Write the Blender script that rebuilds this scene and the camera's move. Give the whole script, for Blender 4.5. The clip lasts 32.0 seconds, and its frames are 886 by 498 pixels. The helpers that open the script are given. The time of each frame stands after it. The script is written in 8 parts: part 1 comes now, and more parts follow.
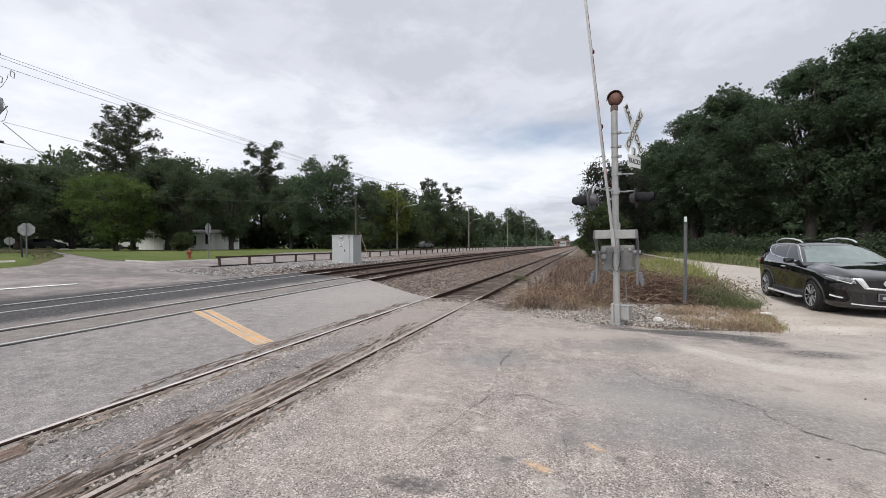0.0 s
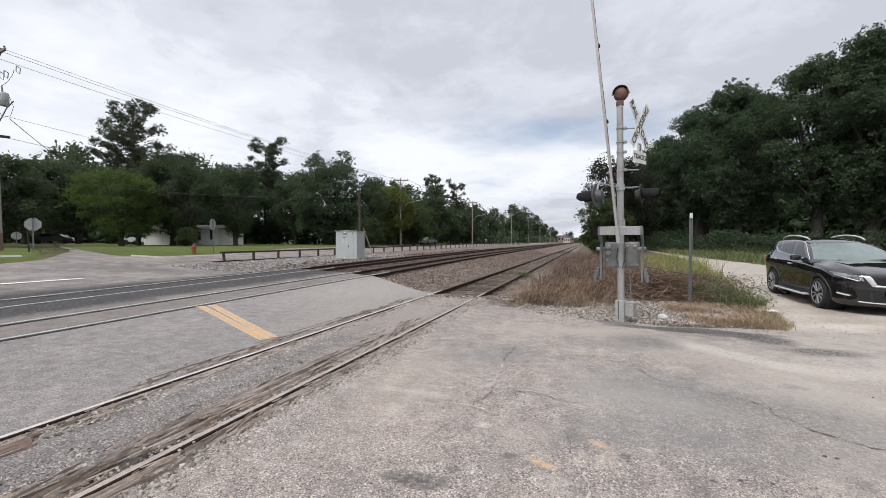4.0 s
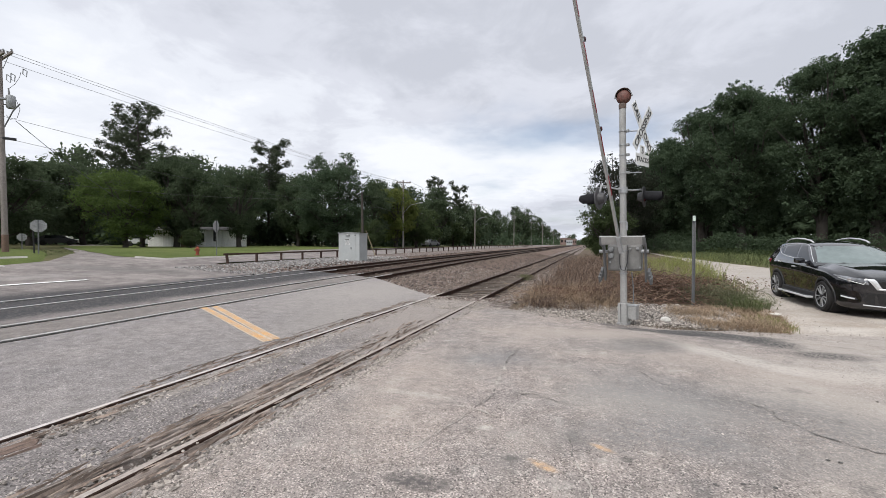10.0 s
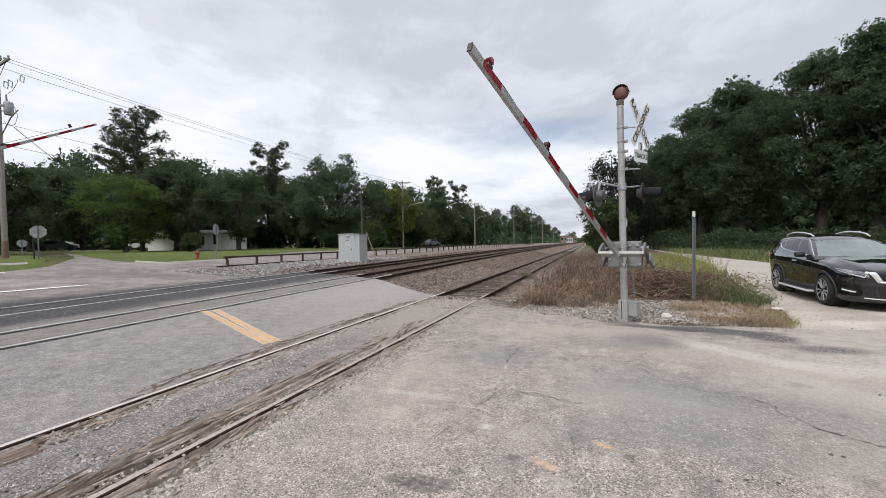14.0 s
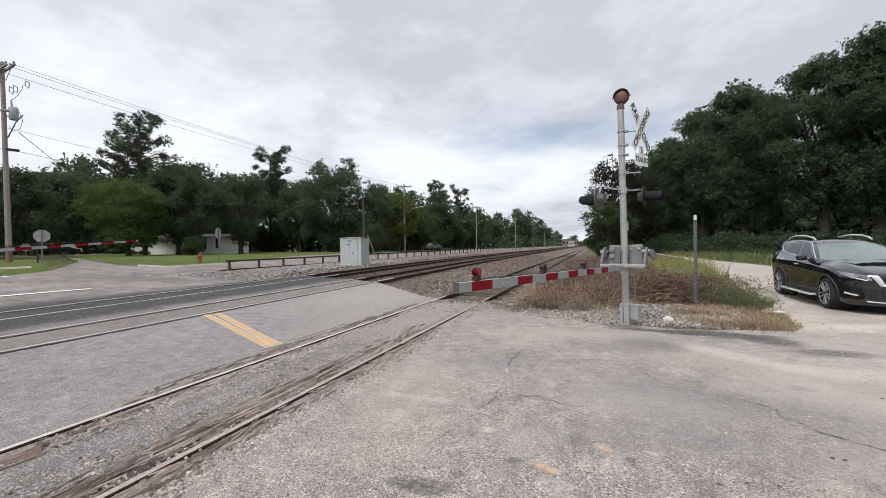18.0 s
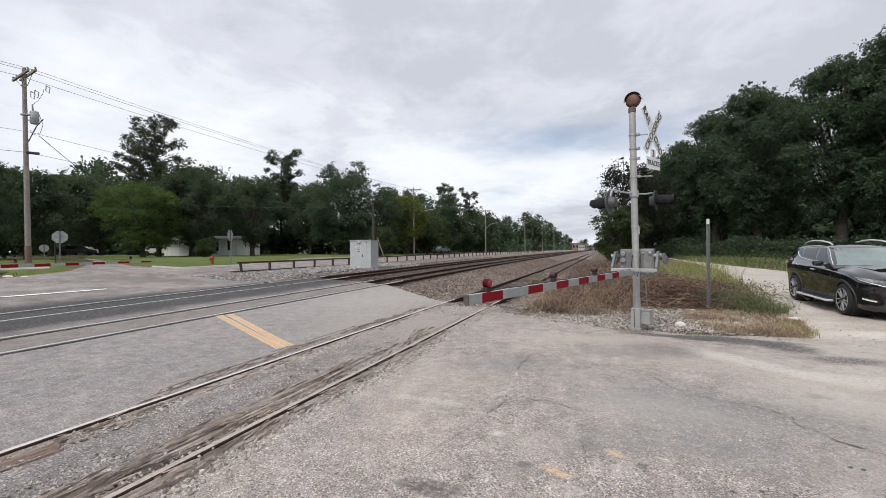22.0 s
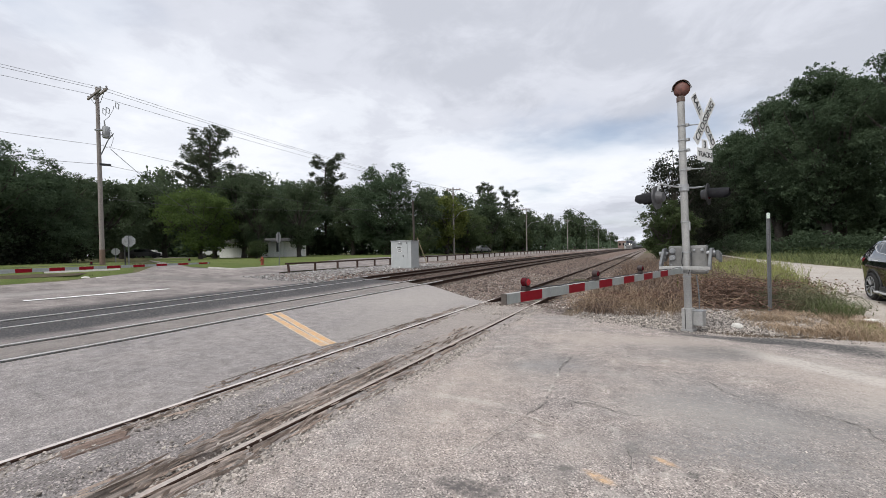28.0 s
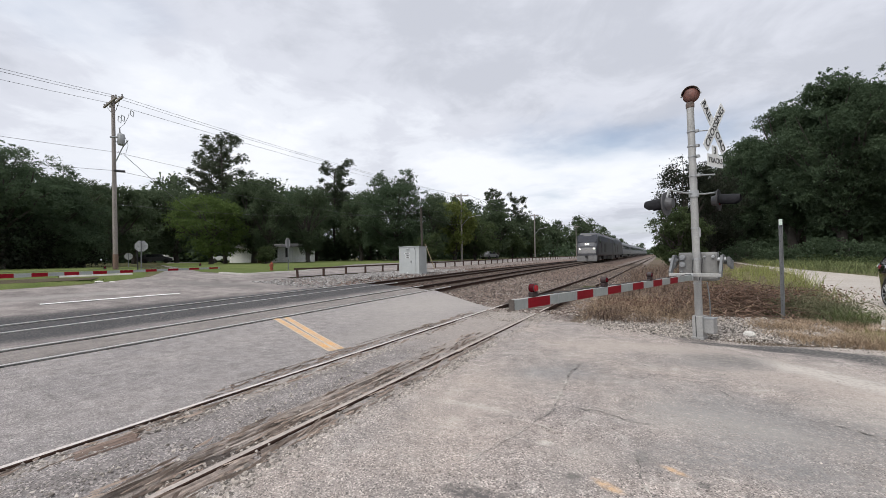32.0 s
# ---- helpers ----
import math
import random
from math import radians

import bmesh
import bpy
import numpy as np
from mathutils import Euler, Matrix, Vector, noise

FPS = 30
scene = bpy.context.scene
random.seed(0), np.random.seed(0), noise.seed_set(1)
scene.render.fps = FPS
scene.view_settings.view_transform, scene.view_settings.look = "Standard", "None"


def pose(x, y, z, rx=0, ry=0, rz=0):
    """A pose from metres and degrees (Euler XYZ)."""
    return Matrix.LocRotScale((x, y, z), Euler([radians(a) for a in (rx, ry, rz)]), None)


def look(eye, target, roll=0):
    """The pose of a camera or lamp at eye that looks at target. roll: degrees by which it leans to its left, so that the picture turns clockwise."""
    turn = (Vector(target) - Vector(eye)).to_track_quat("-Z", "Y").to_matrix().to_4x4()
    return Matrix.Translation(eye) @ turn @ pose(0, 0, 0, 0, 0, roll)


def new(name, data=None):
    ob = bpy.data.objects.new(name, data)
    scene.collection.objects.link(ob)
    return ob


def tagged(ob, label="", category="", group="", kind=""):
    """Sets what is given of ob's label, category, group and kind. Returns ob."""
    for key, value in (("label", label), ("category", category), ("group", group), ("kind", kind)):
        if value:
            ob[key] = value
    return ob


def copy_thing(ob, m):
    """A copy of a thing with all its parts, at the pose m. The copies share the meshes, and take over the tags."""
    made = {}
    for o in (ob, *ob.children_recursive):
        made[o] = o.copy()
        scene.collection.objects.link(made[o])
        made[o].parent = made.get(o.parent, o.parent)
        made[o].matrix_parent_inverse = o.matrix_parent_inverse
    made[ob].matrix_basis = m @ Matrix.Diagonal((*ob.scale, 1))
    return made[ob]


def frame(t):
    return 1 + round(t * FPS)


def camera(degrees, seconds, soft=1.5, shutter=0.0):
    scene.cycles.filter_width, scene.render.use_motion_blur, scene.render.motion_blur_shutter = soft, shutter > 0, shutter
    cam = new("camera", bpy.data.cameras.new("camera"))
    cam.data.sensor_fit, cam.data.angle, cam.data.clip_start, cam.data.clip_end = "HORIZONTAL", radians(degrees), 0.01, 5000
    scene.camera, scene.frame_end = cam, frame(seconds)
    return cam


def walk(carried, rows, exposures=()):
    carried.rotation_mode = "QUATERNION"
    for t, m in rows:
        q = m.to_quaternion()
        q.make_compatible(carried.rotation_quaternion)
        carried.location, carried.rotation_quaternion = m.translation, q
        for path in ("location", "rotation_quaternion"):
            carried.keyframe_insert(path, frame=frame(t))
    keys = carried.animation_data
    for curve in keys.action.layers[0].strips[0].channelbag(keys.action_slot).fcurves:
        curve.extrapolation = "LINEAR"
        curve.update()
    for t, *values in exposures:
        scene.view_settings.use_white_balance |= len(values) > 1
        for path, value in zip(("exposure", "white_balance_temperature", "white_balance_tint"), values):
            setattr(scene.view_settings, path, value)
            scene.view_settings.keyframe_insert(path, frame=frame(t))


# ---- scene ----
from mathutils.bvhtree import BVHTree

cam = camera(94.9, 32.0, soft=0.8)


def view(t, x, y, z, tilt, roll, turn):
    """The camera at t seconds: eye, tilt up, roll and turn to the left of the track, in degrees."""
    return t, pose(x, y, z, 0, 0, turn) @ pose(0, 0, 0, 90 + tilt) @ pose(0, 0, 0, 0, 0, roll)


walk(cam, [
    view(0, -0.01, -0, 1.621, -0.507, -0.069, 19.062),
    view(0.5, -0.007, 0.003, 1.617, -0.525, -0.083, 19.098),
    view(1, -0.007, 0.006, 1.615, -0.427, -0.11, 19.105),
    view(1.5, -0.009, 0.003, 1.616, -0.484, -0.022, 19.135),
    view(2, -0.014, 0.007, 1.615, -0.575, 0.08, 19.19),
    view(2.5, -0.015, 0.008, 1.617, -0.693, 0.076, 19.232),
    view(3, -0.014, 0.011, 1.618, -0.794, 0.023, 19.354),
    view(3.5, -0.016, 0.016, 1.614, -0.896, 0.052, 19.473),
    view(5.5, -0.025, 0.024, 1.623, -1.424, 0.189, 19.639),
    view(6, -0.022, 0.012, 1.621, -1.22, 0.195, 19.575),
    view(6.5, -0.021, 0.004, 1.621, -0.96, 0.219, 19.525),
    view(7, -0.02, -0, 1.618, -0.788, 0.266, 19.528),
    view(7.5, -0.018, -0.001, 1.617, -0.658, 0.271, 19.563),
    view(8, -0.018, 0.006, 1.615, -0.595, 0.262, 19.652),
    view(8.5, -0.018, 0.004, 1.617, -0.622, 0.291, 19.739),
    view(9, -0.024, 0, 1.618, -0.631, 0.297, 19.792),
    view(9.5, -0.021, 0.004, 1.616, -0.684, 0.283, 19.853),
    view(10, -0.014, 0.007, 1.62, -0.756, 0.219, 19.902),
    view(10.5, -0.021, 0.014, 1.617, -0.825, 0.193, 19.915),
    view(11, -0.02, 0.018, 1.613, -0.826, 0.178, 19.948),
    view(11.5, -0.022, 0.008, 1.618, -0.757, 0.11, 19.928),
    view(12, -0.015, 0.004, 1.617, -0.618, -0.013, 19.917),
    view(12.5, -0.007, -0.003, 1.62, -0.517, -0.217, 19.883),
    view(13, 0.009, -0.004, 1.615, -0.511, -0.418, 19.895),
    view(13.5, 0.007, 0.012, 1.616, -0.65, -0.558, 19.912),
    view(14, -0.003, 0.023, 1.618, -0.802, -0.677, 19.942),
    view(14.5, 0, 0.029, 1.615, -0.852, -0.774, 19.935),
    view(16.5, 0.014, 0.008, 1.619, -0.499, -0.871, 19.969),
    view(17, 0.01, 0.006, 1.622, -0.463, -0.819, 20.037),
    view(17.5, 0.01, 0.015, 1.615, -0.353, -0.772, 20.096),
    view(18, 0.01, 0.003, 1.617, -0.284, -0.728, 20.167),
    view(18.5, 0.013, -0.001, 1.615, -0.209, -0.687, 20.238),
    view(19, 0.016, -0.006, 1.618, -0.198, -0.659, 20.323),
    view(19.5, 0.004, -0.001, 1.615, -0.243, -0.519, 20.376),
    view(20, -0.002, 0.003, 1.617, -0.283, -0.406, 20.384),
    view(20.5, -0.002, 0.001, 1.621, -0.266, -0.281, 20.364),
    view(21, -0.002, -0.003, 1.615, -0.089, -0.166, 20.429),
    view(21.5, -0.009, -0.018, 1.614, 0.095, -0.17, 20.775),
    view(22, 0.002, -0.015, 1.614, 0.173, -0.399, 21.429),
    view(22.5, 0.023, -0.014, 1.617, -0.023, -0.835, 22.385),
    view(23, 0.027, 0.019, 1.613, -0.402, -1.294, 23.444),
    view(23.5, 0.04, 0.063, 1.611, -0.838, -1.696, 24.501),
    view(24, 0.038, 0.068, 1.612, -1.127, -1.881, 25.336),
    view(24.5, 0.023, 0.055, 1.611, -1.182, -1.864, 25.928),
    view(25, 0.026, 0.05, 1.61, -1.041, -1.803, 26.262),
    view(25.5, 0.032, 0.042, 1.613, -0.823, -1.712, 26.34),
    view(27.5, 0.024, 0.011, 1.611, 0.092, -1.13, 26.881),
    view(28, 0.025, 0.013, 1.605, 0.204, -0.991, 27.095),
    view(28.5, 0.022, 0.007, 1.608, 0.242, -0.925, 27.182),
    view(29, 0.02, 0.01, 1.611, 0.25, -0.922, 27.219),
    view(29.5, 0.018, 0.007, 1.613, 0.296, -0.892, 27.207),
    view(30, 0.024, 0.003, 1.611, 0.368, -0.84, 27.21),
    view(30.5, 0.027, 0, 1.605, 0.489, -0.814, 27.242),
    view(31, 0.021, -0.001, 1.611, 0.587, -0.838, 27.269),
    view(31.5, 0.024, 0.002, 1.608, 0.752, -0.792, 27.442),
    view(32, 0.033, 0.001, 1.602, 1.061, -0.789, 28.195),
])

# ---- world and sun ----
def make_world():
    w = bpy.data.worlds.new("sky")
    scene.world = w
    w.use_nodes = True
    nt = w.node_tree
    N, L = nt.nodes, nt.links
    N.clear()
    out, bg = N.new("ShaderNodeOutputWorld"), N.new("ShaderNodeBackground")
    sky = N.new("ShaderNodeTexSky")
    sky.sky_type, sky.sun_disc = "NISHITA", False
    sky.sun_elevation, sky.sun_rotation = radians(SUN_UP), radians(SUN_ROUND)
    sky.air_density, sky.dust_density = 1.0, 2.0
    co = N.new("ShaderNodeTexCoord")
    sep = N.new("ShaderNodeSeparateXYZ")
    L.new(co.outputs["Generated"], sep.inputs[0])
    # the cloud layer is flat: project the direction on it
    up = N.new("ShaderNodeMath")
    up.operation = "MAXIMUM"
    L.new(sep.outputs["Z"], up.inputs[0])
    up.inputs[1].default_value = 0.0
    lift = N.new("ShaderNodeMath")
    lift.operation = "ADD"
    L.new(up.outputs[0], lift.inputs[0])
    lift.inputs[1].default_value = 0.16
    div = []
    for k in "XY":
        d = N.new("ShaderNodeMath")
        d.operation = "DIVIDE"
        L.new(sep.outputs[k], d.inputs[0])
        L.new(lift.outputs[0], d.inputs[1])
        div.append(d)
    comb = N.new("ShaderNodeCombineXYZ")
    L.new(div[0].outputs[0], comb.inputs[0])
    L.new(div[1].outputs[0], comb.inputs[1])

    def noise_tex(scale, detail, rough, dist, off):
        mp = N.new("ShaderNodeMapping")
        mp.inputs["Location"].default_value = off
        L.new(comb.outputs[0], mp.inputs["Vector"])
        n = N.new("ShaderNodeTexNoise")
        n.inputs["Scale"].default_value, n.inputs["Detail"].default_value = scale, detail
        n.inputs["Roughness"].default_value, n.inputs["Distortion"].default_value = rough, dist
        L.new(mp.outputs[0], n.inputs["Vector"])
        return n

    def ramp(src, stops):
        r = N.new("ShaderNodeValToRGB")
        r.color_ramp.interpolation = "EASE"
        while len(r.color_ramp.elements) < len(stops):
            r.color_ramp.elements.new(0.5)
        for e, (p, c) in zip(r.color_ramp.elements, stops):
            e.position, e.color = p, (*c, 1)
        L.new(src, r.inputs[0])
        return r

    body = noise_tex(0.6, 8, 0.56, 0.0, CLOUD_A)
    wisp = noise_tex(2.6, 7, 0.62, 0.5, CLOUD_B)
    # cloud thickness: broad masses with torn small cloudlets in them
    thick = N.new("ShaderNodeMath")
    thick.operation = "MULTIPLY_ADD"
    L.new(wisp.outputs["Fac"], thick.inputs[0])
    thick.inputs[1].default_value = 0.30
    L.new(body.outputs["Fac"], thick.inputs[2])
    tone = ramp(thick.outputs[0], [(0.48, (0.475, 0.495, 0.555)), (0.58, (0.575, 0.595, 0.66)), (0.66, (0.67, 0.695, 0.755)), (0.76, (0.755, 0.775, 0.82))])
    gap = noise_tex(0.5, 6, 0.52, 0.0, CLOUD_B)
    hole = ramp(gap.outputs["Fac"], [(0.50, (0, 0, 0)), (0.70, (0.75, 0.75, 0.75))])
    blue = N.new("ShaderNodeMixRGB")
    blue.blend_type = "MULTIPLY"
    blue.inputs[0].default_value = 1
    L.new(sky.outputs[0], blue.inputs[1])
    blue.inputs[2].default_value = (SKY_GAIN, SKY_GAIN, SKY_GAIN, 1)
    mix = N.new("ShaderNodeMixRGB")
    L.new(hole.outputs[0], mix.inputs[0])
    L.new(tone.outputs[0], mix.inputs[1])
    L.new(blue.outputs[0], mix.inputs[2])
    L.new(mix.outputs[0], bg.inputs[0])
    bg.inputs[1].default_value = SKY_STRENGTH
    L.new(bg.outputs[0], out.inputs[0])


SUN_UP, SUN_ROUND = 55, 200
CLOUD_A, CLOUD_B = (-38.102, 12.099, 1.104), (53.929, 9.116, -4.339)
SKY_GAIN, SKY_STRENGTH = 0.10, 1.0
make_world()
sun = new("sun", bpy.data.lights.new("sun", "SUN"))
sun.data.energy, sun.data.angle, sun.data.color = 1.9, radians(25), (1.0, 0.97, 0.92)
sun.matrix_world = look((0, 0, 60), (60 * math.sin(radians(20)) * 0.7, 60 * math.cos(radians(20)) * 0.7, 0))
scene.view_settings.exposure = 0.36

# ---- materials ----
def mat(name, base, base2=None, scale=8.0, rough=0.8, metal=0.0, bump=0.0, fine=None, fine_amt=0.25, spread=0.5, rnd=0.0, stops=None, dist=0.02, emit=None, power=0.0):
    """A surface with two scales of variation: broad patches between base and base2, and a finer grain."""
    m = bpy.data.materials.new(name)
    m.use_nodes = True
    nt = m.node_tree
    N, L = nt.nodes, nt.links
    p = N["Principled BSDF"]
    p.inputs["Roughness"].default_value, p.inputs["Metallic"].default_value = rough, metal
    base2 = base2 or tuple(c * 0.75 for c in base)
    co = N.new("ShaderNodeTexCoord")
    n1, n2 = N.new("ShaderNodeTexNoise"), N.new("ShaderNodeTexNoise")
    n1.inputs["Scale"].default_value, n1.inputs["Detail"].default_value = scale, 6
    n1.inputs["Roughness"].default_value = 0.65
    n2.inputs["Scale"].default_value, n2.inputs["Detail"].default_value = fine or scale * 9, 3
    for n in (n1, n2):
        L.new(co.outputs["Object"], n.inputs["Vector"])
    r = N.new("ShaderNodeValToRGB")
    lo, hi = stops or (0.5 - spread * 0.35, 0.5 + spread * 0.35)
    r.color_ramp.elements[0].position, r.color_ramp.elements[1].position = lo, hi
    r.color_ramp.elements[0].color, r.color_ramp.elements[1].color = (*base, 1), (*base2, 1)
    L.new(n1.outputs["Fac"], r.inputs[0])
    g = N.new("ShaderNodeMapRange")
    g.inputs["From Min"].default_value, g.inputs["From Max"].default_value = 0.25, 0.75
    g.inputs["To Min"].default_value, g.inputs["To Max"].default_value = 1 - fine_amt, 1 + fine_amt
    L.new(n2.outputs["Fac"], g.inputs["Value"])
    mul = N.new("ShaderNodeMixRGB")
    mul.blend_type = "MULTIPLY"
    mul.inputs[0].default_value = 1
    L.new(r.outputs[0], mul.inputs[1])
    L.new(g.outputs[0], mul.inputs[2])
    last = mul.outputs[0]
    if rnd:
        oi = N.new("ShaderNodeObjectInfo")
        g2 = N.new("ShaderNodeMapRange")
        g2.inputs["To Min"].default_value, g2.inputs["To Max"].default_value = 1 - rnd, 1 + rnd
        L.new(oi.outputs["Random"], g2.inputs["Value"])
        mul2 = N.new("ShaderNodeMixRGB")
        mul2.blend_type = "MULTIPLY"
        mul2.inputs[0].default_value = 1
        L.new(last, mul2.inputs[1])
        L.new(g2.outputs[0], mul2.inputs[2])
        last = mul2.outputs[0]
    L.new(last, p.inputs["Base Color"])
    if bump:
        b = N.new("ShaderNodeBump")
        b.inputs["Strength"].default_value, b.inputs["Distance"].default_value = bump, dist
        L.new(n2.outputs["Fac"], b.inputs["Height"])
        L.new(b.outputs[0], p.inputs["Normal"])
    if emit:
        p.inputs["Emission Color"].default_value = (*emit, 1)
        p.inputs["Emission Strength"].default_value = power
    return m


def islands(m, amt=0.4):
    """Vary a material from loose piece to loose piece."""
    nt = m.node_tree
    N, L = nt.nodes, nt.links
    p = N["Principled BSDF"]
    src = p.inputs["Base Color"].links[0].from_socket
    ge = N.new("ShaderNodeNewGeometry")
    g = N.new("ShaderNodeMapRange")
    g.inputs["To Min"].default_value, g.inputs["To Max"].default_value = 1 - amt, 1 + amt
    L.new(ge.outputs["Random Per Island"], g.inputs["Value"])
    mul = N.new("ShaderNodeMixRGB")
    mul.blend_type = "MULTIPLY"
    mul.inputs[0].default_value = 1
    L.new(src, mul.inputs[1])
    L.new(g.outputs[0], mul.inputs[2])
    L.new(mul.outputs[0], p.inputs["Base Color"])
    return m


def aggregate(m, scale=70, pale=(0.40, 0.375, 0.35), dark=(0.07, 0.066, 0.064), share=0.6, blot=3.5, blot_amt=0.22):
    """Asphalt: pale and dark stones showing in the binder, and blotches a hand wide."""
    nt = m.node_tree
    N, L = nt.nodes, nt.links
    p = N["Principled BSDF"]
    src = p.inputs["Base Color"].links[0].from_socket
    co = N.new("ShaderNodeTexCoord")
    v = N.new("ShaderNodeTexVoronoi")
    v.inputs["Scale"].default_value = scale
    L.new(co.outputs["Object"], v.inputs["Vector"])
    sp = N.new("ShaderNodeSeparateColor")
    L.new(v.outputs["Color"], sp.inputs[0])
    for k, (lo, hi, col) in enumerate(((0.70, 0.95, pale), (0.72, 0.95, dark))):
        st = N.new("ShaderNodeMapRange")
        st.inputs["From Min"].default_value, st.inputs["From Max"].default_value = lo, hi
        st.inputs["To Max"].default_value = share
        L.new(sp.outputs[k], st.inputs["Value"])
        mx = N.new("ShaderNodeMixRGB")
        L.new(st.outputs[0], mx.inputs[0])
        L.new(src, mx.inputs[1])
        mx.inputs[2].default_value = (*col, 1)
        src = mx.outputs[0]
    n = N.new("ShaderNodeTexNoise")
    n.inputs["Scale"].default_value, n.inputs["Detail"].default_value, n.inputs["Roughness"].default_value = blot, 7, 0.7
    L.new(co.outputs["Object"], n.inputs["Vector"])
    g = N.new("ShaderNodeMapRange")
    g.inputs["From Min"].default_value, g.inputs["From Max"].default_value = 0.3, 0.7
    g.inputs["To Min"].default_value, g.inputs["To Max"].default_value = 1 - blot_amt, 1 + blot_amt
    L.new(n.outputs["Fac"], g.inputs["Value"])
    mul = N.new("ShaderNodeMixRGB")
    mul.blend_type = "MULTIPLY"
    mul.inputs[0].default_value = 1
    L.new(src, mul.inputs[1])
    L.new(g.outputs[0], mul.inputs[2])
    warm = N.new("ShaderNodeMixRGB")
    warm.blend_type = "MULTIPLY"
    warm.inputs[0].default_value, warm.inputs[2].default_value = 1, (1.048, 0.988, 0.975, 1)
    L.new(mul.outputs[0], warm.inputs[1])
    L.new(warm.outputs[0], p.inputs["Base Color"])
    return m


def daub(m, spots, warp=0.5, wscale=1.6):
    """Stains and patches with ragged soft edges: (x, y, half length, half width, turn, colour, share, softness)."""
    nt = m.node_tree
    N, L = nt.nodes, nt.links
    p = N["Principled BSDF"]
    src = p.inputs["Base Color"].links[0].from_socket
    co = N.new("ShaderNodeTexCoord")
    n = N.new("ShaderNodeTexNoise")
    n.inputs["Scale"].default_value, n.inputs["Detail"].default_value, n.inputs["Roughness"].default_value = wscale, 7, 0.65
    L.new(co.outputs["Object"], n.inputs["Vector"])
    off = N.new("ShaderNodeVectorMath")
    off.operation = "MULTIPLY_ADD"
    L.new(n.outputs["Color"], off.inputs[0])
    off.inputs[1].default_value, off.inputs[2].default_value = (1, 1, 0), (-0.5, -0.5, 0)
    fleck = N.new("ShaderNodeTexNoise")
    fleck.inputs["Scale"].default_value, fleck.inputs["Detail"].default_value = 22.0, 5
    L.new(co.outputs["Object"], fleck.inputs["Vector"])
    fl = N.new("ShaderNodeMapRange")
    fl.inputs["From Min"].default_value, fl.inputs["From Max"].default_value = 0.40, 0.58
    fl.inputs["To Min"].default_value, fl.inputs["To Max"].default_value = 0.42, 1.0
    L.new(fleck.outputs["Fac"], fl.inputs["Value"])
    for x, y, rx, ry, turn, col, amt, soft in spots:
        mv = N.new("ShaderNodeVectorMath")
        mv.operation = "MULTIPLY_ADD"
        L.new(off.outputs[0], mv.inputs[0])
        k = warp * min(1.6, 2.2 * math.sqrt(rx * ry))
        mv.inputs[1].default_value = (k, k, 0)
        L.new(co.outputs["Object"], mv.inputs[2])
        mp = N.new("ShaderNodeMapping")
        mp.vector_type = "TEXTURE"
        mp.inputs["Location"].default_value, mp.inputs["Rotation"].default_value, mp.inputs["Scale"].default_value = (x, y, 0), (0, 0, turn), (rx, ry, 4)
        L.new(mv.outputs[0], mp.inputs["Vector"])
        ln = N.new("ShaderNodeVectorMath")
        ln.operation = "LENGTH"
        L.new(mp.outputs[0], ln.inputs[0])
        r = N.new("ShaderNodeMapRange")
        r.interpolation_type = "SMOOTHSTEP"
        r.inputs["From Min"].default_value, r.inputs["From Max"].default_value = 1.0 + soft * 0.5, 1.0 - soft
        r.inputs["To Max"].default_value = amt
        L.new(ln.outputs["Value"], r.inputs["Value"])
        mul = N.new("ShaderNodeMath")
        mul.operation = "MULTIPLY"
        L.new(r.outputs[0], mul.inputs[0])
        L.new(fl.outputs[0], mul.inputs[1])
        mx = N.new("ShaderNodeMixRGB")
        L.new(mul.outputs[0], mx.inputs[0])
        L.new(src, mx.inputs[1])
        mx.inputs[2].default_value = (*col, 1)
        src = mx.outputs[0]
    L.new(src, p.inputs["Base Color"])
    return m


def grained(m, along=(26.0, 1.4, 26.0), amt=0.45):
    """Wood grain: streaks along y."""
    nt = m.node_tree
    N, L = nt.nodes, nt.links
    p = N["Principled BSDF"]
    src = p.inputs["Base Color"].links[0].from_socket
    co, mp, n = N.new("ShaderNodeTexCoord"), N.new("ShaderNodeMapping"), N.new("ShaderNodeTexNoise")
    mp.inputs["Scale"].default_value = along
    n.inputs["Scale"].default_value, n.inputs["Detail"].default_value, n.inputs["Roughness"].default_value = 1.0, 6, 0.75
    L.new(co.outputs["Object"], mp.inputs["Vector"])
    L.new(mp.outputs[0], n.inputs["Vector"])
    g = N.new("ShaderNodeMapRange")
    g.inputs["From Min"].default_value, g.inputs["From Max"].default_value = 0.35, 0.65
    g.inputs["To Min"].default_value, g.inputs["To Max"].default_value = 1 - amt, 1 + amt
    L.new(n.outputs["Fac"], g.inputs["Value"])
    mul = N.new("ShaderNodeMixRGB")
    mul.blend_type = "MULTIPLY"
    mul.inputs[0].default_value = 1
    L.new(src, mul.inputs[1])
    L.new(g.outputs[0], mul.inputs[2])
    L.new(mul.outputs[0], p.inputs["Base Color"])
    b = N.new("ShaderNodeBump")
    b.inputs["Strength"].default_value, b.inputs["Distance"].default_value = 1.0, 0.02
    L.new(n.outputs["Fac"], b.inputs["Height"])
    L.new(b.outputs[0], p.inputs["Normal"])
    return m


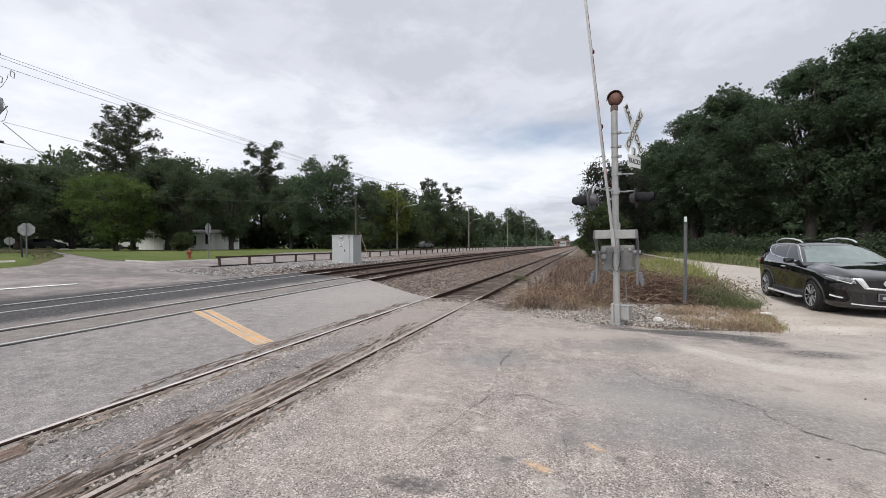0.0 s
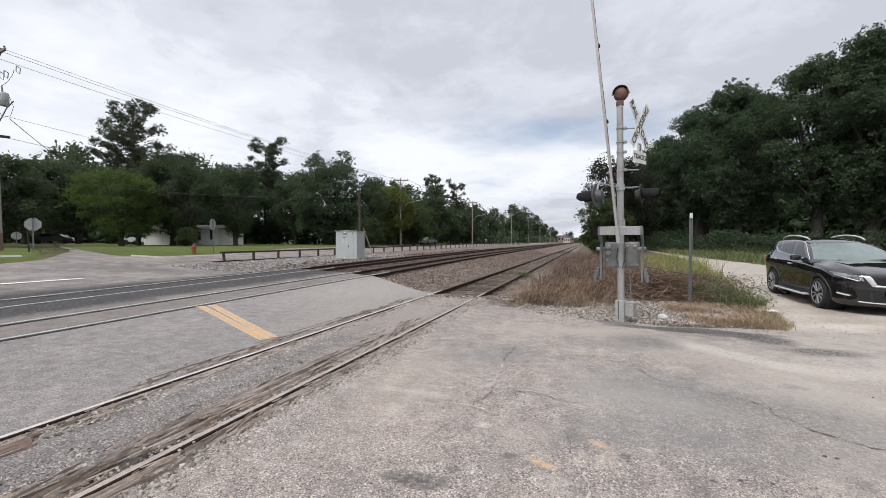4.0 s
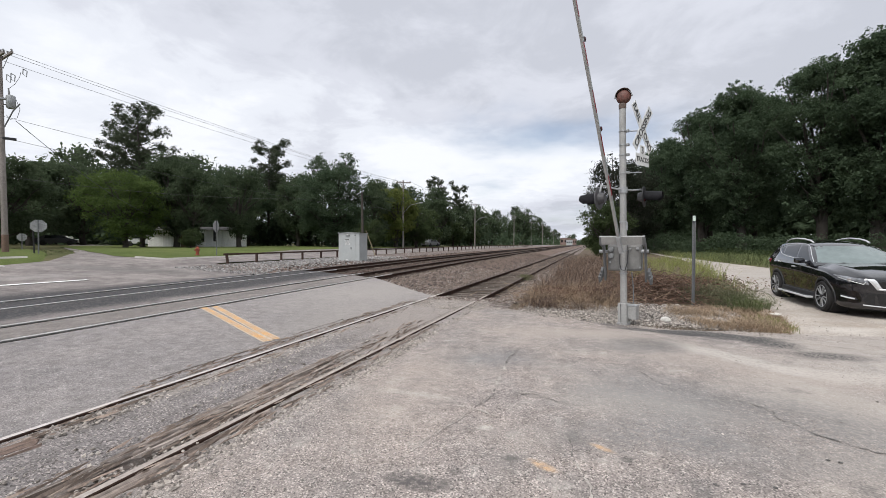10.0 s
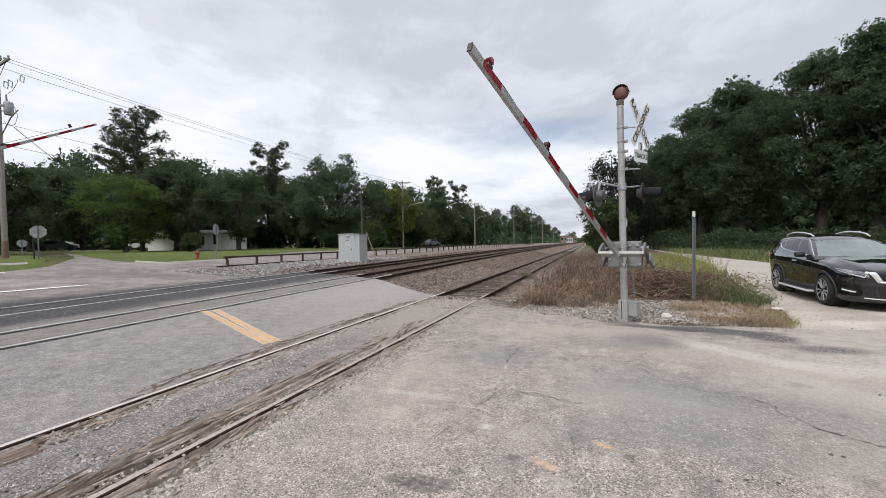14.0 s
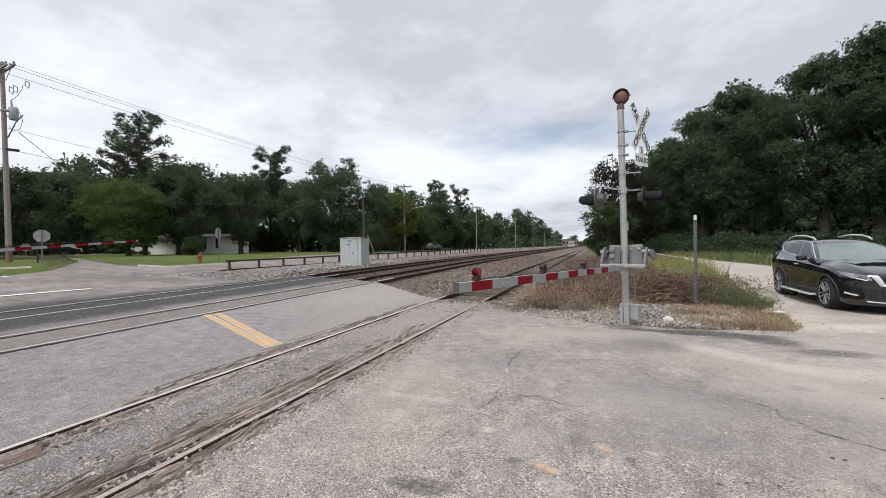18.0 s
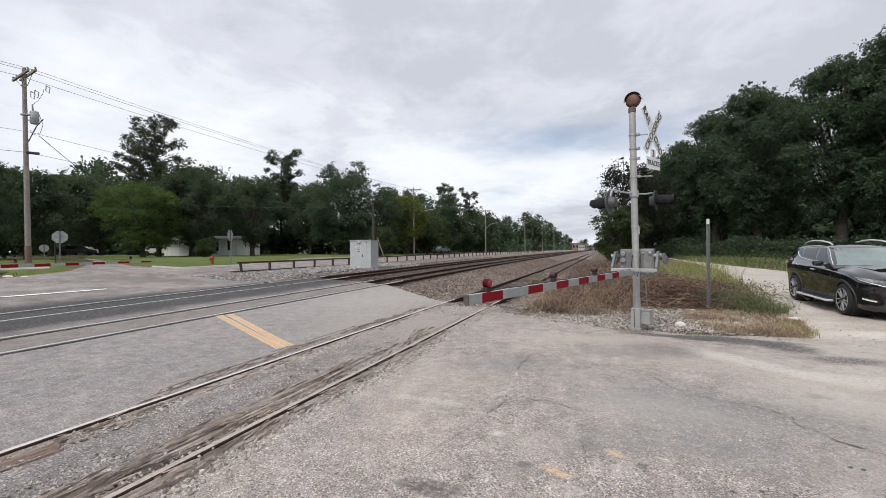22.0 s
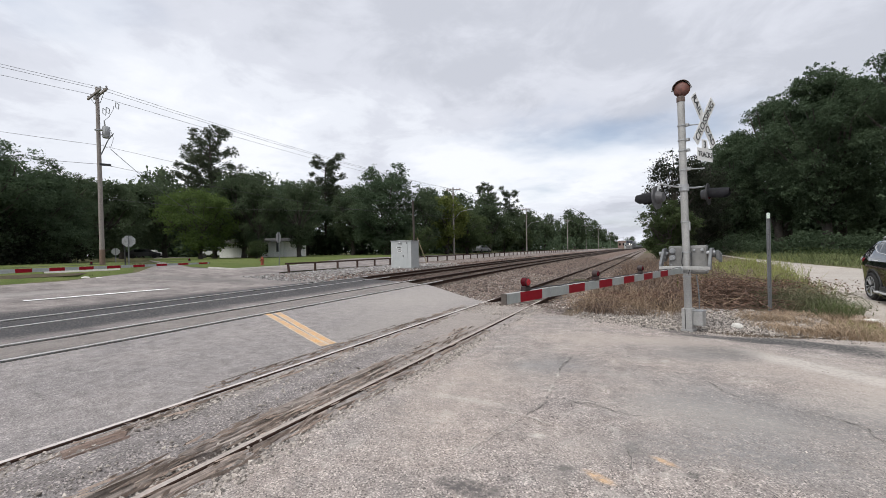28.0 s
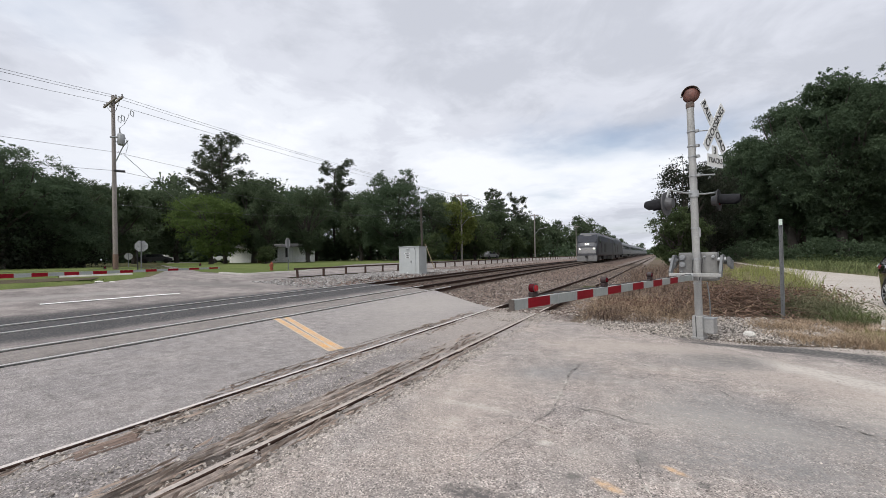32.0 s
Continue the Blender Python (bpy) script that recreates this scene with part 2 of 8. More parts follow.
def leafy(m, amt=0.07, through_light=0.5):
    """Leaves: vary from clump to clump and let some light through."""
    islands(m, amt)
    nt = m.node_tree
    N, L = nt.nodes, nt.links
    p = N["Principled BSDF"]
    p.inputs["Specular IOR Level"].default_value = 0.2
    tl, mx = N.new("ShaderNodeBsdfTranslucent"), N.new("ShaderNodeMixShader")
    L.new(p.inputs["Base Color"].links[0].from_socket, tl.inputs["Color"])
    mx.inputs[0].default_value = through_light
    L.new(p.outputs[0], mx.inputs[1])
    L.new(tl.outputs[0], mx.inputs[2])
    L.new(mx.outputs[0], N["Material Output"].inputs["Surface"])
    return m


M = dict(
    asphalt=mat("asphalt", (0.155, 0.15, 0.148), (0.235, 0.225, 0.215), 0.55, 0.9, bump=0.5, fine=95, fine_amt=0.38),
    asphalt_pale=aggregate(mat("pale worn asphalt", (0.192, 0.188, 0.190), (0.252, 0.242, 0.237), 0.6, 0.92, bump=0.6, fine=80, fine_amt=0.36), 80, (0.50, 0.48, 0.46), (0.06, 0.058, 0.056), 0.52, 5.0, 0.30),
    lot=None,
    asphalt_far=aggregate(mat("worn grey road asphalt", (0.18, 0.172, 0.17), (0.26, 0.247, 0.238), 0.35, 0.92, bump=0.4, fine=60, fine_amt=0.2), 40, share=0.3, blot=1.3, blot_amt=0.38),
    crossing_panel=aggregate(mat("tan crossing surface", (0.215, 0.207, 0.198), (0.165, 0.158, 0.151), 1.2, 0.92, bump=0.4, fine=50, fine_amt=0.3), 50, share=0.3),
    fill=aggregate(mat("gravelly fill", (0.238, 0.231, 0.230), (0.17, 0.162, 0.157), 1.6, 0.95, bump=0.9, fine=80, fine_amt=0.45), 72, (0.5, 0.47, 0.45), (0.06, 0.055, 0.05), 0.75, 3.0, 0.3),
    dry_soil=mat("dry soil", (0.165, 0.128, 0.095), (0.095, 0.073, 0.055), 1.5, 0.95, bump=0.8, fine=30, fine_amt=0.4),
    lawn=mat("mown lawn", (0.080, 0.108, 0.030), (0.125, 0.145, 0.05), 0.5, 0.95, bump=0.6, fine=25, fine_amt=0.35),
    ditch=mat("dark brown earth", (0.062, 0.050, 0.036), (0.095, 0.080, 0.050), 1.2, 0.95, bump=0.8, fine=20, fine_amt=0.4),
    crack=mat("crack shadow dirt", (0.075, 0.068, 0.063), (0.22, 0.205, 0.19), 9, 0.95),
    oil=mat("oil stain", (0.075, 0.072, 0.07), (0.12, 0.115, 0.11), 9, 0.8, bump=0.4, fine=95, fine_amt=0.4),
    rail_brown=mat("brown rail head", (0.095, 0.066, 0.054), (0.06, 0.042, 0.035), 3, 0.6, 0.1, fine_amt=0.2),
    railtop_dull=mat("dull rail head", (0.70, 0.64, 0.61), (0.54, 0.48, 0.45), 5, 0.45, 0.4, fine_amt=0.2),
    railtop_brown=mat("rust-stained rail head", (0.47, 0.41, 0.375), (0.33, 0.275, 0.245), 4, 0.55, 0.25, fine=30, fine_amt=0.25),
    grass=mat("rough grass", (0.070, 0.082, 0.032), (0.13, 0.115, 0.062), 0.6, 0.95, bump=0.6, fine=30, fine_amt=0.4),
    sand=daub(mat("pale sand road", (0.50, 0.45, 0.405), (0.35, 0.308, 0.268), 0.9, 0.95, bump=0.7, fine=30, fine_amt=0.35), [(7.5, 11.5, 3.0, 0.6, 0.2, (0.54, 0.49, 0.44), 0.7, 0.8), (6.0, 10.2, 1.6, 0.4, -0.2, (0.34, 0.28, 0.225), 0.7, 0.8), (9.0, 13.5, 2.5, 0.8, 0.6, (0.30, 0.25, 0.20), 0.6, 0.8), (8.0, 21, 3.2, 8.0, -0.2, (0.37, 0.345, 0.32), 0.8, 0.7), (8.5, 45, 4.0, 18.0, -0.1, (0.33, 0.31, 0.29), 0.8, 0.6), (5.2, 11.6, 0.5, 1.4, -0.1, (0.26, 0.22, 0.185), 0.7, 0.8), (6.6, 9.6, 2.2, 0.25, 0.1, (0.25, 0.21, 0.175), 0.6, 0.8), (4.6, 9.9, 0.8, 0.3, 0.3, (0.56, 0.52, 0.475), 0.7, 0.8)]),
    ballast=aggregate(mat("ballast", (0.21, 0.165, 0.142), (0.135, 0.103, 0.087), 0.8, 0.95, bump=1.0, fine=22, fine_amt=0.5), 18, (0.24, 0.195, 0.165), (0.035, 0.028, 0.024), 0.8, 1.2, 0.3),
    ballast_grey=aggregate(mat("grey ballast", (0.20, 0.174, 0.158), (0.125, 0.107, 0.097), 0.9, 0.95, bump=1.0, fine=22, fine_amt=0.45), 18, (0.38, 0.35, 0.325), (0.055, 0.048, 0.043), 0.8, 1.2, 0.3),
    rust=mat("rusty rail", (0.062, 0.036, 0.027), (0.038, 0.025, 0.021), 3, 0.85, 0.0, 0.4, fine_amt=0.3),
    railtop=mat("worn rail head", (0.80, 0.78, 0.76), (0.62, 0.59, 0.57), 4, 0.32, 0.85, fine_amt=0.15),
    tie=mat("weathered tie", (0.075, 0.06, 0.05), (0.12, 0.10, 0.085), 3, 0.9, bump=0.6, fine=30, rnd=0.25),
    plank_brown=grained(mat("brown crossing timber", (0.19, 0.152, 0.13), (0.32, 0.265, 0.232), 2.2, 0.95, fine=26, rnd=0.2), (34.0, 1.3, 34.0), 0.55),
    plank=grained(mat("crossing plank", (0.245, 0.205, 0.18), (0.39, 0.335, 0.30), 2.2, 0.95, fine=26, rnd=0.25), (34.0, 1.3, 34.0), 0.48),
    plank_dark=grained(mat("dark oily crossing timber", (0.11, 0.09, 0.078), (0.21, 0.175, 0.15), 2.2, 0.95, fine=26, rnd=0.2), (34.0, 1.3, 34.0), 0.6),
    plank_red=grained(mat("reddish crossing timber", (0.165, 0.115, 0.093), (0.26, 0.195, 0.165), 2.2, 0.95, fine=26), (34.0, 1.3, 34.0), 0.5),
    splinter=islands(mat("loose splinters", (0.17, 0.125, 0.10), (0.30, 0.24, 0.20), 6, 0.95, fine=60), 0.55),
    crack_pale=mat("sand-filled crack", (0.48, 0.44, 0.40), (0.32, 0.295, 0.27), 6, 0.95),
    yellow=mat("yellow road paint", (0.60, 0.345, 0.145), (0.46, 0.34, 0.24), 3.2, 0.85, bump=0.4, fine=45, fine_amt=0.35, spread=0.35),
    paint_edge=mat("bleached old road paint", (0.60, 0.48, 0.36), (0.40, 0.33, 0.27), 6, 0.9, fine=70, fine_amt=0.3),
    white_line=mat("white road paint", (0.85, 0.85, 0.83), (0.62, 0.61, 0.59), 1.2, 0.8, fine=40, fine_amt=0.3),
    galv=mat("galvanised steel", (0.42, 0.43, 0.44), (0.33, 0.34, 0.35), 3, 0.55, 0.35, 0.15, fine=40, fine_amt=0.12),
    silver=mat("aluminium paint", (0.405, 0.403, 0.392), (0.30, 0.297, 0.29), 4, 0.55, 0.2, 0.12, fine=50, fine_amt=0.15),
    bungalow=mat("grey painted steel", (0.47, 0.49, 0.49), (0.40, 0.42, 0.42), 1.5, 0.55, 0.1, fine=14, fine_amt=0.06),
    black=mat("black paint", (0.018, 0.018, 0.02), (0.03, 0.03, 0.032), 4, 0.55, fine_amt=0.2),
    bell=mat("rusty red bell paint", (0.15, 0.055, 0.042), (0.09, 0.045, 0.036), 6, 0.6, fine=30, fine_amt=0.3),
    bell_cover=mat("rust-brown sheet metal", (0.13, 0.088, 0.072), (0.085, 0.065, 0.056), 8, 0.65, fine=30, fine_amt=0.3),
    sign_white=mat("white sign sheet", (0.78, 0.78, 0.77), (0.68, 0.68, 0.66), 3, 0.5, fine=20, fine_amt=0.06),
    sign_black=mat("black sign letters", (0.02, 0.02, 0.022), None, 3, 0.6),
    sign_back=mat("bare aluminium sign back", (0.36, 0.37, 0.37), (0.28, 0.28, 0.28), 3, 0.6, 0.3, fine=15),
    wood_pole=mat("grey weathered pole wood", (0.295, 0.264, 0.246), (0.21, 0.185, 0.171), 1.5, 0.9, bump=0.6, fine=22, fine_amt=0.3),
    wood_red=mat("reddish pole wood", (0.20, 0.135, 0.105), (0.145, 0.095, 0.072), 1.5, 0.9, bump=0.6, fine=22, fine_amt=0.3),
    fence=mat("rusty guard rail", (0.052, 0.033, 0.027), (0.085, 0.056, 0.046), 3, 0.85, bump=0.3, rnd=0.2),
    arm_red=mat("red reflective tape", (0.23, 0.003, 0.012), (0.18, 0.002, 0.010), 3, 0.45, fine=30, fine_amt=0.1),
    arm_white=mat("grey-white reflective tape", (0.31, 0.33, 0.322), (0.25, 0.27, 0.262), 3, 0.45, fine=30, fine_amt=0.1),
    arm_al=mat("dull aluminium arm", (0.42, 0.42, 0.41), (0.34, 0.34, 0.33), 3, 0.5, 0.4, fine=30, fine_amt=0.1),
    red_glow=mat("lit red lens", (0.20, 0.004, 0.010), None, 3, 0.2, emit=(1.0, 0.01, 0.04), power=0.07),
    red_lens=mat("unlit red lens", (0.085, 0.004, 0.009), None, 3, 0.25),
    leaf_a=leafy(mat("dark oak leaves", (0.064, 0.096, 0.056), (0.108, 0.150, 0.088), 0.35, 0.75, fine=3)),
    leaf_a2=leafy(mat("deep green leaves", (0.064, 0.090, 0.051), (0.108, 0.141, 0.079), 0.35, 0.75, fine=3)),
    leaf_e=leafy(mat("mid green leaves", (0.055, 0.080, 0.034), (0.088, 0.115, 0.050), 0.5, 0.75, fine=3)),
    leaf_f=leafy(mat("grey-green leaves", (0.125, 0.14, 0.075), (0.18, 0.175, 0.105), 0.5, 0.8, fine=3)),
    dead=islands(mat("dead brown stalks", (0.200, 0.140, 0.104), (0.100, 0.069, 0.053), 2.0, 0.95, fine=20), 0.55),
    straw=islands(mat("pale straw", (0.36, 0.27, 0.185), (0.27, 0.195, 0.13), 2.0, 0.95, fine=20), 0.4),
    blade=islands(mat("green blades", (0.080, 0.108, 0.036), (0.135, 0.148, 0.06), 1.0, 0.85, fine=20), 0.4),
    blade_pale=islands(mat("pale green blades", (0.165, 0.195, 0.055), (0.26, 0.26, 0.09), 1.0, 0.85, fine=20), 0.4),
    weed_stem=islands(mat("grey-green stems", (0.16, 0.155, 0.095), (0.24, 0.215, 0.14), 2.0, 0.95, fine=20), 0.4),
    twig=islands(mat("brown twigs", (0.20, 0.128, 0.092), (0.11, 0.072, 0.054), 3.0, 0.95, fine=20), 0.6),
    deadleaf=islands(mat("withered leaves", (0.115, 0.064, 0.045), (0.20, 0.122, 0.084), 2.0, 0.95, fine=20), 0.45),
    stone_pale=islands(mat("pale stones", (0.40, 0.36, 0.325), (0.25, 0.222, 0.198), 6.0, 0.95, fine=40), 0.6),
    stone_grey=islands(mat("grey ballast stones", (0.34, 0.33, 0.32), (0.20, 0.19, 0.185), 6.0, 0.95, fine=40), 0.6),
    stone_dark=islands(mat("oily brown stones", (0.135, 0.098, 0.082), (0.075, 0.055, 0.047), 6.0, 0.95, fine=40), 0.5),
    stone_brown=islands(mat("brown stones", (0.20, 0.155, 0.132), (0.12, 0.092, 0.078), 6.0, 0.95, fine=40), 0.65),
    # dark species colour, lowered further to hold the shade below the junction trees
    leaf_g=leafy(mat("blackish green leaves with shade", (0.026, 0.032, 0.022), (0.045, 0.053, 0.034), 0.5, 0.75, fine=3)),
    leaf_b=leafy(mat("bright leaves", (0.082, 0.125, 0.036), (0.125, 0.175, 0.055), 0.5, 0.75, fine=3)),
    leaf_c=leafy(mat("pine needles", (0.062, 0.078, 0.050), (0.098, 0.116, 0.074), 0.5, 0.8, fine=3)),
    leaf_d=leafy(mat("yellow-green leaves", (0.125, 0.161, 0.043), (0.179, 0.198, 0.062), 0.5, 0.75, fine=3)),
    cast=mat("grey cast iron paint", (0.25, 0.248, 0.24), (0.165, 0.163, 0.158), 5, 0.6, 0.15, 0.2, fine=40, fine_amt=0.15),
    loco_dark=mat("dark slate windscreen band", (0.022, 0.026, 0.042), (0.016, 0.019, 0.03), 1, 0.35),
    hood=mat("faded black hood paint", (0.010, 0.010, 0.012), (0.018, 0.018, 0.021), 5, 0.7, fine=20),
    disc_back=mat("grey disc back", (0.10, 0.10, 0.105), (0.07, 0.07, 0.075), 5, 0.6, 0.2, fine=20),
    arm_end=mat("dark arm end", (0.10, 0.085, 0.075), (0.06, 0.05, 0.045), 8, 0.8),
    lamp_body=mat("dark lamp body", (0.03, 0.014, 0.014), (0.02, 0.012, 0.012), 12, 0.5),
    galv_dark=mat("weathered galvanised steel", (0.18, 0.186, 0.192), (0.135, 0.14, 0.145), 3, 0.6, 0.3, 0.15, fine=40, fine_amt=0.15),
    reflector=mat("pale green reflector", (0.60, 0.70, 0.62), (0.50, 0.60, 0.53), 5, 0.4),
    concrete=mat("weathered concrete", (0.42, 0.40, 0.37), (0.30, 0.285, 0.265), 2, 0.9, bump=0.4, fine=30),
    insulator=mat("grey porcelain", (0.30, 0.30, 0.30), None, 4, 0.3),
    hydrant=mat("rusty red paint", (0.30, 0.06, 0.03), (0.20, 0.06, 0.035), 8, 0.7, fine=30),
    guy=mat("faded yellow guard", (0.26, 0.21, 0.12), (0.19, 0.155, 0.10), 3, 0.7),
    wire=mat("dark wire", (0.09, 0.09, 0.095), None, 3, 0.6),
    far_brick=mat("faded far brick", (0.27, 0.19, 0.165), (0.20, 0.14, 0.12), 0.6, 0.9, fine=6),
    brick=mat("red brick", (0.21, 0.115, 0.095), (0.16, 0.085, 0.07), 2, 0.9, fine=14),
    silver_bright=mat("bright silver trim", (0.70, 0.71, 0.72), (0.60, 0.61, 0.62), 3, 0.35, 0.25, fine_amt=0.06),
    headlight=mat("headlight glass", (0.34, 0.35, 0.37), (0.05, 0.052, 0.056), 9, 0.06, 0.3, fine=30),
    windscreen=mat("windscreen glass", (0.30, 0.35, 0.345), (0.16, 0.195, 0.19), 1.3, 0.06, 0.6, fine_amt=0.03),
    stone_white=mat("white limestone", (0.66, 0.64, 0.60), (0.52, 0.50, 0.46), 9, 0.9, bump=0.5, fine=40),
    loco_light=mat("pale locomotive panel", (0.30, 0.295, 0.295), (0.23, 0.226, 0.226), 1, 0.5),
    pilot=mat("worn grey pilot", (0.20, 0.197, 0.195), (0.13, 0.127, 0.125), 2, 0.7),
    flangeway=mat("black rubber flangeway", (0.016, 0.015, 0.015), (0.03, 0.027, 0.025), 6, 0.9),
    bark=mat("bark", (0.075, 0.064, 0.054), (0.045, 0.039, 0.034), 4, 0.95, bump=0.7, fine=24),
    siding=mat("white house siding", (0.85, 0.85, 0.84), (0.78, 0.78, 0.77), 1, 0.7),
    roof=mat("grey shingles", (0.16, 0.15, 0.145), (0.11, 0.105, 0.10), 2, 0.9, bump=0.4),
    carpaint=mat("black car paint", (0.006, 0.006, 0.008), (0.008, 0.008, 0.010), 2, 0.07, fine_amt=0.05),
    glass_dark=mat("tinted glass", (0.015, 0.018, 0.02), None, 2, 0.05, fine_amt=0.02),
    chrome=mat("chrome", (0.75, 0.75, 0.76), None, 2, 0.15, 1.0, fine_amt=0.05),
    tyre=mat("tyre rubber", (0.010, 0.010, 0.010), (0.018, 0.017, 0.017), 5, 0.85),
    loco=mat("slate grey locomotive paint", (0.080, 0.082, 0.092), (0.062, 0.064, 0.073), 0.6, 0.5, 0.1, fine_amt=0.06),
    loco_blue=mat("dark blue locomotive band", (0.03, 0.045, 0.085), None, 1, 0.4),
    coach=mat("stainless coach steel", (0.24, 0.243, 0.26), (0.18, 0.182, 0.20), 0.5, 0.5, 0.3, fine_amt=0.08),
    head_glow=mat("lit headlight", (1, 1, 0.95), None, 2, 0.2, emit=(1.0, 0.92, 0.82), power=7.0),
)


def lot_material():
    """Old asphalt: exposed stones, bleached and sandy patches that grow towards the sandy road, darker tar patches."""
    m = aggregate(mat("old exposed asphalt", (0.218, 0.210, 0.204), (0.328, 0.292, 0.262), 0.75, 0.92, bump=0.7, fine=85, fine_amt=0.5, dist=0.01), 98, (0.58, 0.54, 0.505), (0.055, 0.05, 0.047), 0.82, 5.0, 0.28)
    nt = m.node_tree
    N, L = nt.nodes, nt.links
    p = N["Principled BSDF"]
    src = p.inputs["Base Color"].links[0].from_socket
    co = N.new("ShaderNodeTexCoord")
    # sand
    sep = N.new("ShaderNodeSeparateXYZ")
    L.new(co.outputs["Object"], sep.inputs[0])
    grow = N.new("ShaderNodeMapRange")
    grow.inputs["From Min"].default_value, grow.inputs["From Max"].default_value = -3.0, 7.0
    grow.inputs["To Min"].default_value, grow.inputs["To Max"].default_value = -0.12, 0.30
    L.new(sep.outputs["X"], grow.inputs["Value"])
    n = N.new("ShaderNodeTexNoise")
    n.inputs["Scale"].default_value, n.inputs["Detail"].default_value, n.inputs["Roughness"].default_value = 0.6, 8, 0.6
    n.inputs["Distortion"].default_value = 0.6
    L.new(co.outputs["Object"], n.inputs["Vector"])
    add = N.new("ShaderNodeMath")
    L.new(n.outputs["Fac"], add.inputs[0])
    L.new(grow.outputs[0], add.inputs[1])
    ramp = N.new("ShaderNodeMapRange")
    ramp.inputs["From Min"].default_value, ramp.inputs["From Max"].default_value = 0.50, 0.72
    ramp.inputs["To Max"].default_value = 0.72
    L.new(add.outputs[0], ramp.inputs["Value"])
    sand = N.new("ShaderNodeMixRGB")
    L.new(ramp.outputs[0], sand.inputs[0])
    L.new(src, sand.inputs[1])
    sand.inputs[2].default_value = (0.40, 0.36, 0.325, 1)
    # worn blotches: bared dark binder and bleached stone
    blot = N.new("ShaderNodeTexNoise")
    blot.inputs["Scale"].default_value, blot.inputs["Detail"].default_value, blot.inputs["Roughness"].default_value = 2.4, 9, 0.72
    L.new(co.outputs["Object"], blot.inputs["Vector"])
    last = sand.outputs[0]
    for lo, hi, share, col in ((0.46, 0.34, 0.55, (0.125, 0.12, 0.116)), (0.55, 0.68, 0.6, (0.46, 0.425, 0.39))):
        r = N.new("ShaderNodeMapRange")
        r.inputs["From Min"].default_value, r.inputs["From Max"].default_value, r.inputs["To Max"].default_value = lo, hi, share
        L.new(blot.outputs["Fac"], r.inputs["Value"])
        mx = N.new("ShaderNodeMixRGB")
        L.new(r.outputs[0], mx.inputs[0])
        L.new(last, mx.inputs[1])
        mx.inputs[2].default_value = (*col, 1)
        last = mx.outputs[0]
    L.new(last, p.inputs["Base Color"])
    tan, grey, tar, ochre, bleach = (0.40, 0.345, 0.305), (0.182, 0.178, 0.175), (0.06, 0.058, 0.058), (0.62, 0.40, 0.22), (0.52, 0.48, 0.44)
    slate, oil_stain = (0.205, 0.206, 0.209), (0.105, 0.095, 0.092)
    return daub(m, [
        (-0.7, 7.7, 1.1, 0.55, 0.2, tan, 0.75, 0.7), (2.2, 6.3, 2.2, 0.5, -0.25, tan, 0.7, 0.8), (4.8, 6.6, 2.0, 1.0, -0.3, bleach, 0.6, 0.8), (-1.9, 4.2, 0.7, 1.6, 0.1, tan, 0.45, 0.8), (0.4, 4.6, 1.0, 0.5, 0.0, (0.30, 0.285, 0.268), 0.7, 0.8),
        (1.8, 4.6, 1.6, 0.8, -0.4, grey, 0.7, 0.8), (0.7, 3.7, 1.2, 0.35, 0.1, grey, 0.6, 0.8), (0.7, 7.0, 0.9, 0.35, 0.3, grey, 0.7, 0.8), (3.4, 3.2, 1.6, 0.7, 0.2, grey, 0.6, 0.8), (-1.2, 5.6, 0.9, 0.6, 0.4, grey, 0.5, 0.9),
(1.9, 6.95, 1.1, 0.26, -0.75, bleach, 0.75, 0.7), (3.3, 6.35, 1.2, 0.32, -0.1, bleach, 0.65, 0.7), (0.9, 7.5, 0.6, 0.5, -0.3, (0.14, 0.136, 0.132), 0.8, 0.8), (0.2, 7.9, 0.9, 0.3, 0.1, tan, 0.6, 0.8),
        (0.3, 9.0, 0.7, 0.2, -0.5, tar, 0.85, 0.5), (1.2, 8.48, 0.9, 0.2, -0.15, tar, 1.0, 0.4), (2.15, 8.42, 0.8, 0.36, -0.15, tar, 1.0, 0.4), (2.0, 8.5, 1.2, 0.2, 0.0, tar, 0.9, 0.4), (2.8, 8.1, 0.42, 0.36, -0.3, tar, 1.0, 0.5), (3.25, 7.48, 0.62, 0.28, 0.1, tar, 0.9, 0.6),
        (0.45, 5.2, 0.8, 0.55, 0.2, slate, 0.45, 0.9), (-1.3, 5.6, 0.5, 0.35, 0.2, slate, 0.5, 0.8), (0.6, 4.0, 0.6, 0.4, 0.3, slate, 0.5, 0.9), (-1.75, 4.0, 0.5, 0.09, 0.05, bleach, 0.5, 0.9), (-1.11, 2.53, 0.25, 0.10, 0.1, oil_stain, 1.0, 0.4), (-0.90, 2.73, 0.06, 0.035, 0.3, oil_stain, 0.8, 0.6), (-0.56, 3.04, 0.08, 0.045, 0.3, oil_stain, 0.75, 0.6), (0.26, 3.33, 0.05, 0.05, 0.2, tar, 0.7, 0.7), (-0.05, 2.75, 0.10, 0.06, 0.2, tar, 0.35, 0.8),
        (-0.32, 3.02, 0.12, 0.045, -0.45, ochre, 0.85, 0.9), (0.08, 3.45, 0.10, 0.036, -0.5, ochre, 0.75, 0.9), (0.43, 3.49, 0.06, 0.022, -0.4, bleach, 0.7, 0.8), (-0.87, 3.48, 0.08, 0.045, 0.2, bleach, 0.9, 0.7)])


